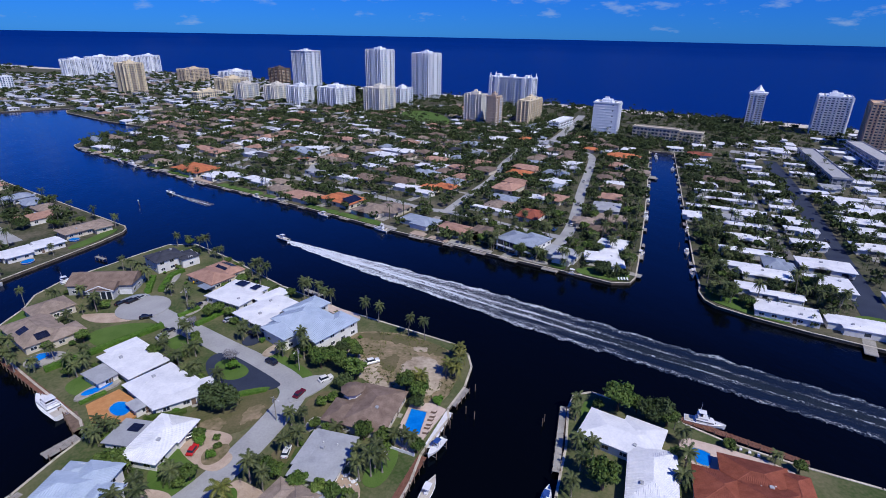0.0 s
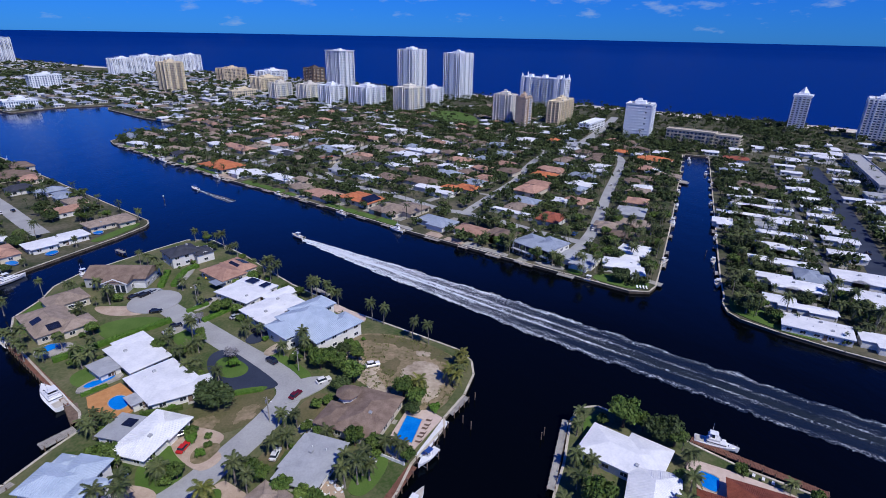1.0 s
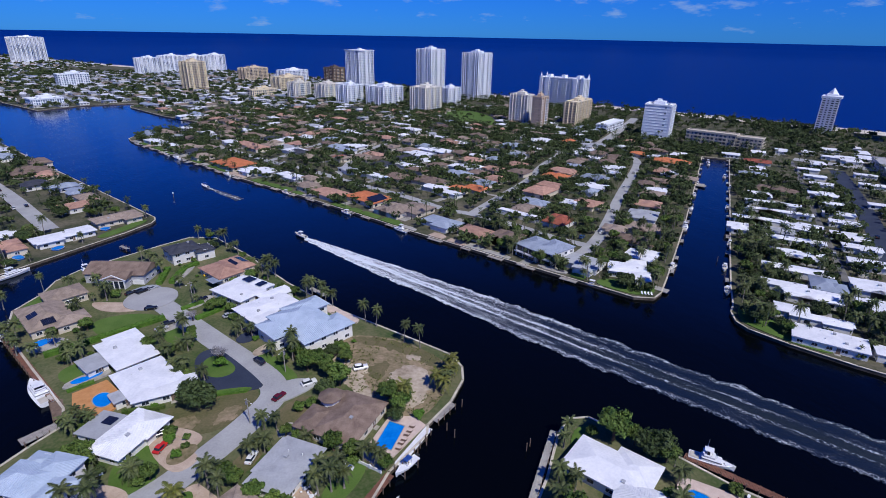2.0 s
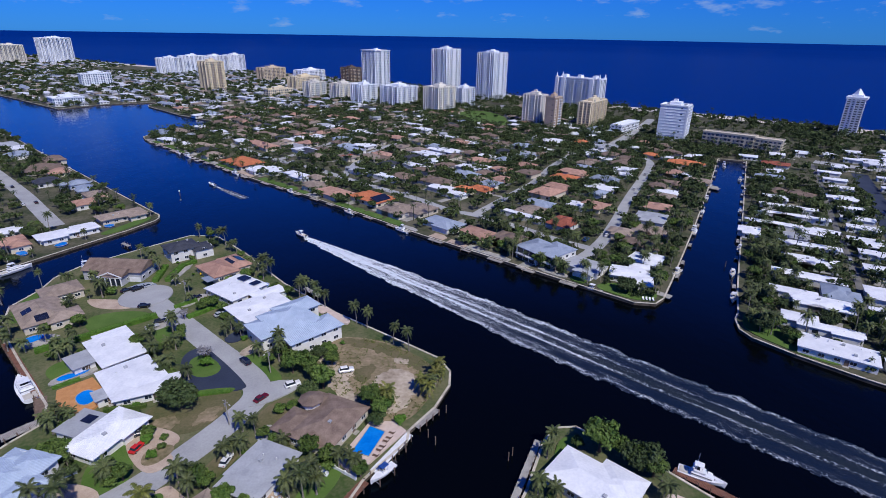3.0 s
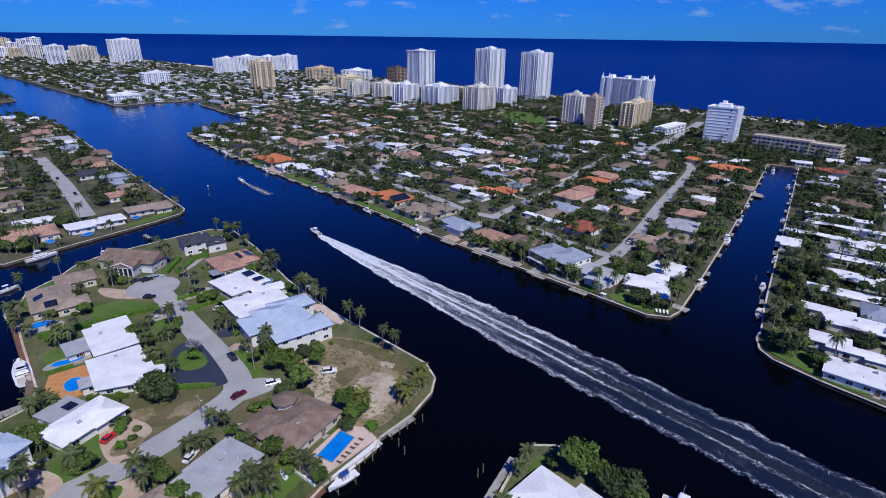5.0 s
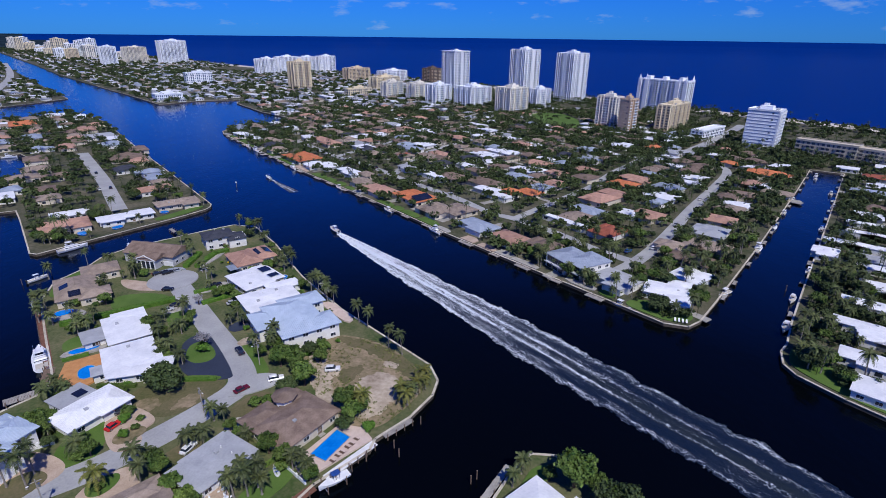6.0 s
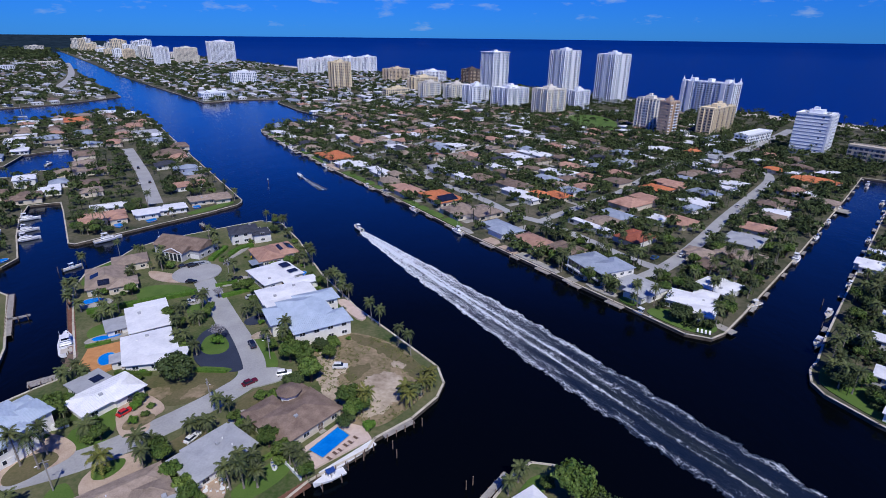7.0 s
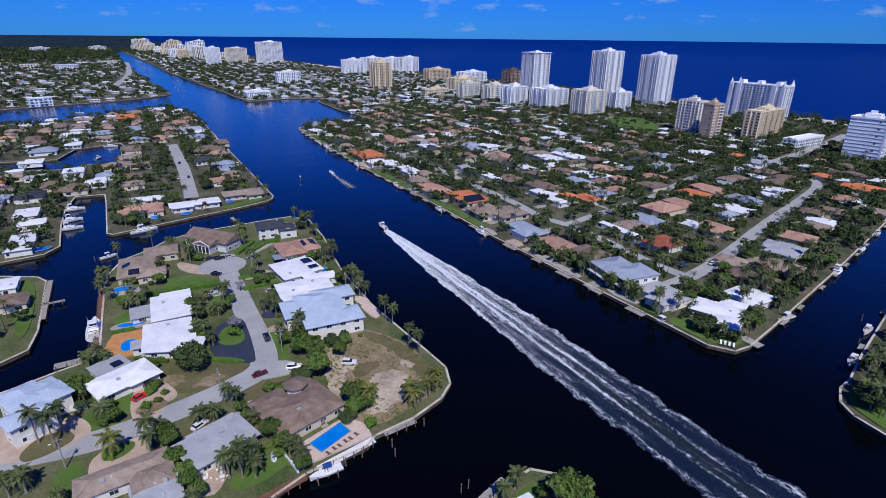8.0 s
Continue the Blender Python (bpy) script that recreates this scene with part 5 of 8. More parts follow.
def plant(kind, x, y, s=1.0, rot=None, z=Z):
    for a, b, c, k, hw, hd in RECTS:
        u, v = x - a, y - b
        if abs(u * c + v * k) < hw and abs(v * c - u * k) < hd:
            return None
    trunk, crown, name, label, category, group = TREES[kind]
    ob = root(name, x, y, z, random.uniform(0, 360) if rot is None else rot, label, category, group)
    s *= 0.95 if category == "palm" else 1.12
    PLANTED.append(ob)
    ob.scale = (s, s, s)
    put("trunk", trunk, ob)
    put("crown", crown, ob)
    return ob


def plant_kinds():
    for k, (h, sp, n, lean) in enumerate(((9.0, 3.1, 27, 0.6), (7.0, 2.9, 25, -0.5), (11.0, 3.2, 28, 1.2), (5.0, 2.8, 25, 0.3))):
        TREES["palm%d" % k] = (*palm_meshes(10 + k, h, sp, n, FROND, lean), "palm_tree", "tall coconut palm with drooping green fronds", "palm", "palms in the gardens")
    TREES["royal"] = (*palm_meshes(20, 10.5, 3.3, 22, FROND, 0.1), "palm_tree", "straight royal palm with pale smooth trunk", "palm", "palms in the gardens")
    TREES["yellow"] = (*palm_meshes(21, 4.6, 3.1, 20, YFROND, 0.5), "palm_tree", "leaning coconut palm with yellowing fronds", "palm", "palms in the gardens")
    TREES["date"] = (*palm_meshes(22, 3.4, 3.4, 34, FROND, 0.1, 22), "palm_tree", "squat date palm with a dense round crown", "palm", "palms in the gardens")
    TREES["fig"] = (*tree_meshes(30, 6.8, 4.6, 3600, DARKLEAF, 0.36), "broadleaf_tree", "broad dark green shade tree with dense crown", "tree", "garden trees")
    TREES["tree"] = (*tree_meshes(31, 5.4, 2.7, 3000, LEAF, 0.26), "broadleaf_tree", "leafy green garden tree", "tree", "garden trees")
    TREES["round"] = (*tree_meshes(32, 5.0, 3.0, 2600, DARKLEAF, 0.30), "broadleaf_tree", "round clipped dark green tree", "tree", "garden trees")
    TREES["bush"] = (*tree_meshes(33, 2.4, 1.7, 700, LEAF, 0.3), "shrub", "loose green garden shrub", "shrub", "garden shrubs")
    TREES["small"] = (*tree_meshes(34, 1.4, 0.9, 320, HEDGE, 0.22), "shrub", "small rounded clipped shrub", "shrub", "garden shrubs")
    TREES["grey"] = (*tree_meshes(35, 5.4, 2.6, 420, shade("grey_twigs", (0.16, 0.15, 0.16), (0.34, 0.33, 0.36), 0.8, 0.9), 0.2), "broadleaf_tree", "nearly bare grey-twigged tree on a round lawn", "tree", "garden trees")


plant_kinds()


def far_kinds():
    out = []
    for k in range(6):
        rng = np.random.default_rng(50 + k)
        lobes = lobes_for(rng, 3.4 + 0.5 * (k % 3), 4.2, 5)
        out.append(("t", *leaf_cloud(rng, lobes, 76, 0.92)))
        out.append(("tf", *leaf_cloud(rng, lobes, 34, 1.35)))
        out.append(("pf", *leaf_cloud(rng, lobes, 34, 1.35)))
    for k in range(4):
        rng = np.random.default_rng(70 + k)
        h = 6.5 + 1.3 * k
        vs, fs, n = [], [], 0
        tr = np.array([(0.22, 0, 0), (-0.11, 0.19, 0), (-0.11, -0.19, 0), (0.35, 0, h), (0.1, 0.12, h), (0.1, -0.12, h)], float)
        tf = np.array([(0, 1, 4), (0, 4, 3), (1, 2, 5), (1, 5, 4), (2, 0, 3), (2, 3, 5)])
        vs.append(tr), fs.append(tf)
        n = 6
        for j in range(11):
            v, f = frond(rng, 3.0 * rng.uniform(0.85, 1.15), 0.4 + 0.6 * j / 11, 0.7 - 0.8 * j / 11, 5, 0.8, 0.26)
            v = turn_z(v, j * 2.4)
            v[:, 2] += h
            v[:, 0] += 0.2
            vs.append(v), fs.append(f + n)
            n += len(v)
        out.append(("p", np.concatenate(vs), np.concatenate(fs)))
    return out


FARKIND = far_kinds()


def wood(name, label, spots, far=False):
    heap = Heap()
    for kind, x, y, s in spots:
        picks = [k for k in FARKIND if k[0] == (kind + "f" if far else kind)]
        _, v, f = picks[random.randrange(len(picks))]
        heap.add(v, f, x, y, Z - 0.4, s, random.uniform(0, 6.3))
    tagged(put(name, heap.mesh(name, FARLEAF)), label, "trees", "", "stuff")


def over_roof(x, y, r):
    for a, b, c, e in FOOT:
        if (x - a) ** 2 + (y - b) ** 2 < (c + r) ** 2:
            return True
    return False


def MIDZONE(x, y):
    """The garden blocks nearest to the way, planted tree by tree."""
    return (95 < x < 235 and 95 < y < 262) or (-150 < x < -82 and 225 < y < 325)


def scatter(poly, x0, x1, y0, y1, count, palms=0.35, small=0.75, big=1.2, shore=2.5, dense_mid=False):
    spots, tries = [], 0
    foot = [q for q in FOOT if x0 - 20 < q[0] < x1 + 20 and y0 - 20 < q[1] < y1 + 20]
    grid = {}
    for a, b, c, e in foot:
        for i in range(int((a - 14) // 14), int((a + 14) // 14) + 1):
            for j in range(int((b - 14) // 14), int((b + 14) // 14) + 1):
                grid.setdefault((i, j), []).append((a, b, c))
    while len(spots) < count and tries < count * 6:
        tries += 1
        x, y = random.uniform(x0, x1), random.uniform(y0, y1)
        dense = noise.noise((x * 0.012, y * 0.012, 3.1)) + random.uniform(-0.6, 0.6)
        if (dense < -0.25 and not dense_mid) or not inside(x, y, poly) or any((x - a) ** 2 + (y - b) ** 2 < (c + (1.6 if dense_mid else -0.8)) ** 2 for a, b, c in grid.get((int(x // 14), int(y // 14)), ())):
            continue
        if on_street(x, y, 1.2) or edge_gap(x, y, poly) < shore or (inside(x, y, PARK) and random.random() < 0.85) or (MIDZONE(x, y) and not dense_mid):
            continue
        spots.append(("p" if random.random() < palms else "t", x, y, random.uniform(small, big)))
    return spots


wood("garden_trees", "dark green palms and trees between the houses", scatter(EAST, -180, 360, 170, 760, 5800, 0.38, 0.40, 1.08))
wood("point_gardens", "crowded palms and shrubs of the waterfront gardens", scatter(EAST, 95, 235, 95, 262, 480, 0.4, 0.3, 0.62, 4.0, True))
wood("beach_trees", "palms and sea grapes behind the beach towers", scatter(EAST, 120, 660, 420, 1000, 1700, 0.35, 0.6, 1.3))
wood("canal_gardens", "dense palms and shrubs between the canal houses", scatter(EAST, 130, 480, 130, 470, 950, 0.55, 0.4, 0.85, 1.8, True))
wood("street_trees", "palms and trees along the white-roofed streets", scatter(EAST, 170, 720, -120, 600, 2700, 0.5, 0.5, 1.1))
wood("canal_trees", "palms and trees of the canal gardens", scatter(WEST, -620, -84, 60, 710, 2700, 0.45, 0.5, 1.15))
wood("spit_trees", "palms and shrubs on a canal point", scatter(SPIT, -330, -84, -20, 184, 260, 0.5, 0.5, 1.15))
wood("beach_town_trees", "trees among the distant buildings", scatter(EAST, -900, 200, 700, 1500, 2500, 0.2, 0.6, 1.25), True)
wood("far_coast_trees", "far trees along the coast", scatter(EAST, -2600, -560, 1050, 3300, 1800, 0.1, 0.9, 1.6), True)
wood("far_plain_woods", "tree cover reaching inland to the horizon", scatter(FAR, -4100, -1500, 700, 3500, 4200, 0.1, 1.6, 3.0), True)
wood("far_woods", "far tree cover beyond the waterway", scatter(FAR, -2300, -500, 500, 2900, 6500, 0.1, 0.8, 1.5), True)

# ---- the peninsula: roads, lawns, drives ----
LAYER = [0]


def patch(name, outline, material, label, category, rounds=2, kind="structure"):
    LAYER[0] += 1
    line = smooth_line(outline, rounds)
    if name in ("sand", "bare_earth", "weedy_grass"):
        line = smooth_line(line, 2)
        line = [(x + 1.5 * noise.noise((x * 0.45, y * 0.45, 2)) + 0.6 * noise.noise((x * 1.7, y * 1.7, 5)), y + 1.5 * noise.noise((x * 0.45, y * 0.45, 9)) + 0.6 * noise.noise((x * 1.7, y * 1.7, 12))) for x, y in line]
    return slab(name, line, Z - 0.6, Z + 0.05 + 0.006 * LAYER[0], material, None, label, category, kind)


def island_ground():
    patch("lawn", [(-100, 222), (-104, 206), (-98, 190), (-93, 196), (-96, 210), (-94, 222)], GRASS, "narrow lawn behind a canal seawall", "lawn")
    patch("lawn", [(-73, 194), (-59, 197), (-48, 192), (-49, 189), (-62, 179), (-70, 184)], GRASS, "bright green front lawn behind a hedge", "lawn")
    patch("lawn", [(-72, 160), (-66, 152), (-59, 158), (-66, 166)], GRASS, "green lawn sloping to the dock", "lawn")
    patch("lawn", [(-41, 116), (-35, 122), (-31, 117), (-29, 110), (-30, 106), (-36, 104), (-40, 108)], GRASS, "front lawn with curved white edging", "lawn")
    patch("lawn", [(-35, 133), (-29, 139), (-12, 140), (-8, 139), (-10, 132), (-18, 122), (-27, 124)], DRYGRASS, "worn grass corner lot with bare patches", "lawn")
    patch("lawn", [(-32, 168), (-36, 176), (-43, 184), (-47, 180), (-38, 166)], GRASS, "front garden lawn beside the street", "lawn")
    patch("lawn", [(-13, 158), (-9, 162), (-2, 152), (3, 144), (1, 141), (-5, 148)], GRASS, "strip of lawn along the street", "lawn")
    patch("lawn", [(-4, 126), (2, 134), (8, 134), (4, 122), (-1, 119)], DRYGRASS, "patchy front lawn under palms", "lawn")
    patch("lawn", [(-14, 108), (-8, 116), (-4, 113), (-10, 104), (-14, 102)], DRYGRASS, "small front lawn with palms", "lawn")
    patch("lawn", [(14, 92), (22, 103), (17, 107), (11, 99), (9, 94)], GRASS, "bright back lawn by the dock", "lawn")
    patch("lawn", [(-27, 83), (-32, 91), (-30, 95), (-27, 93.5), (-21, 88), (-20, 84)], GRASS, "pointed bright green lawn by the street", "lawn")
    patch("lawn", [(-12, 215), (-7, 208), (-2, 204), (2, 194), (8, 190), (14, 184), (17, 179), (12, 177), (2, 188), (-7, 203), (-15, 214)], GRASS, "narrow back lawn along the seawall", "lawn")
    patch("vacant_lot", [(9, 158), (20, 167), (37, 160), (47, 148), (52, 138), (43, 123), (37, 118), (30, 120), (22, 128), (18, 136), (13, 147)], DIRT, "vacant lot of weeds and bare earth", "lot")
    patch("sand", [(12, 152), (15, 158), (20, 148), (23, 137), (25, 130), (20, 129), (17, 138)], SAND, "pale sandy track into the vacant lot", "sand")
    patch("sand", [(29, 134), (32, 143), (40, 144), (45, 137), (41, 127), (36, 122), (33, 122)], SAND, "bare pale sand on the vacant lot", "sand")
    patch("weedy_grass", [(20, 165), (36, 160), (46, 149), (51, 139), (48, 138), (40, 147), (32, 155), (22, 160)], DRYGRASS, "strip of weedy grass on the vacant lot", "grass")
    patch("weedy_grass", [(24, 141), (27, 148), (32, 147), (30, 140), (26, 137)], DRYGRASS, "weedy patch on the vacant lot", "grass")
    patch("sand", [(20, 143), (22, 147), (25, 146), (24, 142)], SAND, "small bare patch on the vacant lot", "sand")
    patch("sand", [(36, 148), (38, 151), (42, 148), (41, 145)], SAND, "small bare patch on the vacant lot", "sand")
    patch("bare_earth", [(-31, 127), (-28, 132), (-24, 130), (-23, 126), (-27, 125)], DIRT, "bare earth patch on a worn lawn", "earth")
    patch("bare_earth", [(-20, 125), (-18, 131), (-14, 134), (-12, 131), (-16, 126)], DIRT, "bare earth patch on a worn lawn", "earth")
    patch("driveway", [(-60, 103), (-53, 108), (-46, 110), (-38, 108), (-33, 104), (-36, 98), (-48, 89), (-56, 92)], PAVER, "wide pale paved forecourt", "driveway")
    patch("driveway", [(-28, 97), (-20, 106), (-17, 103), (-12, 98), (-16, 90), (-22, 89)], PAVER, "curved paved drive round a planted islet", "driveway")
    patch("driveway", [(-34, 119), (-35, 126), (-31, 128), (-20, 122), (-23, 117), (-20, 113), (-24, 109), (-28, 111)], PAVER, "pinkish paved drive in front of a white house", "driveway")
    patch("driveway", [(-80, 209), (-70, 207), (-61, 205), (-58, 198), (-66, 198), (-74, 201)], PAVER, "curved pinkish paved drive", "driveway")
    patch("driveway", [(-70, 214), (-61, 223), (-54, 217), (-60, 208)], shade("blue_grey_pavers", (0.20, 0.24, 0.31), (0.28, 0.32, 0.40), 0.3, 0.85), "blue-grey paved forecourt with parked cars", "driveway")
    patch("driveway", [(-50, 184), (-43, 187), (-40, 183), (-47, 178)], CONCRETE, "concrete drive beside the hedge", "driveway")
    patch("driveway", [(-43, 199), (-36, 208), (-32, 205), (-39, 195)], CONCRETE, "white concrete parking strip", "driveway")
    patch("driveway", [(-21, 170), (-14, 178), (-9, 174), (-16, 166)], DARKROAD, "dark driveway with a parked car", "driveway")
    patch("driveway", [(-14, 161), (-6, 168), (-3, 165), (-11, 157)], SAND, "sandy drive to a two-storey house", "driveway")
    patch("driveway", [(-3, 119), (1, 124), (5, 119), (2, 114)], CONCRETE, "concrete drive between two houses", "driveway")
    patch("driveway", [(-28, 149), (-31, 158), (-30, 164), (-25, 166), (-18, 157), (-13, 150), (-9, 144), (-7, 140), (-17, 139), (-24, 143)], DARKROAD, "dark asphalt loop drive round a lawn", "driveway")
    patch("lawn", [(-27.5, 154), (-28, 159), (-24, 161.5), (-17, 153.5), (-17.5, 149), (-22, 147.5), (-26, 150)], GRASS, "round lawn inside a loop drive", "lawn")
    patch("lawn", [(-23, 141.5), (-10, 141.6), (-12, 138.5), (-22, 138.8)], GRASS, "grass verge at a street corner", "lawn")
    patch("islet", [(-45, 94), (-45.5, 100), (-41, 104), (-36.5, 102.5), (-36, 99.5), (-39, 94), (-42, 92)], DRYGRASS, "planted islet with tall palms", "islet")
    patch("islet", [(-25.5, 97.5), (-26, 100), (-22.5, 102.5), (-20, 103), (-19, 100), (-20.5, 96.5), (-23.5, 95.5)], GRASS, "small round planted islet", "islet")
    patch("islet", [(-28.5, 112.5), (-28.5, 118), (-23, 119.5), (-21, 117), (-24.5, 112)], DIRT, "mulched bed with shrubs", "islet")
    patch("lawn", [(167.5, 146), (168, 151), (171, 156), (176, 161), (181, 152), (180, 140), (187, 131), (183, 122), (175, 131)], GRASS, "bright green waterfront lawn by a seawall", "lawn")
    patch("lawn", [(203, 112), (214, 123), (226, 112), (212, 96)], GRASS, "green side lawn between white houses", "lawn")
    patch("lawn", [(138, 177), (131, 184.5), (127, 190), (131, 194), (140, 192), (150, 187), (150, 179), (145, 175.5)], GRASS, "green lawn at the canal point", "lawn")
    patch("lawn", [(123.5, 194), (119, 199.5), (122, 203), (127, 198)], GRASS, "square of lawn by the seawall", "lawn", 1)
    patch("patio", [(117.5, 200.5), (108, 211.5), (111, 215), (121, 204)], CONCRETE, "pale paved waterfront terrace", "terrace", 1)
    patch("lawn", [(-85, 309), (-92, 294), (-100, 283), (-105, 286), (-97, 298), (-90, 312)], GRASS, "green lawn at the point of a street", "lawn")
    patch("lawn", PARK, GRASS, "open green park beside the tall blocks", "lawn")
    patch("lawn", [(-126, 181), (-112, 168), (-94, 147), (-90, 139), (-102, 148), (-120, 166), (-132, 178)], GRASS, "green canal-side garden lawn", "lawn")
    patch("patio", [(-1, 88.5), (-0.5, 94), (1, 99.5), (3.5, 101), (7, 98), (9, 94), (8, 90)], PAVER, "brown paved yard with garden furniture", "terrace", 1)
    patch("driveway", [(-24, 80), (-19, 85), (-12, 82), (-6, 80), (-10, 74), (-20, 74)], PAVER, "wide paved forecourt of a tile house", "driveway")
    patch("driveway", [(-15, 96), (-12, 100), (-8, 98), (-6, 94), (-9, 93)], PAVER, "paved side yard of a tile house", "driveway", 1)
    patch("lawn", [(68, 88), (74, 100), (78, 106), (84, 106), (79, 100), (72, 90)], GRASS, "garden lawn beside a dock", "lawn")
    street([(-90, 62), (-66, 79), (-47, 92.5), (-36, 98), (-28, 103.5), (-21, 111), (-14, 119.5), (-8, 128), (-3.5, 136), (-5, 143), (-12.5, 153.5), (-24, 167.5), (-35, 181.5), (-45, 194), (-56, 208)], 8.2, ROAD)
    LAYER[0] += 6
    patch("road", [(-57 + 10 * math.cos(a), 208 + 10 * math.sin(a)) for a in np.linspace(0, 2 * math.pi, 17)[:-1]], ROAD, "round turning place at the end of the street", "road", 1)
    patch("road", [(-7, 131), (-2, 142), (3, 143), (9, 141), (7, 137), (-1, 132)], ROAD, "street stub at the bend", "road", 1)
    patch("driveway", [(-54, 222), (-49, 240), (-46, 239), (-50, 221)], CONCRETE, "pale drive between two hedges", "driveway", 1)


def ring(points, d):
    """Points pushed outwards by d from their middle."""
    cx, cy = sum(p[0] for p in points) / len(points), sum(p[1] for p in points) / len(points)
    return [(x + (x - cx) / (math.hypot(x - cx, y - cy) or 1) * d, y + (y - cy) / (math.hypot(x - cx, y - cy) or 1) * d) for x, y in points]


def pool(outline, label, rounds=2, coping=CONCRETE):
    line = smooth_line(outline, rounds) if rounds else outline
    ob = root("swimming_pool", line[0][0], line[0][1], 0, 0, label, "pool")
    ox, oy = line[0]
    loc = [(x - ox, y - oy) for x, y in line]
    top = Z + 0.05 + 0.006 * (LAYER[0] + 4)
    slab("water_surface", loc, top - 0.5, top + 0.03, POOL, ob)
    bm = bmesh.new()
    out = ring(loc, 0.28)
    n = len(loc)
    rows = [[bm.verts.new((*q, z)) for q in line2] for line2, z in ((loc, top), (loc, top + 0.12), (out, top + 0.12), (out, top))]
    for i in range(n):
        j = (i + 1) % n
        for a, c in zip(rows, rows[1:]):
            bm.faces.new((a[i], a[j], c[j], c[i]))
    part("coping", bm, coping, ob)


def pools():
    patch("pool_deck", [(23.5, 100.5), (37.8, 114.5), (35, 118.5), (28.5, 120), (19.5, 106.5)], PINKDECK, "pink paved pool terrace on the canal", "terrace", 0)
    LAYER[0] += 2
    pool([(23.3, 108.9), (28.2, 117.6), (32.0, 114.8), (27.4, 106.6)], "long blue swimming pool on a pink terrace", 0)
    patch("patio", [(-62, 147), (-54.5, 152.5), (-45.5, 141.5), (-50, 133.5), (-58, 136.5)], CLAYDECK, "terracotta-coloured pool patio", "terrace", 0)
    LAYER[0] += 2
    pool([(-55.5, 143), (-53.8, 146), (-51, 145), (-48.8, 141.2), (-50.4, 138.4), (-53, 139.2)], "oval blue pool on a terracotta patio")
    patch("patio", [(-67, 151), (-63, 156.5), (-57, 160), (-54, 156), (-60, 152), (-63, 149)], CONCRETE, "pale pool surround", "terrace", 1)
    LAYER[0] += 2
    pool([(-65, 152.4), (-63.6, 154.8), (-60, 155.6), (-57.4, 157.6), (-56.6, 155.8), (-59.6, 153.2), (-62.6, 151.2)], "kidney-shaped blue pool beside a lawn")
    patch("patio", [(-88, 176), (-84, 182), (-76, 181), (-75, 177), (-82, 172)], CONCRETE, "pale pool surround by a canal house", "terrace", 1)
    LAYER[0] += 2
    pool([(-87, 178), (-84, 181.5), (-80, 181), (-80.5, 178), (-84, 175)], "round-ended blue pool under palms")
    pool([(-15, 209), (-12, 214), (-9, 211), (-12.5, 206.5)], "small blue pool beside a white house")
    pool([(-26, 229), (-24, 233), (-21, 231.5), (-23, 227.5)], "small blue pool behind a terracotta house")
    patch("patio", [(9, 188), (13, 189.5), (17.5, 183.5), (24, 176.5), (22, 173), (15, 180)], PINKDECK, "pale waterside terrace behind a two-storey house", "terrace", 1)
    patch("patio", [(90, 77), (95, 84), (99, 83), (116, 66), (112, 62), (98, 70)], PINKDECK, "pale terrace behind a red-roofed house", "terrace", 1)
    LAYER[0] += 2
    pool([(92.3, 77.4), (95.6, 80.8), (99.2, 77.2), (98.0, 75.6), (96.4, 74.0), (94.8, 73.2)], "blue pool beside a red-roofed house", 1)
    pool([(-119, 270), (-116, 275), (-112.5, 272), (-115, 267.5)], "blue pool in front of a white house")
    pool([(-107, 297), (-104, 300.5), (-100.5, 297.5), (-103, 294)], "blue pool beside a tan house")
    pool([(-132, 262), (-129, 265), (-124.5, 260.5), (-127, 258)], "blue pool behind a salmon-roofed house")
    pool([(-157, 206), (-150, 215), (-146, 212), (-153, 203)], "blue pool on a canal corner")
    pool([(20, 344), (24, 346), (27, 341), (23, 339)], "small blue pool on the waterway front", 1)


def plank_deck(name, a, b, width, label, material=WOOD, top=None, posts=2.8):
    """A timber dock from a to b: gapped boards, stringers and piles down into the water."""
    ax, ay = a
    L = math.hypot(b[0] - ax, b[1] - ay)
    rot = math.degrees(math.atan2(b[1] - ay, b[0] - ax))
    z = (Z + 0.02) if top is None else top
    ob = root(name, ax, ay, z, rot, label, "dock")
    v, f = [], []
    n = int(L / 0.32)
    for k in range(n):
        quick_box(v, f, Matrix.Identity(4), (k + 0.5) * L / n, random.uniform(-0.03, 0.03), 0, L / n * 0.88, width, 0.07)
    tagged(put("decking", mesh_of("decking", v, f, material), ob), kind="stuff")
    for s in (-0.42, 0.42):
        box_part("stringer", material, ob, L / 2, s * width, -0.28, L, 0.16, 0.25)
    k = 0.6
    while k < L:
        for s in (-1, 1):
            bm = bmesh.new()
            add_cyl(bm, k, s * (width / 2 + 0.1), -2.6, 2.6 + (0.9 if s < 0 else 0.1), 0.15, 0.14, 8)
            part("post", bm, WOOD, ob)
        k += posts
    return ob


def piling(x, y, h=2.6):
    bm = bmesh.new()
    add_cyl(bm, 0, 0, -2, 2 + h, 0.17, 0.15, 9)
    add_cyl(bm, 0, 0, h, 0.12, 0.19, 0.05, 9)
    ob = part("mooring_pile", bm, WOOD, None)
    ob.location = (x, y, 0)
    tagged(ob, "lone timber mooring pile standing in the water", "mooring pile", "mooring piles")


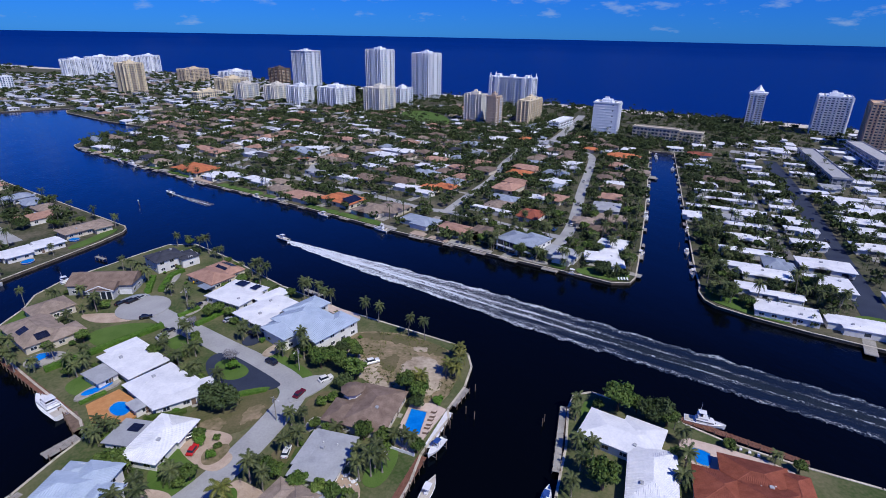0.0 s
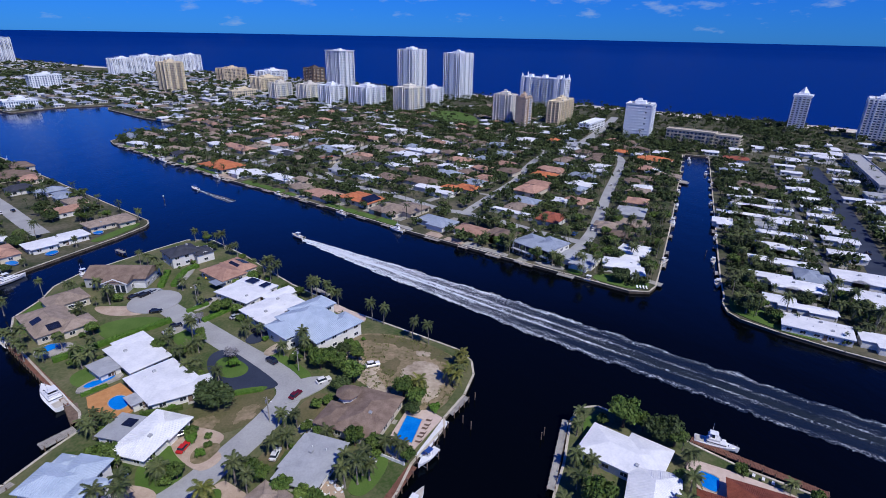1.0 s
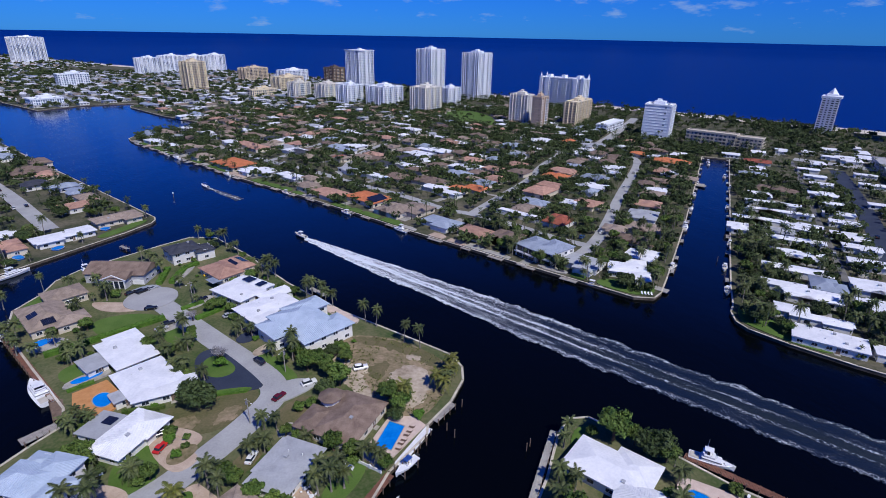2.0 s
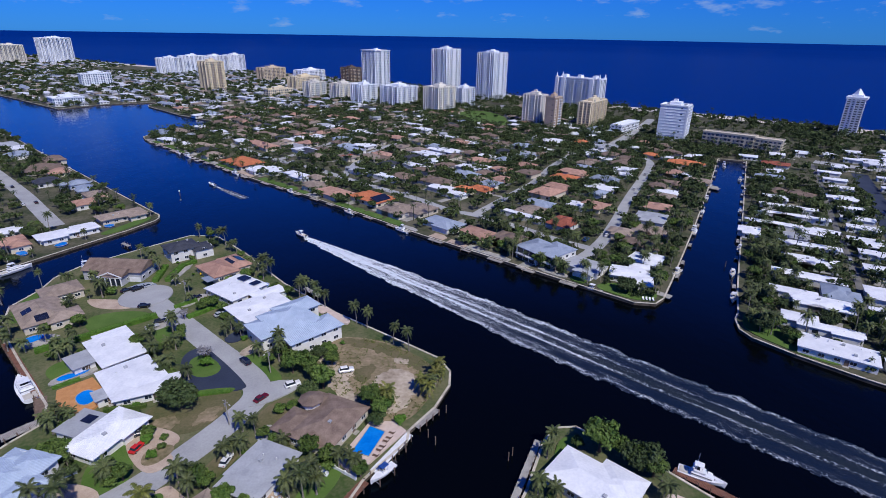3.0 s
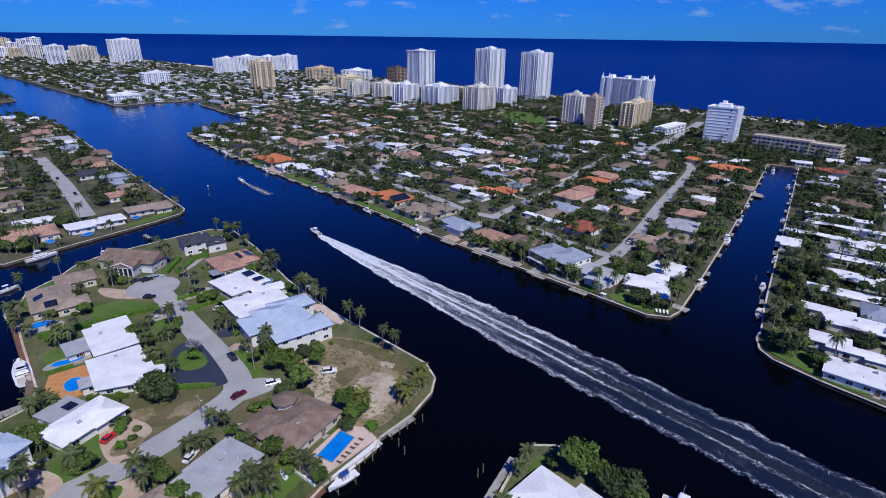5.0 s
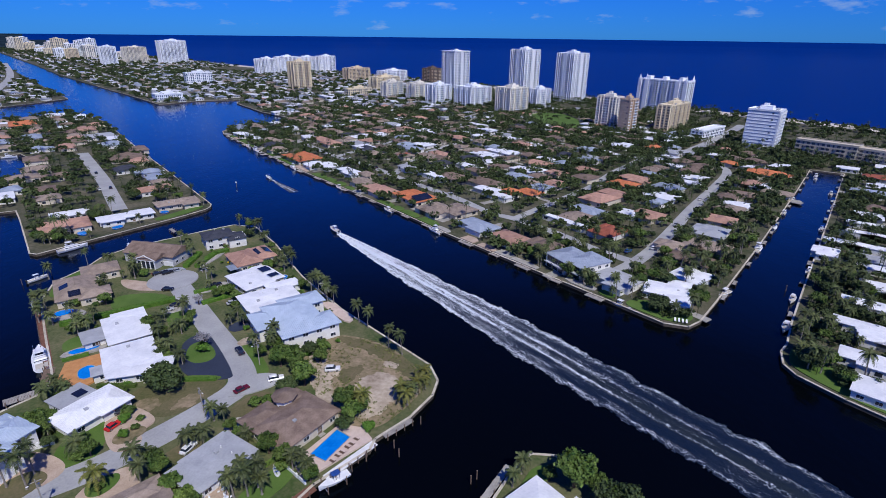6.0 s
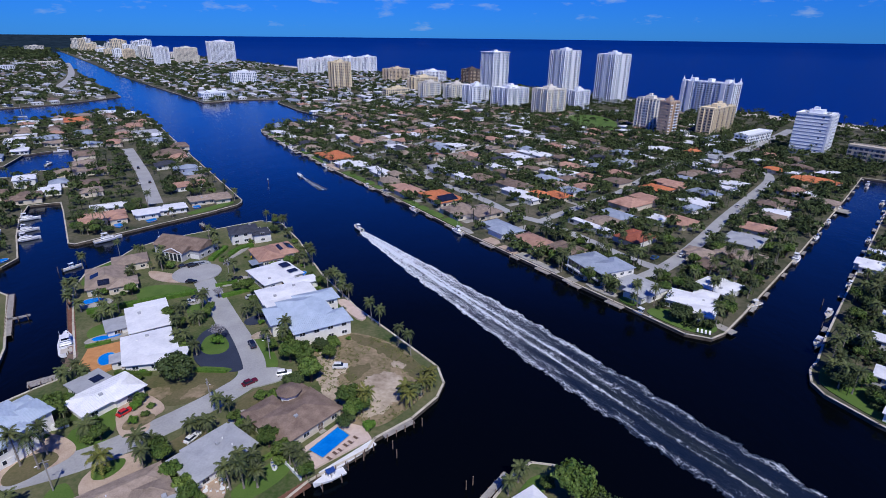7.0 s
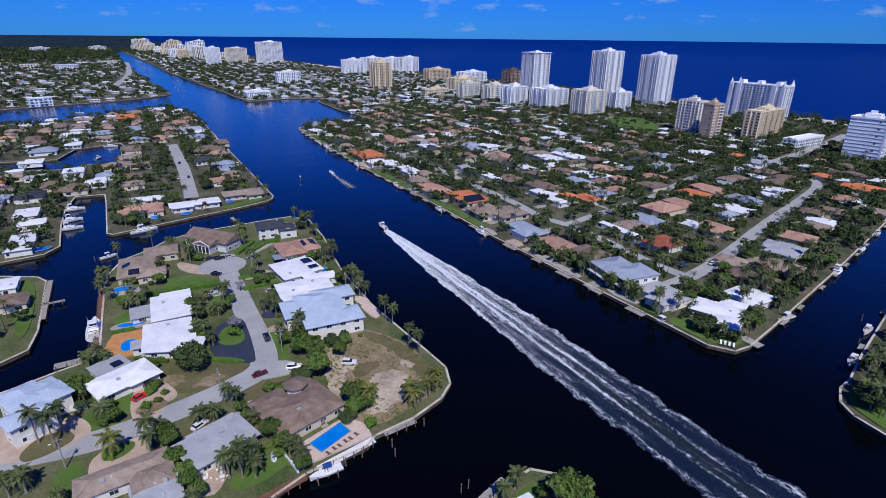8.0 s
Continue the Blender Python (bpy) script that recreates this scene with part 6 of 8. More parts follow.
def docks():
    plank_deck("dock", (28.3, 101.8), (38.6, 113.6), 2.2, "white concrete dock along a pool terrace", TRIM)
    plank_deck("dock", (8, 78), (26.2, 99.2), 2.4, "red-brown timber dock along a seawall", REDWOOD)
    plank_deck("dock", (40.5, 116), (47.5, 122.5), 2.0, "grey timber dock at the vacant lot", GREYWOOD)
    plank_deck("dock", (-99.5, 188), (-66, 145.5), 2.2, "long red-brown timber dock on the canal", REDWOOD)
    plank_deck("dock", (-65.5, 145), (-61, 136.5), 3.0, "square timber landing with steps", WOOD)
    plank_deck("dock", (-67, 128), (-60.5, 133.5), 3.4, "weathered grey timber landing", GREYWOOD)
    plank_deck("dock", (-84, 97), (-68, 116), 2.0, "grey timber dock beside a large house", GREYWOOD)
    plank_deck("dock", (102, 91), (122, 66.5), 2.4, "red-brown timber dock by the terrace", REDWOOD)
    plank_deck("dock", (57, 84), (72, 106), 1.8, "pale concrete dock along a garden", CONCRETE)
    plank_deck("dock", (-104.5, 163), (-99, 167.5), 1.4, "short timber finger dock", GREYWOOD)
    plank_deck("dock", (-119, 182), (-95, 153), 1.8, "grey dock on a curved seawall", GREYWOOD)
    plank_deck("dock", (-83, 266), (-88, 271), 1.6, "short timber dock at the point", GREYWOOD)
    plank_deck("dock", (5, 207), (11, 199), 2.2, "grey timber dock behind palms", GREYWOOD)
    front = EAST[2:10]
    for (ax, ay), (bx, by) in zip(front, front[1:]):  # docks along the waterway front
        L = math.hypot(bx - ax, by - ay)
        ux, uy = (bx - ax) / L, (by - ay) / L
        s = 3.0
        while s + 9 < L:
            run, w = random.uniform(5, 10), random.choice((1.6, 2.2, 2.6))
            off = 0.3 + w / 2
            px, py = ax + ux * s - uy * off, ay + uy * s + ux * off
            plank_deck("dock", (px, py), (px + ux * run, py + uy * run), w, "timber dock along the waterway seawall", random.choice((GREYWOOD, CONCRETE, GREYWOOD)), Z - 0.3, 5.0)
            s += run + random.uniform(4, 14)
    side = [(164, 192), (216, 254), (299, 356), (350, 420)]
    for (ax, ay), (bx, by), sg in [(p, q, -1) for p, q in zip(side, side[1:])] + [((185, 177), (208, 206), 1), ((208, 206), (276, 291), 1), ((276, 291), (369, 408), 1)]:
        L = math.hypot(bx - ax, by - ay)
        ux, uy = (bx - ax) / L, (by - ay) / L
        s = 5.0
        while s + 7 < L:
            run = random.uniform(4, 6)
            px, py = ax + ux * s - sg * uy * 1.3, ay + uy * s + sg * ux * 1.3
            plank_deck("dock", (px, py), (px + ux * run, py + uy * run), 1.5, "timber dock along a side canal", random.choice((GREYWOOD, CONCRETE)), Z - 0.35, 5.0)
            s += run + random.uniform(12, 22)
    for x, y in ((50, 122), (43.5, 113), (64, 103), (62.5, 101.5), (45, 110), (31, 101), (34, 105), (37, 108.5), (200, 205), (189, 186), (-118, 205), (-112, 214)):
        piling(x, y)


def front_patios():
    front = EAST[3:10]
    for (ax, ay), (bx, by) in zip(front, front[1:]):
        L = math.hypot(bx - ax, by - ay)
        ux, uy = (bx - ax) / L, (by - ay) / L
        s = 1.0
        while s + 8 < L:
            run, deep = random.uniform(9, 16), random.uniform(3.5, 8)
            run = min(run, L - s)
            pts = [(ax + ux * q + uy * o, ay + uy * q - ux * o) for q, o in ((s, 0.6), (s + run, 0.6), (s + run, deep), (s + run * 0.4, deep * 1.1), (s, deep * 0.8))]
            pick = random.random()
            if pick < 0.5:
                patch("patio", pts, random.choice((CONCRETE, PAVER, CONCRETE)), "pale paved waterfront patio", "terrace", 0)
            elif pick < 0.85:
                patch("lawn", pts, GRASS, "green waterfront lawn behind a seawall", "lawn", 0)
            s += run + random.uniform(0.5, 4)


island_ground()
front_patios()
pools()
docks()


# ---- hedges and planting on the peninsula ----
def hedge(points, width, height, label="clipped bright green hedge", material=None):
    rng = np.random.default_rng(int(abs(points[0][0] * 13 + points[0][1] * 7)))
    ob = root("hedge", points[0][0], points[0][1], Z, 0, label, "hedge", "garden hedges")
    heap, core = Heap(), bmesh.new()
    ox, oy = points[0]
    for (ax, ay), (bx, by) in zip(points, points[1:]):
        L, a = math.hypot(bx - ax, by - ay), math.atan2(by - ay, bx - ax)
        add_box(core, (ax + bx) / 2 - ox, (ay + by) / 2 - oy, -0.1, L, width * 0.86, height * 0.94, math.degrees(a))
        n = int(L * (width + 2 * height) * 9)
        q = np.empty((n, 3))
        q[:, 0] = rng.uniform(0, L, n)
        t = rng.uniform(0, width + 2 * height, n)
        q[:, 1] = np.clip(t - height, 0, width) - width / 2
        q[:, 2] = np.minimum(height, np.minimum(t, width + 2 * height - t))
        q += rng.normal(size=(n, 3)) * 0.07
        d = rng.normal(size=(n, 2, 3))
        d /= np.linalg.norm(d, axis=-1, keepdims=True)
        v = np.stack([q - d[:, 0] * 0.2, q + d[:, 1] * 0.22, q + d[:, 0] * 0.2], 1).reshape(-1, 3)
        heap.add(v, np.arange(3 * n).reshape(-1, 3), ax - ox, ay - oy, 0, 1, a)
    part("inner_growth", core, material or HEDGE, ob)
    put("leaves", heap.mesh("leaves", material or HEDGE), ob)


def mid_plants():
    """Palms and trees of the nearest blocks across the water."""
    for poly, x0, x1, y0, y1, count in ((EAST, 95, 235, 95, 262, 215), (WEST, -150, -82, 225, 325, 42)):
        made = tries = 0
        while made < count and tries < 4000:
            tries += 1
            x, y = random.uniform(x0, x1), random.uniform(y0, y1)
            kind, s = random.choice(("palm0", "palm3", "palm1", "palm1", "tree", "tree", "round", "palm2", "palm3")), random.uniform(0.7, 1.1)
            if inside(x, y, poly) and edge_gap(x, y, poly) > 3.0 and not over_roof(x, y, 2.6) and not on_street(x, y, 4.0) and not (-128 < x < -84 and x * 0.79 + y * 0.62 > 88 and y < 312 and kind != "bush") and (noise.noise((x * 0.05, y * 0.05, 8)) > -0.2 or made % 3 == 0):
                plant(kind, x, y, s)
                made += 1


def island_plants():
    mid_plants()
    hedge([(-79, 170), (-62, 180.5), (-47.5, 190)], 2.2, 1.8)
    hedge([(-57.5, 221), (-57.8, 237)], 2.6, 1.6)
    hedge([(-52.5, 221), (-50.5, 236), (-46, 241)], 2.6, 1.6)
    hedge([(-43, 196), (-36, 201)], 1.6, 1.3)
    hedge([(-36, 187), (-27, 195)], 2.2, 1.4)
    hedge([(-64, 148.5), (-58, 152.5)], 1.3, 1.0)
    hedge([(-45, 135.5), (-34, 136)], 1.4, 1.2, "loose green hedge beside a patio", LEAF)
    hedge([(-22, 139), (-12, 139.5)], 1.4, 0.9)
    hedge([(-7, 99), (-2, 93)], 1.6, 1.8, "tall loose garden hedge", LEAF)
    hedge([(12, 104), (19, 112)], 1.0, 1.2, "narrow green boundary hedge", LEAF)
    hedge([(66, 84), (74, 96)], 1.6, 1.4, "garden hedge beside a dock", LEAF)
    for kind, x, y, s in (("fig", -24.5, 134.5, 1.0), ("fig", -27, 139, 0.75), ("royal", -43.5, 98.5, 1.0), ("royal", -38.5, 98, 1.02), ("royal", -40, 102.5, 0.9), ("palm1", -13.5, 99.5, 1.0), ("tree", -10.5, 102.5, 0.8), ("yellow", -22.2, 98.8, 1.3),
                          ("bush", -22.5, 98, 0.8), ("date", -34.2, 109.5, 1.15), ("bush", -32.5, 107.5, 1.0), ("palm0", 12, 96.5, 1.0), ("palm1", 9, 96, 1.05), ("palm0", 13.5, 99, 0.95), ("palm1", 10, 100, 1.0), ("palm3", 15, 97, 1.1),
                          ("palm3", 20, 104.5, 1.0), ("tree", 17.5, 106.5, 0.8), ("palm1", 22.5, 104, 0.8), ("bush", 19, 108, 1.1), ("tree", 31.5, 121.5, 0.95), ("tree", 33.2, 124.5, 0.75), ("round", 30, 118.6, 0.7), ("yellow", 34.5, 126.5, 1.2), ("small", 36.5, 118.2, 1.6)):
        plant(kind, x, y, s)
    for kind, x, y, s in (("yellow", 46, 128.5, 1.1), ("yellow", 43.5, 131, 1.2), ("yellow", 48.5, 133, 1.15), ("yellow", 50.3, 139, 1.2), ("palm3", 47, 131, 1.0), ("yellow", 51, 136, 0.9), ("tree", 14, 139.5, 1.0), ("tree", 10.5, 145.5, 1.05), ("tree", 12.5, 142, 0.9),
                          ("tree", 8, 150.5, 0.85), ("round", 13.5, 153.5, 0.75), ("bush", 17, 156, 1.2), ("bush", 15.5, 158.5, 1.0), ("palm2", 1, 158.5, 0.95), ("palm0", 3.5, 156.5, 0.9), ("palm2", -2.5, 162, 0.85), ("palm0", 0.5, 153.5, 0.9), ("tree", 4.5, 150.5, 0.9),
                          ("tree", 6, 154.5, 0.8), ("palm2", 38, 158, 0.8), ("palm2", 42.8, 153.4, 0.85), ("palm0", 29.5, 170.5, 0.9), ("palm0", 25.8, 174.6, 0.95), ("palm1", 8.1, 187.5, 1.0), ("palm0", 11.5, 189.5, 0.9), ("palm1", 14, 189, 0.95)):
        plant(kind, x, y, s)
    for kind, x, y, s in (("royal", -6, 173.5, 0.85), ("palm0", 6, 199, 0.9), ("palm0", 9.5, 195, 0.9), ("palm1", 4, 203, 1.0), ("palm0", -12, 225, 0.95), ("palm1", -14, 229, 1.0), ("palm0", -10, 220.5, 0.9), ("round", -19, 222, 0.7), ("tree", -6.5, 206, 0.6),
                          ("palm1", -91, 221, 0.9), ("date", -74.5, 213, 1.15), ("bush", -71, 212, 1.2), ("palm1", -79.5, 199.5, 0.9), ("palm3", -77.5, 196, 1.1), ("date", -76, 191, 0.9), ("round", -74, 188.5, 0.7), ("palm1", -58.5, 231, 1.05), ("palm3", -98, 186, 1.0),
                          ("palm1", -95.5, 182, 0.9), ("palm3", -92, 178, 1.0), ("palm1", -88, 172.5, 0.9), ("palm3", -82, 171, 1.0), ("palm1", -78, 176, 0.9), ("palm3", -72, 169.5, 1.0), ("palm1", -68, 172, 0.9), ("round", -72.5, 190.5, 0.75), ("tree", -76, 194, 0.9), ("tree", -72, 186, 0.8), ("round", -77, 188, 0.8), ("palm2", -101, 222, 0.7)):
        plant(kind, x, y, s)
    for kind, x, y, s in (("palm3", -44, 170, 1.0), ("date", -41, 164.5, 1.0), ("date", -36.5, 166.5, 1.0), ("palm1", -38.5, 159.5, 0.9), ("date", -36, 155, 0.95), ("round", -34, 151, 0.7), ("palm3", -45, 176, 0.9), ("palm1", -39, 181, 0.9), ("tree", -35, 176, 0.6),
                          ("grey", -22.5, 156, 1.0), ("small", -22, 154.5, 2.0), ("grey", -37, 186.5, 0.7), ("tree", -32, 192, 0.7), ("tree", -28.5, 196, 0.7), ("palm3", -38, 199.5, 0.8), ("palm1", -41, 209, 0.9), ("palm3", -18.5, 176.5, 0.9), ("palm1", -14, 170, 0.8),
                          ("palm1", -36, 83, 0.9), ("palm3", -35, 86.5, 1.0), ("tree", -47, 114.5, 1.0), ("tree", -50.5, 118, 0.9), ("tree", -48, 119.5, 0.7), ("palm3", -57, 130.5, 1.0), ("palm1", -55.5, 133, 0.8), ("palm3", -53, 132, 0.9), ("round", -43, 112, 0.5)):
        plant(kind, x, y, s)
    for kind, x, y, s in (("palm3", -8, 111, 1.0), ("palm3", -4.5, 112.5, 1.05), ("palm3", -6.5, 113.5, 0.9), ("palm3", -5.5, 121.5, 1.0), ("palm1", -2, 120, 0.8), ("tree", 0.5, 117.5, 0.6), ("tree", 3.5, 115, 0.55), ("bush", 7, 128.5, 1.0), ("bush", 3.5, 128, 1.0), ("bush", -24.5, 118, 0.6),
                          ("small", -26, 115, 1.3), ("small", -38.5, 116.2, 1.4), ("small", -29, 121, 1.4), ("bush", -25, 121.5, 0.6), ("tree", 86.3, 99.7, 1.5), ("fig", 94, 92.6, 0.92), ("tree", 91, 97, 0.9), ("palm3", 74.5, 103.5, 1.0), ("palm3", 72, 99.5, 0.9),
                          ("palm3", 69, 86, 1.0), ("palm1", 97, 88, 0.7)):
        plant(kind, x, y, s)
    for kind, x, y, s in (("round", 138, 184.5, 1.15), ("palm0", 149, 186, 0.9), ("palm0", 132, 196, 0.9), ("palm1", 127, 203, 1.0), ("palm0", 157, 205, 0.9), ("palm1", 160, 210, 1.0), ("palm0", 163, 213, 0.9), ("palm1", 166, 221, 1.0), ("palm0", 153, 214, 0.9), ("round", 172, 148, 1.1), ("palm1", 176, 157, 1.0), ("palm0", 179, 163, 0.9), ("palm3", 173.5, 154, 1.0)):
        plant(kind, x, y, s)
    for kind, x, y, s in (("tree", -48.2, 115.5, 1.0), ("tree", -51.2, 115.9, .8), ("tree", -43.1, 111.8, .7), ("tree", -30.4, 108.4, 0.75), ("bush", -40.5, 115.3, 1.1), ("palm1", -16.4, 103.3, 1.15), ("tree", -12.5, 104.1, .9), ("palm3", -13.1, 100.6, 1.0), ("bush", -29.7, 123.6, 1.0),
                          ("bush", -31.7, 127.3, 1.1), ("tree", -5.1, 121.4, .7), ("tree", -1.1, 119.7, .75), ("palm3", 4.6, 114.6, 1.0), ("palm3", -4.9, 111.9, 1.05), ("palm1", -2.9, 111.4, .9), ("bush", 3.1, 127.6, 1.2), ("bush", 4.6, 120.1, 1.0), ("tree", 12.8, 109.8, .9),
                          ("tree", 16.3, 106.9, .8), ("tree", 20.7, 105.7, 1.0), ("palm3", 24.2, 102.7, 1.0), ("tree", 25.2, 100.6, .7), ("palm1", 6.3, 101.1, 1.1), ("palm0", 9.3, 101.6, 1.1), ("palm1", 13.4, 98.3, 1.1), ("palm0", 11.3, 96.6, 1.1), ("palm3", 16.3, 95.6, 1.0),
                          ("tree", -1.1, 94.4, .7), ("tree", 2, 91.8, .8), ("tree", 5.5, 89.5, .7), ("bush", 6.9, 89.6, 1.2), ("palm3", -34.1, 83.2, 1.1), ("palm3", -33.4, 84.7, 1.1), ("palm3", -36.7, 83.9, 1.1), ("tree", 29, 126.6, 1.1), ("yellow", 32, 127.1, 1.1),
                          ("tree", 31.9, 121.8, .9), ("tree", 17.6, 148.8, .8), ("tree", 15.2, 137.1, 1.2), ("tree", 10.8, 141.8, 1.0), ("tree", 5.4, 146.7, 1.1), ("palm1", -1.2, 154.1, 1.1), ("palm0", -0.1, 158.3, 1.0), ("tree", -39.2, 162.1, .8), ("palm3", -32.6, 154.1, 1.0),
                          ("palm1", -37.5, 175, 1.1), ("palm3", -25.5, 147.3, 1.0), ("tree", -46.6, 168.7, .8), ("palm3", -34.2, 165.7, 1.0), ("tree", -28.3, 193.5, .8), ("palm3", -19.1, 171.5, 1.0), ("tree", -24.1, 190.3, .7), ("tree", -80.7, 196.8, .9), ("date", -81.6, 199.8, 1.0),
                          ("palm1", -73.5, 209.5, 1.1), ("palm3", -81.5, 223.5, 1.0), ("palm1", -92.2, 182.1, 1.1), ("palm1", -108.8, 208.2, 1.0), ("palm3", -66.4, 166.6, 1.1), ("palm3", -68.5, 163.9, 1.0), ("palm1", -63.6, 238.1, 1.1), ("palm3", -48.1, 216.5, 1.0), ("palm0", 4.1, 195.1, 1.0),
                          ("palm0", 8.6, 186.5, 1.0), ("palm0", -11.1, 220.7, 1.1), ("palm1", -13, 217.9, 1.0), ("tree", -20.2, 219.1, .8), ("tree", -0.7, 200.4, .7), ("palm3", -35, 177.2, .9), ("tree", -34.1, 170.9, .7), ("tree", -33.9, 148.8, .6), ("tree", -53.6, 130.9, .8),
                          ("palm3", -54.4, 128.1, 1.0), ("palm3", -51.2, 130.9, .9), ("tree", -70.8, 164.5, .6), ("bush", -35.8, 113.4, 1), ("bush", -10, 100.6, 1), ("tree", -5.3, 97.6, .8), ("palm3", -14.4, 105.6, 1.0), ("bush", 0, 157.2, 1.2), ("tree", -2.3, 151.6, .7),
                          ("palm3", -6.2, 157.3, 1.0),
                          ("tree", 74.2, 85.5, 1.0), ("tree", 65, 75.8, 1.35), ("palm3", 63.3, 82.7, 1.1), ("palm3", 66, 89.2, 1.1), ("palm3", 56.6, 76.3, 1.1), ("tree", 88.9, 100.5, 0.9), ("tree", 92.6, 94.9, 0.9), ("tree", 95.7, 89.8, 1.0), ("palm3", 94.1, 82.7, 1.1),
                          ("palm3", 88.9, 74.7, 1.2), ("tree", 88.9, 77.8, 0.7), ("palm3", 82.9, 69.9, 1.1), ("palm3", 78.6, 66.8, 1.1), ("palm3", 112.9, 69.3, 0.8), ("tree", 116.5, 65.2, 0.6), ("bush", 106, 77.5, 1.0), ("palm3", 74.6, 102.2, 1.1), ("tree", 80.9, 101.6, 0.6)):
        if not over_roof(x, y, 0.3) and not on_street(x, y, 0.3) and not any((x - o.location.x) ** 2 + (y - o.location.y) ** 2 < 4.0 for o in PLANTED):
            plant(kind, x, y, s)
    rim = ISLAND[12:16]
    for (ax, ay), (bx, by) in zip(rim, rim[1:]):  # palms and bushes behind the seawall of the point
        L, k = math.hypot(bx - ax, by - ay), 2.0
        while k < L:
            ux, uy, inset = (bx - ax) / L, (by - ay) / L, random.uniform(2.0, 4.0)
            x, y = ax + ux * k - uy * inset, ay + uy * k + ux * inset
            if inside(x, y, ISLAND) and not over_roof(x, y, 0.5) and not any((x - q) ** 2 + (y - r) ** 2 < 36 for q, r in ((24, 173), (-12, 211))):
                plant(random.choice(("palm1", "palm3", "tree", "palm3", "bush", "palm0")), x, y, random.uniform(0.75, 1.05))
            k += random.uniform(4.5, 9)
    done = 0
    while done < 45:  # more palms and trees in the gardens
        a, b, c, e = random.choice(FOOT[:40])
        t = random.uniform(0, 6.28)
        x, y = a + math.cos(t) * (e + random.uniform(1, 4)), b + math.sin(t) * (e + random.uniform(1, 4))
        free = not any((x - q) ** 2 + (y - r) ** 2 < 49 for q, r in ((27.5, 112), (-52, 142), (-61, 154), (-83, 178), (24, 173), (97, 77), (-12, 211), (-31, 121))) and not inside(x, y, [(9, 158), (20, 167), (37, 160), (47, 148), (52, 138), (43, 123), (25, 126), (13, 147)])
        if free and (inside(x, y, ISLAND) or inside(x, y, SOUTH)) and not on_street(x, y, 2.0) and not over_roof(x, y, 1.0) and min(edge_gap(x, y, ISLAND), edge_gap(x, y, SOUTH)) > 1.5:
            plant(random.choice(("palm3", "palm1", "tree", "palm3", "date", "round", "bush", "palm0")), x, y, random.uniform(0.55, 0.9))
        done += 1
    done = 0
    while done < 110:  # low shrubs round the houses
        done += 1
        a, b, c, e = random.choice(FOOT[:44])
        t = random.uniform(0, 6.28)
        x, y = a + math.cos(t) * (e + 0.4), b + math.sin(t) * (e + 0.4)
        if any((x - q) ** 2 + (y - r) ** 2 < 49 for q, r in ((27.5, 112), (-52, 142), (-61, 154), (-83, 178), (24, 173), (-12, 211))):
            continue
        if inside(x, y, ISLAND) and not on_street(x, y, 1.0) and not over_roof(x, y, 0.8) and edge_gap(x, y, ISLAND) > 1.5:
            plant(random.choice(("small", "bush", "small")), x, y, random.uniform(0.6, 1.1))


def weeds():
    """Tufts on the vacant lot."""
    rng = np.random.default_rng(5)
    heap = Heap()
    lot = [(9, 158), (20, 167), (37, 160), (47, 148), (52, 138), (43, 123), (37, 118), (30, 120), (22, 128), (18, 136), (13, 147)]
    made = 0
    while made < 900:
        x, y = rng.uniform(9, 53), rng.uniform(118, 167)
        if not inside(x, y, lot) or noise.noise((x * 0.13, y * 0.13, 0.5)) + rng.uniform(-0.3, 0.3) < 0.0:
            made += 0.2
            continue
        v, f = leaf_cloud(rng, [(0, 0, 0.08, 0.45, 0.16)], 6, 0.17)
        heap.add(v, f, x, y, Z + 0.2, rng.uniform(0.6, 1.5), rng.uniform(0, 6))
        made += 1
    tagged(put("weeds", heap.mesh("weeds", shade("weed_leaves", (0.10, 0.12, 0.035), (0.20, 0.20, 0.075), 0.5, 0.9, leaf=0.3))), "low weeds scattered over the vacant lot", "weeds", "", "stuff")


island_plants()
weeds()

# ---- boats ----
GELCOAT = shade("white_gelcoat", (0.70, 0.71, 0.73), (0.82, 0.82, 0.83), 0.8, 0.25, spec=0.5)
DECKTAN = shade("boat_deck", (0.42, 0.38, 0.32), (0.55, 0.51, 0.45), 1.0, 0.7)
CANVAS = shade("blue_canvas", (0.015, 0.05, 0.22), (0.03, 0.09, 0.32), 1.0, 0.9)
CHROME = shade("steel_rail", (0.50, 0.50, 0.52), (0.62, 0.62, 0.64), 2.0, 0.3, metal=0.9)


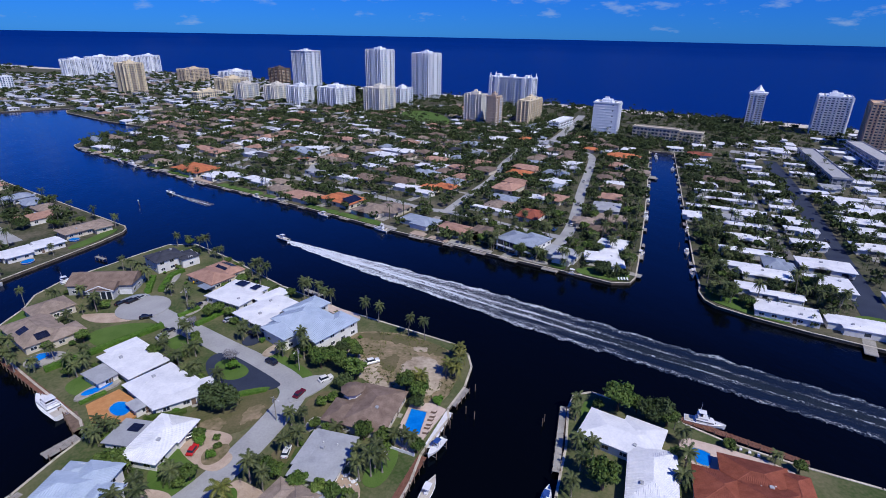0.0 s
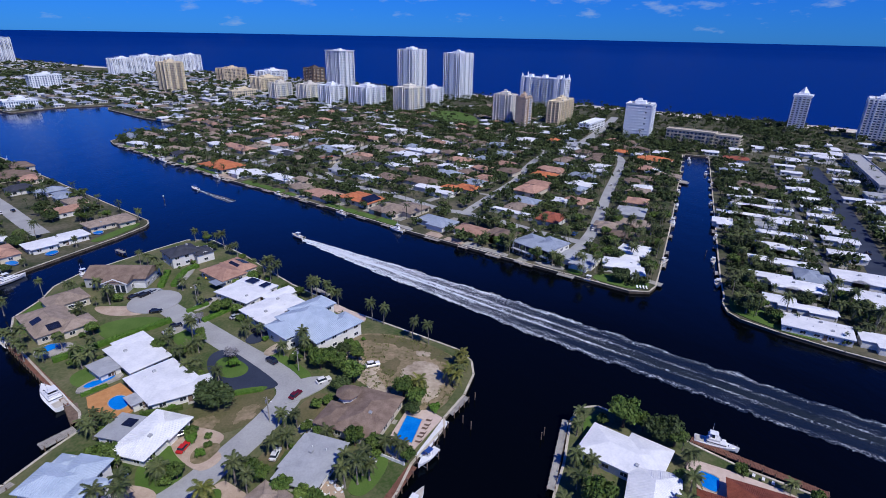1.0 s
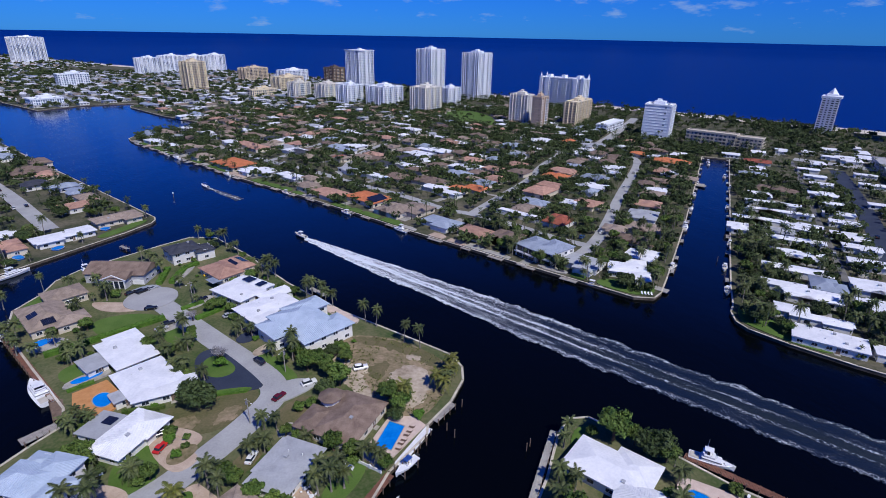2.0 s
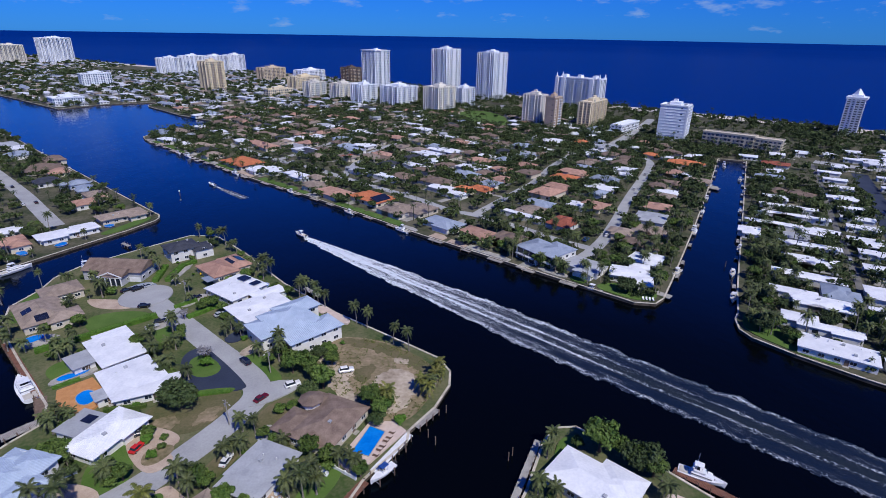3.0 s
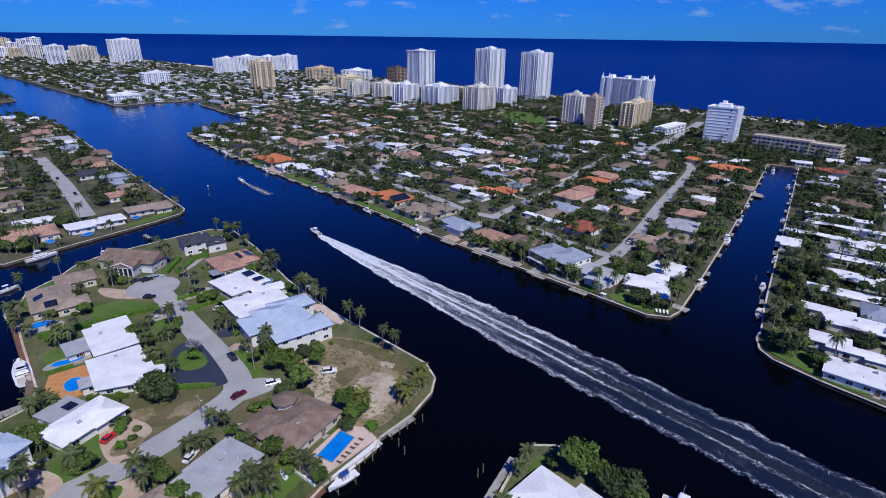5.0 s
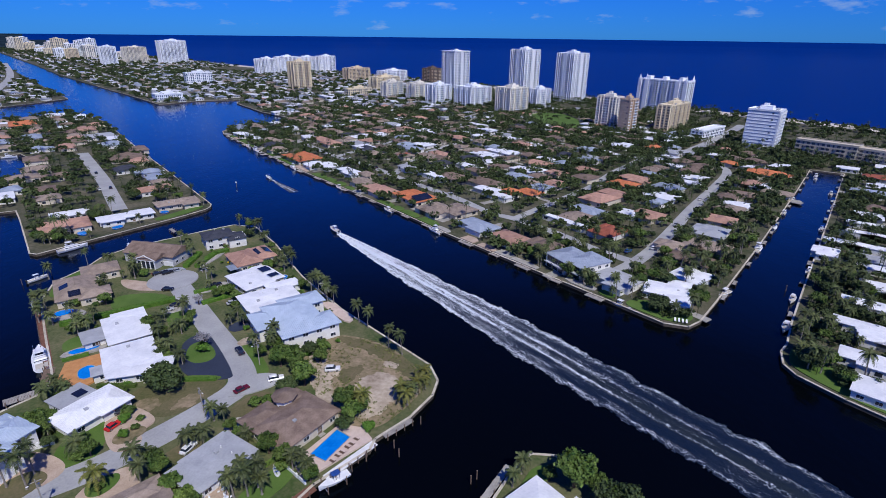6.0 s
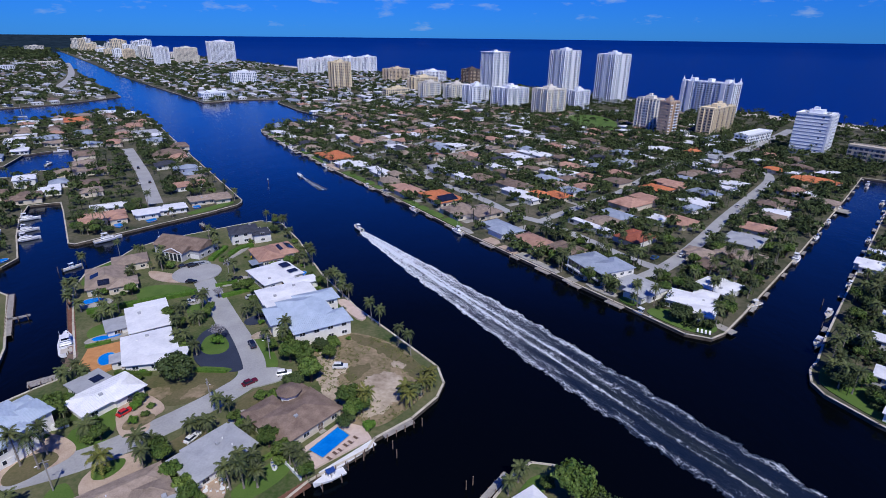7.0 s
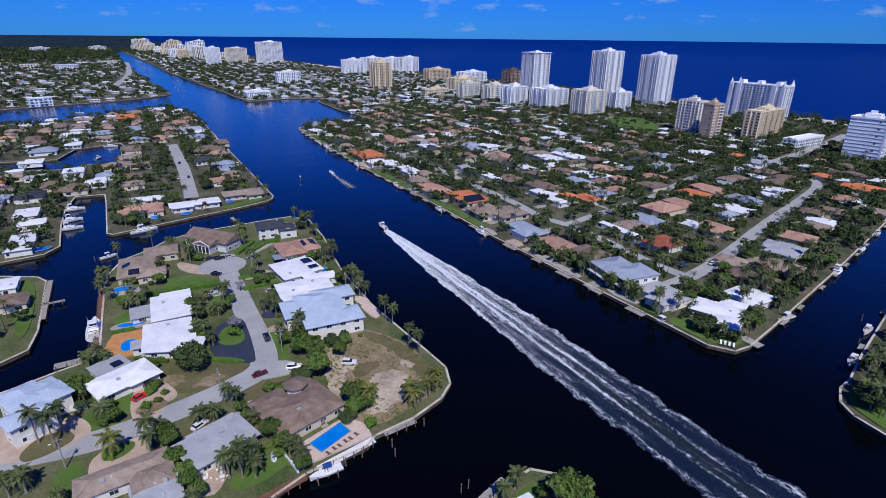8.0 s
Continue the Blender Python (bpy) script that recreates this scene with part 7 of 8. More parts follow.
def hull_mesh(L, B, free):
    bm = bmesh.new()
    rows, n = [], 13
    for k in range(n):
        s = k / (n - 1)
        b = B / 2 * (0.90 + 0.10 * min(1, s / 0.35)) * (1 - max(0, (s - 0.42) / 0.58) ** 2.1)
        zs, zc, zk = free * (0.82 + 0.38 * s * s), 0.22 * free + 0.4 * free * max(0, s - 0.5) ** 1.5, -0.45 + 0.5 * max(0, s - 0.6)
        x = -L / 2 + L * s
        rake = 0.22 * free * s
        b = max(b, 0.03)
        pts = [(x - rake, 0, zk), (x - rake * 0.5, 0.80 * b, zc), (x, b, zs), (x, b * 0.90, zs + 0.07), (x, b * 0.86, zs - 0.06)]
        rows.append([bm.verts.new(p) for p in pts] + [bm.verts.new((p[0], -p[1], p[2])) for p in pts[1:]])
    for a, c in zip(rows, rows[1:]):
        for i, j in ((0, 1), (1, 2), (2, 3), (3, 4)):
            bm.faces.new((a[i], c[i], c[j], a[j]))
        for i, j in ((0, 5), (5, 6), (6, 7), (7, 8)):
            bm.faces.new((a[j], c[j], c[i], a[i]))
    bm.faces.new((rows[0][0], rows[0][1], rows[0][2], rows[0][3], rows[0][7], rows[0][6], rows[0][5]))
    deck = [(tuple(r[4].co), tuple(r[8].co)) for r in rows]
    return bm, deck


def boat(x, y, rot, L, style, label, z=0.0):
    B, free = L * 0.31, 0.55 + L * 0.065
    ob = root("boat", x, y, z, rot, label, "boat", "moored boats")
    bm, deck = hull_mesh(L, B, free)
    part("hull", bm, GELCOAT, ob)
    bm = bmesh.new()
    prev = None
    for p, q in deck:
        row = [bm.verts.new(p), bm.verts.new(q)]
        if prev:
            bm.faces.new((prev[0], row[0], row[1], prev[1]))
        prev = row
    part("deck", bm, DECKTAN if style == "open" else GELCOAT, ob)
    z0 = free * 0.78
    if style == "yacht":
        bm = bmesh.new()
        add_box(bm, -0.02 * L, 0, z0, L * 0.44, B * 0.72, 1.15, 0, 0.22)
        part("cabin", bm, GELCOAT, ob)
        bm = bmesh.new()
        add_box(bm, -0.02 * L, 0, z0 + 0.52, L * 0.445, B * 0.73, 0.36, 0, 0.1)
        part("cabin_window", bm, GLASS, ob)
        bm = bmesh.new()
        add_box(bm, -0.07 * L, 0, z0 + 1.15, L * 0.26, B * 0.6, 0.65, 0, 0.15)
        part("flybridge", bm, GELCOAT, ob)
        box_part("bridge_roof", GELCOAT, ob, -0.1 * L, 0, z0 + 3.1, L * 0.2, B * 0.56, 0.1)
        for sx in (-0.17, -0.03):
            for sy in (-0.24, 0.24):
                box_part("roof_post", CHROME, ob, sx * L, sy * B, z0 + 1.7, 0.06, 0.06, 1.45, 0, 0)
        box_part("windscreen", GLASS, ob, 0.075 * L, 0, z0 + 1.75, 0.1, B * 0.52, 0.4, 0, 0)
        box_part("helm_seat", DARKMETAL, ob, -0.1 * L, 0, z0 + 1.8, 0.6, B * 0.4, 0.45)
        for sy in (-1, 1):
            for k in range(5):
                s = 0.12 + 0.08 * k
                box_part("rail_post", CHROME, ob, s * L, sy * B * 0.40 * (1 - max(0, s - 0.05) * 1.75), free * (0.92 + 0.3 * s), 0.05, 0.05, 0.7, 0, 0)
        bm = bmesh.new()
        add_cyl(bm, -0.14 * L, B * 0.2, z0 + 3.2, 2.6, 0.05, 0.02, 6)
        part("aerial", bm, TRIM, ob)
        box_part("radar_arch", GELCOAT, ob, -0.2 * L, 0, z0 + 2.2, 0.5, B * 0.62, 0.16)
        box_part("cockpit_floor", DECKTAN, ob, -0.38 * L, 0, z0 + 0.1, L * 0.2, B * 0.66, 0.05)
        box_part("foredeck_hatch", GLASS, ob, 0.27 * L, 0, free * 0.93, 0.7, 0.7, 0.08)
    else:
        box_part("console", GELCOAT, ob, -0.03 * L, 0, z0 - 0.1, L * 0.13, B * 0.34, 0.95, 0, 0.1)
        box_part("windshield", GLASS, ob, 0.035 * L, 0, z0 + 0.8, 0.08, B * 0.34, 0.4, 0, 0)
        box_part("leaning_seat", TRIM, ob, -0.15 * L, 0, z0 - 0.1, L * 0.07, B * 0.32, 0.65, 0, 0.06)
        box_part("canopy", CANVAS if style == "canvas" else GELCOAT, ob, -0.06 * L, 0, z0 + 1.85, L * 0.26, B * 0.62, 0.09, 0, 0.03)
        for sx in (-0.15, 0.03):
            for sy in (-0.26, 0.26):
                box_part("canopy_post", CHROME, ob, sx * L, sy * B, z0 - 0.1, 0.06, 0.06, 1.95, 0, 0)
        for sy in (-0.13, 0.13):
            bm = bmesh.new()
            add_box(bm, -L / 2 - 0.25, sy * B, free * 0.75, 0.6, 0.42, 0.7, 0, 0.1)
            add_box(bm, -L / 2 - 0.22, sy * B, -0.4, 0.22, 0.16, 1.2 + free * 0.4, 0, 0.03)
            part("outboard_motor", bm, DARKMETAL, ob)
    return ob


def boat_lift(x, y, rot, L):
    ob = root("boat_lift", x, y, 0, rot, "timber and steel boat lift frame over the water", "boat lift", "boat lifts")
    for sx in (-0.3, 0.3):
        box_part("cross_beam", CHROME, ob, sx * L, 0, 0.5, 0.16, L * 0.42, 0.18)
        for sy in (-1, 1):
            bm = bmesh.new()
            add_cyl(bm, sx * L, sy * L * 0.21, -2, 4.4, 0.15, 0.14, 8)
            part("lift_pile", bm, WOOD, ob)


def boats():
    boat(-72.5, 151, 128, 16, "yacht", "white motor yacht moored at a timber dock")
    boat(30.5, 101.0, 219, 8, "canvas", "white open boat with blue canvas on a lift", 0.75)
    boat_lift(30.5, 101.0, 219, 8)
    boat(24.5, 88.5, 50, 9.5, "open", "white fishing boat tied to a red-brown dock")
    boat(107.6, 87.8, -40, 11, "yacht", "white motor yacht beside a waterfront terrace", 0.5)
    boat(51, 78, 50, 8, "canvas", "white open boat beside a garden dock")
    boat(-92, 242.5, 35, 11, "yacht", "white cabin cruiser behind a canal house")
    boat(-100, 187, 128, 7, "open", "small white boat on a canal lift", 0.6)
    boat(-122, 244, 52, 13, "yacht", "white yacht below a pink-roofed house")
    for x, y, rot, L, st in ((214, 251, 50, 12, "yacht"), (172, 201, 215, 9, "open"), (241, 283, 50, 9, "canvas"), (262, 309, 50, 9, "open"), (284, 336, 50, 8, "open"), (197, 196, 230, 8, "open"), (181, 174, 230, 9, "open"), (222, 224, 50, 8, "open"), (266, 281, 50, 8, "canvas"),
                             (301, 322, 50, 9, "open"), (320, 352, 50, 9, "open"), (336, 392, 50, 8, "open"), (52, 273, 129, 10, "yacht"), (24, 308, 129, 9, "open"), (-14, 357, 129, 9, "open"), (-60, 413, 129, 10, "yacht"), (-110, 478, 129, 11, "yacht"), (-122, 494, 129, 10, "open"),
                             (-186, 269, 40, 12, "yacht"), (-172, 252, 45, 11, "yacht"), (-162, 240, 40, 12, "yacht"), (-183, 436, -52, 10, "open"), (-150, 392, -52, 9, "open"), (-225, 488, -52, 9, "yacht"), (126, 190, -51, 9, "open"), (-115, 210, 60, 8, "open"), (-300, 440, 30, 11, "yacht"), (-275, 395, 100, 9, "open"), (343, 402, 50, 9, "open")):
        boat(x, y, rot, L, st, {"yacht": "white cabin cruiser moored along a seawall", "open": "white open motorboat at a private dock", "canvas": "white motorboat with a blue canvas top"}[st])
    boat(-1.4, 272.8, 129, 9.5, "open", "white speedboat throwing a long foaming wake", 0.3)
    boat(-70, 383, 128, 9, "canvas", "white motorboat cruising with a thin wake", 0.15)
    s = root("sailing_boat", -495, 626, 0, 20, "white sailing boat with a bare mast at anchor", "boat")
    bm, deck = hull_mesh(11, 3.2, 1.1)
    part("hull", bm, GELCOAT, s)
    bm = bmesh.new()
    add_cyl(bm, 0.5, 0, 0.5, 14, 0.14, 0.08, 7)
    part("mast", bm, TRIM, s)
    skiff = root("rowing_skiff", 16.3, 103.6, Z + 0.45, 120, "small white upturned skiff lying on a lawn", "boat")
    bm, deck = hull_mesh(3.6, 1.4, 0.5)
    part("hull", bm, GELCOAT, skiff)
    for k in (-0.6, 0.5):
        box_part("thwart", CANVAS, skiff, k, 0, 0.3, 0.3, 1.0, 0.05)


def wake(name, x, y, rot, length, width, label, cell=0.6, thin=0.0, spread=140):
    """Foam left on the water: a low ridged sheet with a scalloped rim, thick along both edges and along two lines in the middle."""
    v, f, cover, stirred, at = [], [], [], [], {}
    nx, ny = int(length / cell), int(width * 1.5 / cell)

    def value(i, j):
        s, o = i * cell, (j - ny / 2) * cell
        half = width / 2 * min(1.0, 0.13 + 0.87 * (s / spread) ** 0.7)
        side = 3.0 if o > 0 else 7.0
        scallop = abs(noise.noise((s * 0.075, side, 0))) + 0.5 * abs(noise.noise((s * 0.22, side + 9, 0)))
        rag = half * (0.90 + 0.34 * scallop + 0.07 * noise.noise((s * 0.9, side + 4, 0)))
        u = o / rag
        old = min(1.0, max(0.0, (s - 30) / 150))
        rim = math.exp(-((abs(u) - 0.88) / 0.12) ** 2)
        line = math.exp(-((abs(u + 0.03) - (0.10 + 0.14 * old)) / 0.07) ** 2)
        core = math.exp(-(u / 0.16) ** 2)
        fresh = math.exp(-s / 55)
        streak = noise.noise((s * 0.06, o * 0.8, 2.0)) + 0.6 * noise.noise((s * 0.3 - abs(o) * 0.5, o * 0.6, 6.0))
        c = -0.03 + 0.30 * rim + 0.58 * line * (1 - 0.4 * old) + 0.12 * core * (1 - old) + 0.60 * fresh + 0.26 * streak + 0.20 * (1 - old) - 0.16 * min(1.0, max(0.0, (s - 100) / 110)) - thin
        return u, c, 0.06 + 0.30 * (rim + 0.8 * line) * (0.6 + 0.5 * streak) * (0.5 + 0.5 * fresh), old * math.exp(-((u - 0.02) / 0.22) ** 2)

    for i in range(nx):
        for j in range(ny):
            if abs(value(i + 0.5, j + 0.5)[0]) > 1:
                continue
            k = []
            for a, b in ((i, j), (i + 1, j), (i + 1, j + 1), (i, j + 1)):
                if (a, b) not in at:
                    u, c, z, ol = value(a, b)
                    at[a, b] = len(v)
                    v.append((-a * cell, (b - ny / 2) * cell, max(0.04, z) if abs(u) < 0.97 else 0.02))
                    cover.append(c)
                    stirred.append(ol)
                k.append(at[a, b])
            f.append(k[::-1])
    me = mesh_of(name, v, f, FOAM)
    me.attributes.new("cover", "FLOAT", "POINT").data.foreach_set("value", cover)
    me.attributes.new("stirred", "FLOAT", "POINT").data.foreach_set("value", stirred)
    ob = put(name, me)
    ob.matrix_basis = pose(x, y, 0, 0, 0, rot)
    tagged(ob, label, "wake", "", "stuff")


# ---- cars ----
PAINT = {c: shade(c + "_car_paint", tuple(0.85 * k for k in rgb), rgb, 1.0, 0.25, spec=0.6) for c, rgb in
         {"white": (0.75, 0.75, 0.76), "navy": (0.012, 0.016, 0.035), "burgundy": (0.12, 0.012, 0.02), "red": (0.55, 0.025, 0.02), "black": (0.012, 0.012, 0.014), "silver": (0.42, 0.43, 0.45), "yellow": (0.75, 0.48, 0.02), "blue": (0.03, 0.09, 0.25)}.items()}
TYRE = shade("tyre_rubber", (0.012, 0.012, 0.012), (0.022, 0.022, 0.022), 3.0, 0.9)
LAMPRED = shade("tail_lamp", (0.25, 0.01, 0.01), (0.35, 0.02, 0.02), 3.0, 0.3)
CARS = {}


def car(colour, x, y, rot, tall=False, label=""):
    key = (colour, tall)
    if key in CARS:
        return copy_thing(CARS[key], pose(x, y, Z + 0.25, 0, 0, rot))
    ob = root("car", x, y, Z + 0.25, rot, label or colour + " car parked beside a house", "car", "parked cars")
    CARS[key] = ob
    L, W, H = (4.7, 1.9, 0.95) if tall else (4.6, 1.82, 0.72)
    bm = bmesh.new()
    add_box(bm, 0, 0, 0.28, L, W, H - 0.1, 0, 0.16)
    add_box(bm, 0, 0, 0.22, L * 0.94, W * 0.94, 0.3, 0, 0.05)
    part("body", bm, PAINT[colour], ob)
    z = 0.28 + H - 0.16
    back, front = (-2.1, 1.0) if tall else (-1.7, 0.85)
    cab = 0.72 if tall else 0.56
    p = [(back, -0.82, z), (front, -0.82, z), (front, 0.82, z), (back, 0.82, z), (back + 0.35, -0.66, z + cab), (front - 0.7, -0.66, z + cab), (front - 0.7, 0.66, z + cab), (back + 0.35, 0.66, z + cab)]
    put("side_window", mesh_of("side_window", p, [(0, 1, 5, 4), (1, 2, 6, 5), (2, 3, 7, 6), (3, 0, 4, 7)], GLASS), ob)
    bm = bmesh.new()
    add_box(bm, (back + front - 0.35) / 2, 0, z + cab - 0.03, front - back - 0.95, 1.40, 0.09, 0, 0.04)
    part("car_roof", bm, PAINT[colour], ob)
    for sx in (-1.42, 1.42):
        for sy in (-1, 1):
            bm = bmesh.new()
            add_cyl(bm, 0, 0, -0.11, 0.22, 0.34, 0.34, 14, pose(sx, sy * W * 0.46, 0.34, 90))
            tyre = part("wheel", bm, TYRE, ob)
            bm = bmesh.new()
            add_cyl(bm, 0, 0, -0.12, 0.24, 0.2, 0.2, 10, pose(sx, sy * W * 0.46, 0.34, 90))
            part("rim", bm, CHROME, tyre)
    for sy in (-0.62, 0.62):
        box_part("headlight", TRIM, ob, L / 2 - 0.06, sy, 0.68, 0.14, 0.36, 0.16)
        box_part("tail_light", LAMPRED, ob, -L / 2 + 0.05, sy, 0.72, 0.12, 0.34, 0.16)
    return ob


def cars():
    z = LAYER[0] * 0
    for c, x, y, rot, tall, label in (("navy", -10, 154, 128, True, "dark navy car parked at the kerb"), ("burgundy", -2.5, 134.2, 48, False, "burgundy saloon parked on the bend"), ("white", 6, 139.3, 22, True, "white estate car on a street stub"),
                                      ("black", -54.5, 198.5, 5, False, "black saloon on the turning circle"), ("red", -30.6, 118.6, 66, False, "bright red sports car on a paved drive"), ("navy", -31.5, 124.3, 20, True, "dark navy car on a paved drive"),
                                      ("white", -7.5, 110.5, 70, False, "white saloon under palms by a house"), ("white", 22, 144.4, 8, True, "white off-road car on the vacant lot"), ("yellow", -38.5, 226.5, 10, False, "bright yellow sports car outside a house"),
                                      ("black", -37, 203, 40, False, "black car on a pale drive"), ("black", -16, 174.5, 130, False, "black car on a dark drive"), ("silver", -24.5, 187.5, 35, False, "silver car under trees"),
                                      ("black", -62, 214, 45, True, "black car on a blue-grey forecourt"), ("silver", -59, 217, 45, False, "silver car on a blue-grey forecourt"), ("black", -66, 213.5, 40, False, "black car on a blue-grey forecourt"),
                                      ("silver", -46.5, 181.5, 30, False, "silver car beside a hedge"), ("black", -45, 185, 30, False, "black car beside a hedge"), ("blue", 146, 243, 40, True, "blue van parked on the street")):
        car(c, x, y, rot, tall, label)
    for x, y, rot in ((160, 248, 52), (186, 283, 52), (222, 333, 52), (252, 371, 52), (105, 284, 130), (62, 340, 128), (118, 314, 48), (171, 378, 55), (-163, 347, 127), (-168, 343, 127), (-196, 386, 127), (226, 158, 50), (262, 199, 50), (246, 147, 50), (283, 186, 50), (309, 216, 50), (348, 260, 50), (5, 412, 125), (-20, 440, 125)):
        car(random.choice(("white", "silver", "black", "navy")), x, y, rot, random.random() < 0.5)


# ---- small things ----
def utility_pole(x, y, h, arm):
    ob = root("utility_pole", x, y, Z, arm, "grey timber utility pole with lamp arm", "pole", "utility poles")
    bm = bmesh.new()
    add_cyl(bm, 0, 0, -0.3, h + 0.3, 0.17, 0.12, 9)
    part("post", bm, GREYWOOD, ob)
    box_part("cross_arm", GREYWOOD, ob, 0, 0, h - 0.7, 2.2, 0.12, 0.14)
    bm = bmesh.new()
    add_cyl(bm, 0.42, 0, h - 2.2, 0.9, 0.26, 0.26, 10)
    part("transformer", bm, CHROME, ob)
    box_part("lamp_head", TRIM, ob, -1.5, 0, h - 1.2, 0.6, 0.22, 0.14)


def lounger(x, y, rot, material, label):
    key = ("lounger", material.name)
    z = Z + 0.05 + 0.006 * 60
    if key in CARS:
        return copy_thing(CARS[key], pose(x, y, z, 0, 0, rot))
    ob = CARS[key] = root("sun_lounger", x, y, z, rot, label, "sun lounger", "pool loungers")
    box_part("seat", material, ob, 0.3, 0, 0.32, 1.3, 0.66, 0.08)
    bm = bmesh.new()
    bmesh.ops.create_cube(bm, size=1, matrix=pose(-0.62, 0, 0.62, 0, 50) @ Matrix.Diagonal((0.8, 0.66, 0.08, 1)))
    part("backrest", bm, material, ob)
    for sx in (-0.25, 0.85):
        for sy in (-0.28, 0.28):
            box_part("leg", DARKMETAL, ob, sx, sy, 0, 0.06, 0.06, 0.33, 0, 0)


def garden_wall(ax, ay, bx, by, h, label, material=TRIM):
    L = math.hypot(bx - ax, by - ay)
    ob = root("garden_wall", ax, ay, Z, math.degrees(math.atan2(by - ay, bx - ax)), label, "wall")
    box_part("wall_panel", material, ob, L / 2, 0, -0.2, L, 0.25, h + 0.2)
    n = max(1, int(L / 3))
    for k in range(n + 1):
        box_part("pier", material, ob, k * L / n, 0, -0.2, 0.45, 0.45, h + 0.45)


def small_things():
    for x, y, h, arm in ((-30.4, 92.3, 9.0, 40), (-9.5, 124.5, 8.5, 140), (-40.5, 203.5, 8.5, 40), (-1.5, 147.5, 8.5, 40), (-57, 84, 8.5, 40)):
        utility_pole(x, y, h, arm)
    brown = shade("brown_sling", (0.10, 0.06, 0.045), (0.17, 0.11, 0.08), 2.0, 0.9)
    for k in range(6):
        lounger(29.2 + k * 0.95, 106.4 + k * 1.45 + (k % 2) * 0.3, 148, brown, "brown sling sun lounger on a pool terrace")
    for k in range(4):
        lounger(141.5 + k * 1.2, 176.6 - k * 0.5, 250, TRIM, "white lounge chair facing the waterway")
    for k in range(3):
        lounger(108 + k * 1.4, 75.5 - k * 1.6, 40, TRIM, "white lounge chair on a terrace")
    garden_wall(-47.5, 109.5, -42.3, 112.5, 1.6, "white rendered garden wall with piers")
    garden_wall(-5.2, 91.5, -2.5, 95.5, 1.4, "white garden gate wall between houses")
    garden_wall(16.5, 106.5, 24, 100, 0.9, "white rail fence running down to the dock")
    for x, y, rot in ((6, 98, 10), (4, 94.5, 60), (7.5, 95.5, 120)):
        ob = root("patio_table", x, y, Z, rot, "round pale patio table on a paved yard", "table", "patio tables")
        bm = bmesh.new()
        add_cyl(bm, 0, 0, 0.68, 0.06, 0.6, 0.6, 14)
        part("tabletop", bm, TRIM, ob)
        bm = bmesh.new()
        add_cyl(bm, 0, 0, 0, 0.7, 0.06, 0.06, 8)
        part("stem", bm, CHROME, ob)
        for k in range(4):
            a = k * math.pi / 2
            ch = root("patio_chair", x + 1.1 * math.cos(a + rot), y + 1.1 * math.sin(a + rot), Z, math.degrees(a + rot) + 180, "pale patio chair at a round table", "chair", "patio chairs")
            box_part("seat", TRIM, ch, 0, 0, 0.4, 0.5, 0.5, 0.06)
            box_part("backrest", TRIM, ch, -0.24, 0, 0.46, 0.06, 0.5, 0.5)
            for sx in (-0.2, 0.2):
                for sy in (-0.2, 0.2):
                    box_part("leg", TRIM, ch, sx, sy, 0, 0.05, 0.05, 0.4, 0, 0)
    mk = root("channel_marker", -84.6, 359.5, 0, 0, "white channel marker post standing in the waterway", "marker")
    bm = bmesh.new()
    add_cyl(bm, 0, 0, -2, 5.2, 0.22, 0.18, 9)
    part("post", bm, WOOD, mk)
    box_part("board", TRIM, mk, 0, -0.3, 2.6, 0.9, 0.08, 0.9)


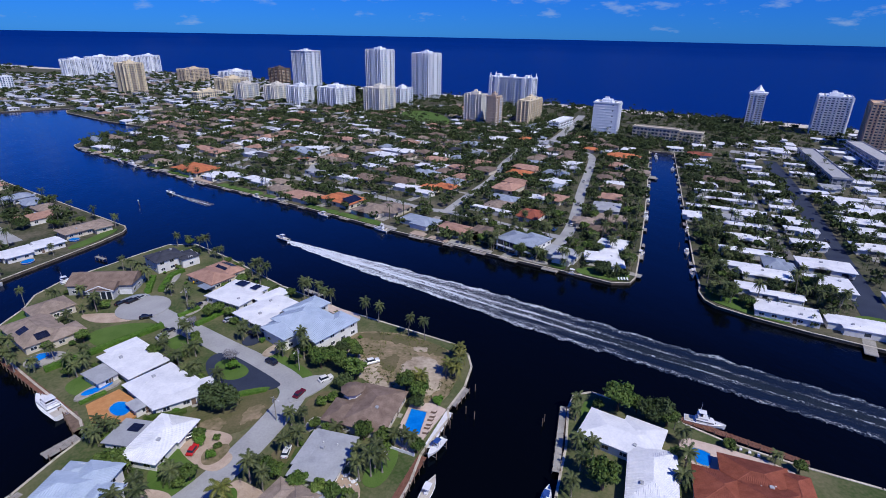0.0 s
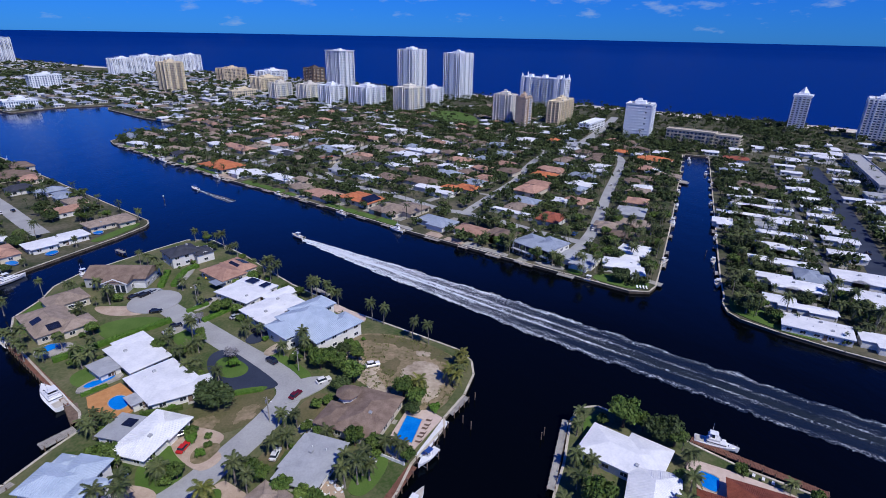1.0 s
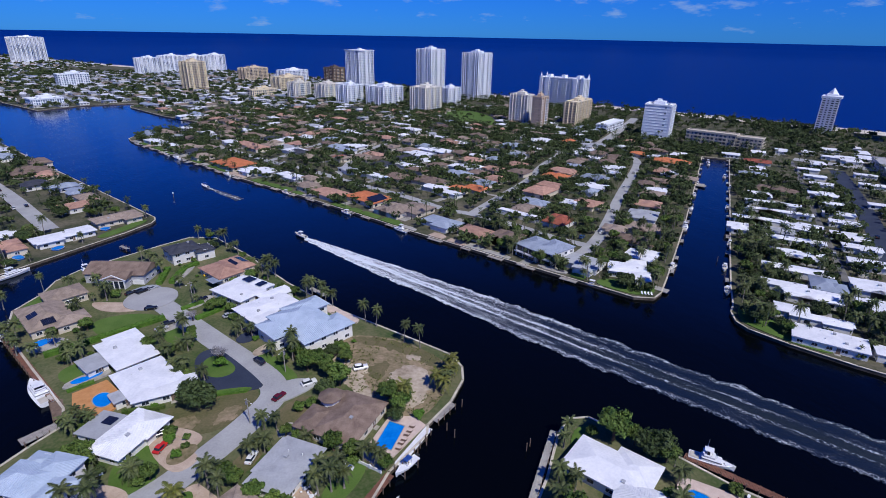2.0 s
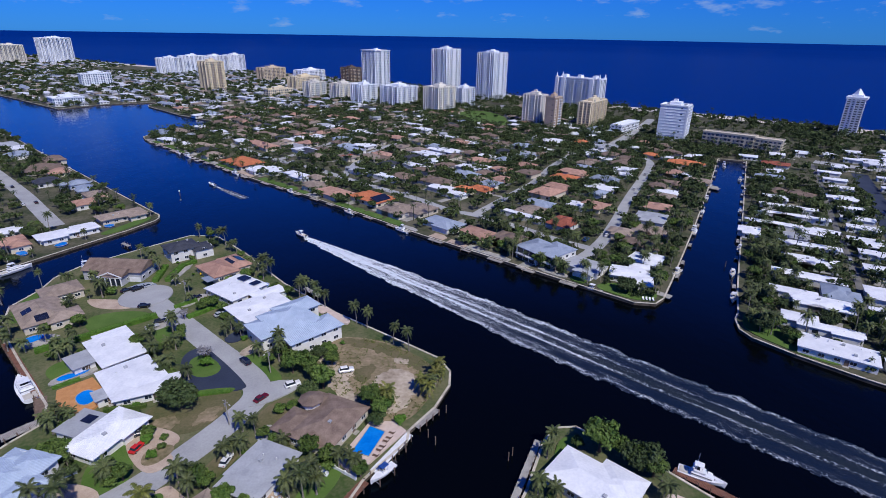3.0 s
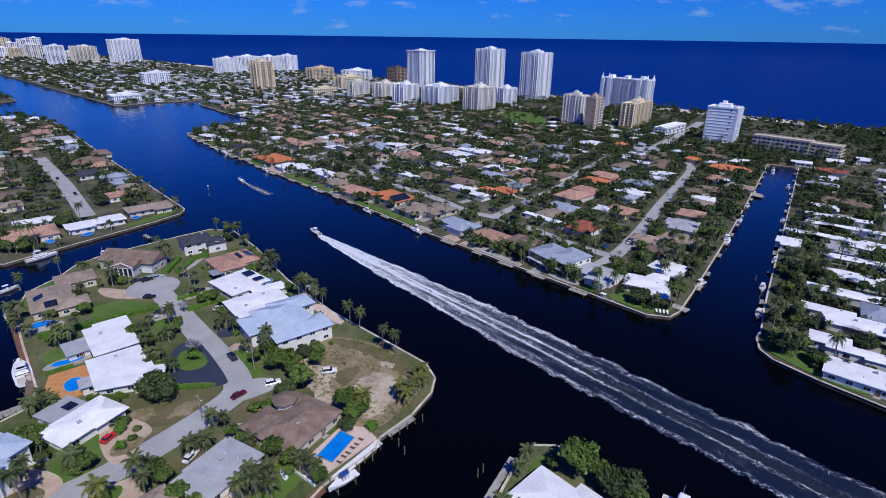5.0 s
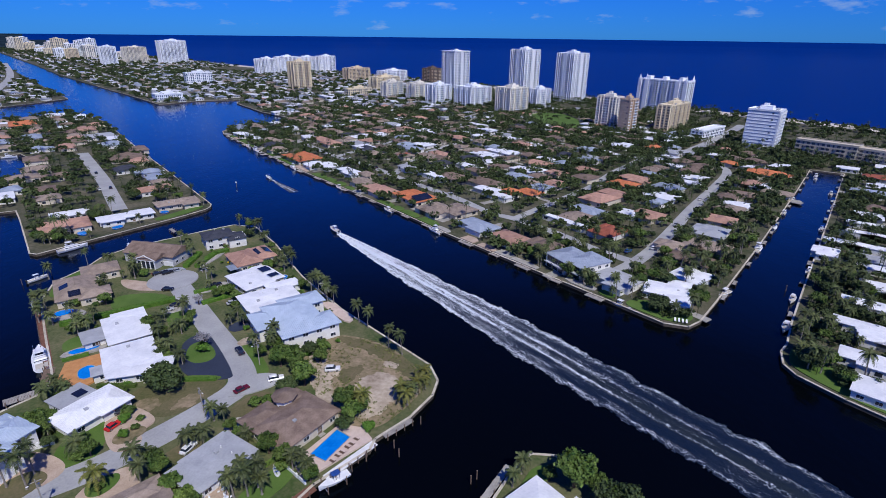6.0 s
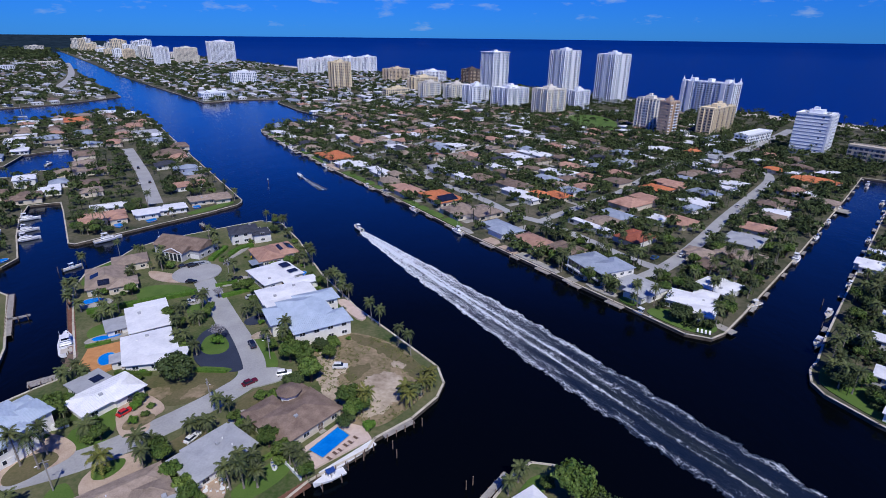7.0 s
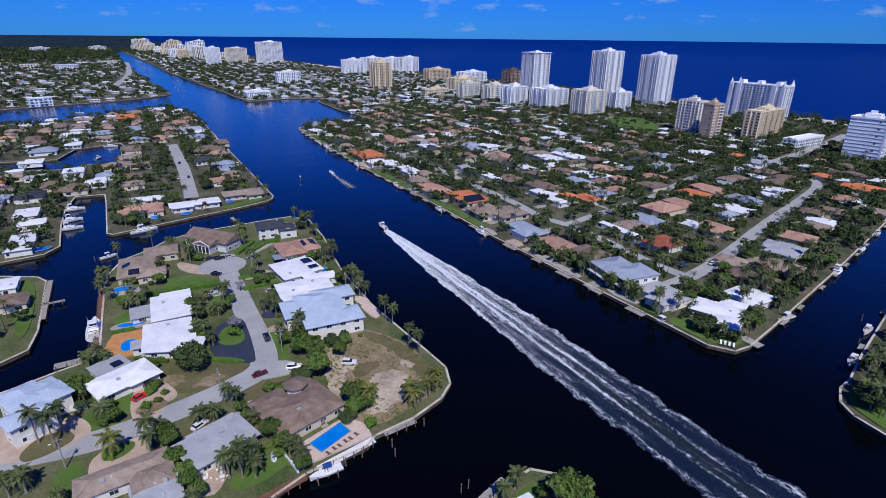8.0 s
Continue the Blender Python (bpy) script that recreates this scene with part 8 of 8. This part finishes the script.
def clouds():
    m = bpy.data.materials.new("small_clouds")
    m.use_nodes = True
    n, l = m.node_tree.nodes, m.node_tree.links
    n.remove(n["Principled BSDF"])
    geo, mp, no, sep = n.new("ShaderNodeNewGeometry"), n.new("ShaderNodeMapping"), n.new("ShaderNodeTexNoise"), n.new("ShaderNodeSeparateXYZ")
    mp.inputs["Scale"].default_value = (0.0034, 0.0034, 0.011)
    no.inputs["Scale"].default_value, no.inputs["Detail"].default_value, no.inputs["Roughness"].default_value = 1.0, 8, 0.6
    l.new(geo.outputs["Position"], mp.inputs["Vector"])
    l.new(mp.outputs[0], no.inputs["Vector"])
    l.new(geo.outputs["Position"], sep.inputs[0])
    hi = n.new("ShaderNodeMapRange")
    hi.inputs["From Min"].default_value, hi.inputs["From Max"].default_value = 150, 420
    hi.inputs["To Min"].default_value, hi.inputs["To Max"].default_value = -0.10, 0.035
    l.new(sep.outputs["Z"], hi.inputs["Value"])
    add = n.new("ShaderNodeMath")
    l.new(no.outputs["Fac"], add.inputs[0])
    l.new(hi.outputs[0], add.inputs[1])
    cut = n.new("ShaderNodeMapRange")
    cut.inputs["From Min"].default_value, cut.inputs["From Max"].default_value, cut.inputs["To Max"].default_value = 0.53, 0.80, 0.75
    l.new(add.outputs[0], cut.inputs["Value"])
    em, tr, mix = n.new("ShaderNodeEmission"), n.new("ShaderNodeBsdfTransparent"), n.new("ShaderNodeMixShader")
    em.inputs["Color"].default_value, em.inputs["Strength"].default_value = (0.62, 0.78, 1.0, 1), 0.85
    l.new(cut.outputs[0], mix.inputs[0])
    l.new(tr.outputs[0], mix.inputs[1])
    l.new(em.outputs[0], mix.inputs[2])
    l.new(mix.outputs[0], n["Material Output"].inputs["Surface"])
    v, f = [], []
    for a in np.linspace(0, 2 * math.pi, 73)[:-1]:
        v += [(4800 * math.cos(a), 4800 * math.sin(a), 130), (4800 * math.cos(a), 4800 * math.sin(a), 900)]
    for i in range(72):
        j = (i + 1) % 72
        f.append((2 * i, 2 * j, 2 * j + 1, 2 * i + 1))
    tagged(put("backdrop", mesh_of("backdrop", v, f, m)), "thin band of small white clouds over the horizon", "sky", "", "structure")


boats()
wake("boat_wake", 1.2, 269.6, 128.8, 330, 20.0, "long white foaming wake on dark water")
wake("thin_wake", -66.5, 378.5, 128.3, 40, 8, "thin fading wake behind a motorboat", 0.4, 0.55, 60)
cars()
small_things()
clouds()
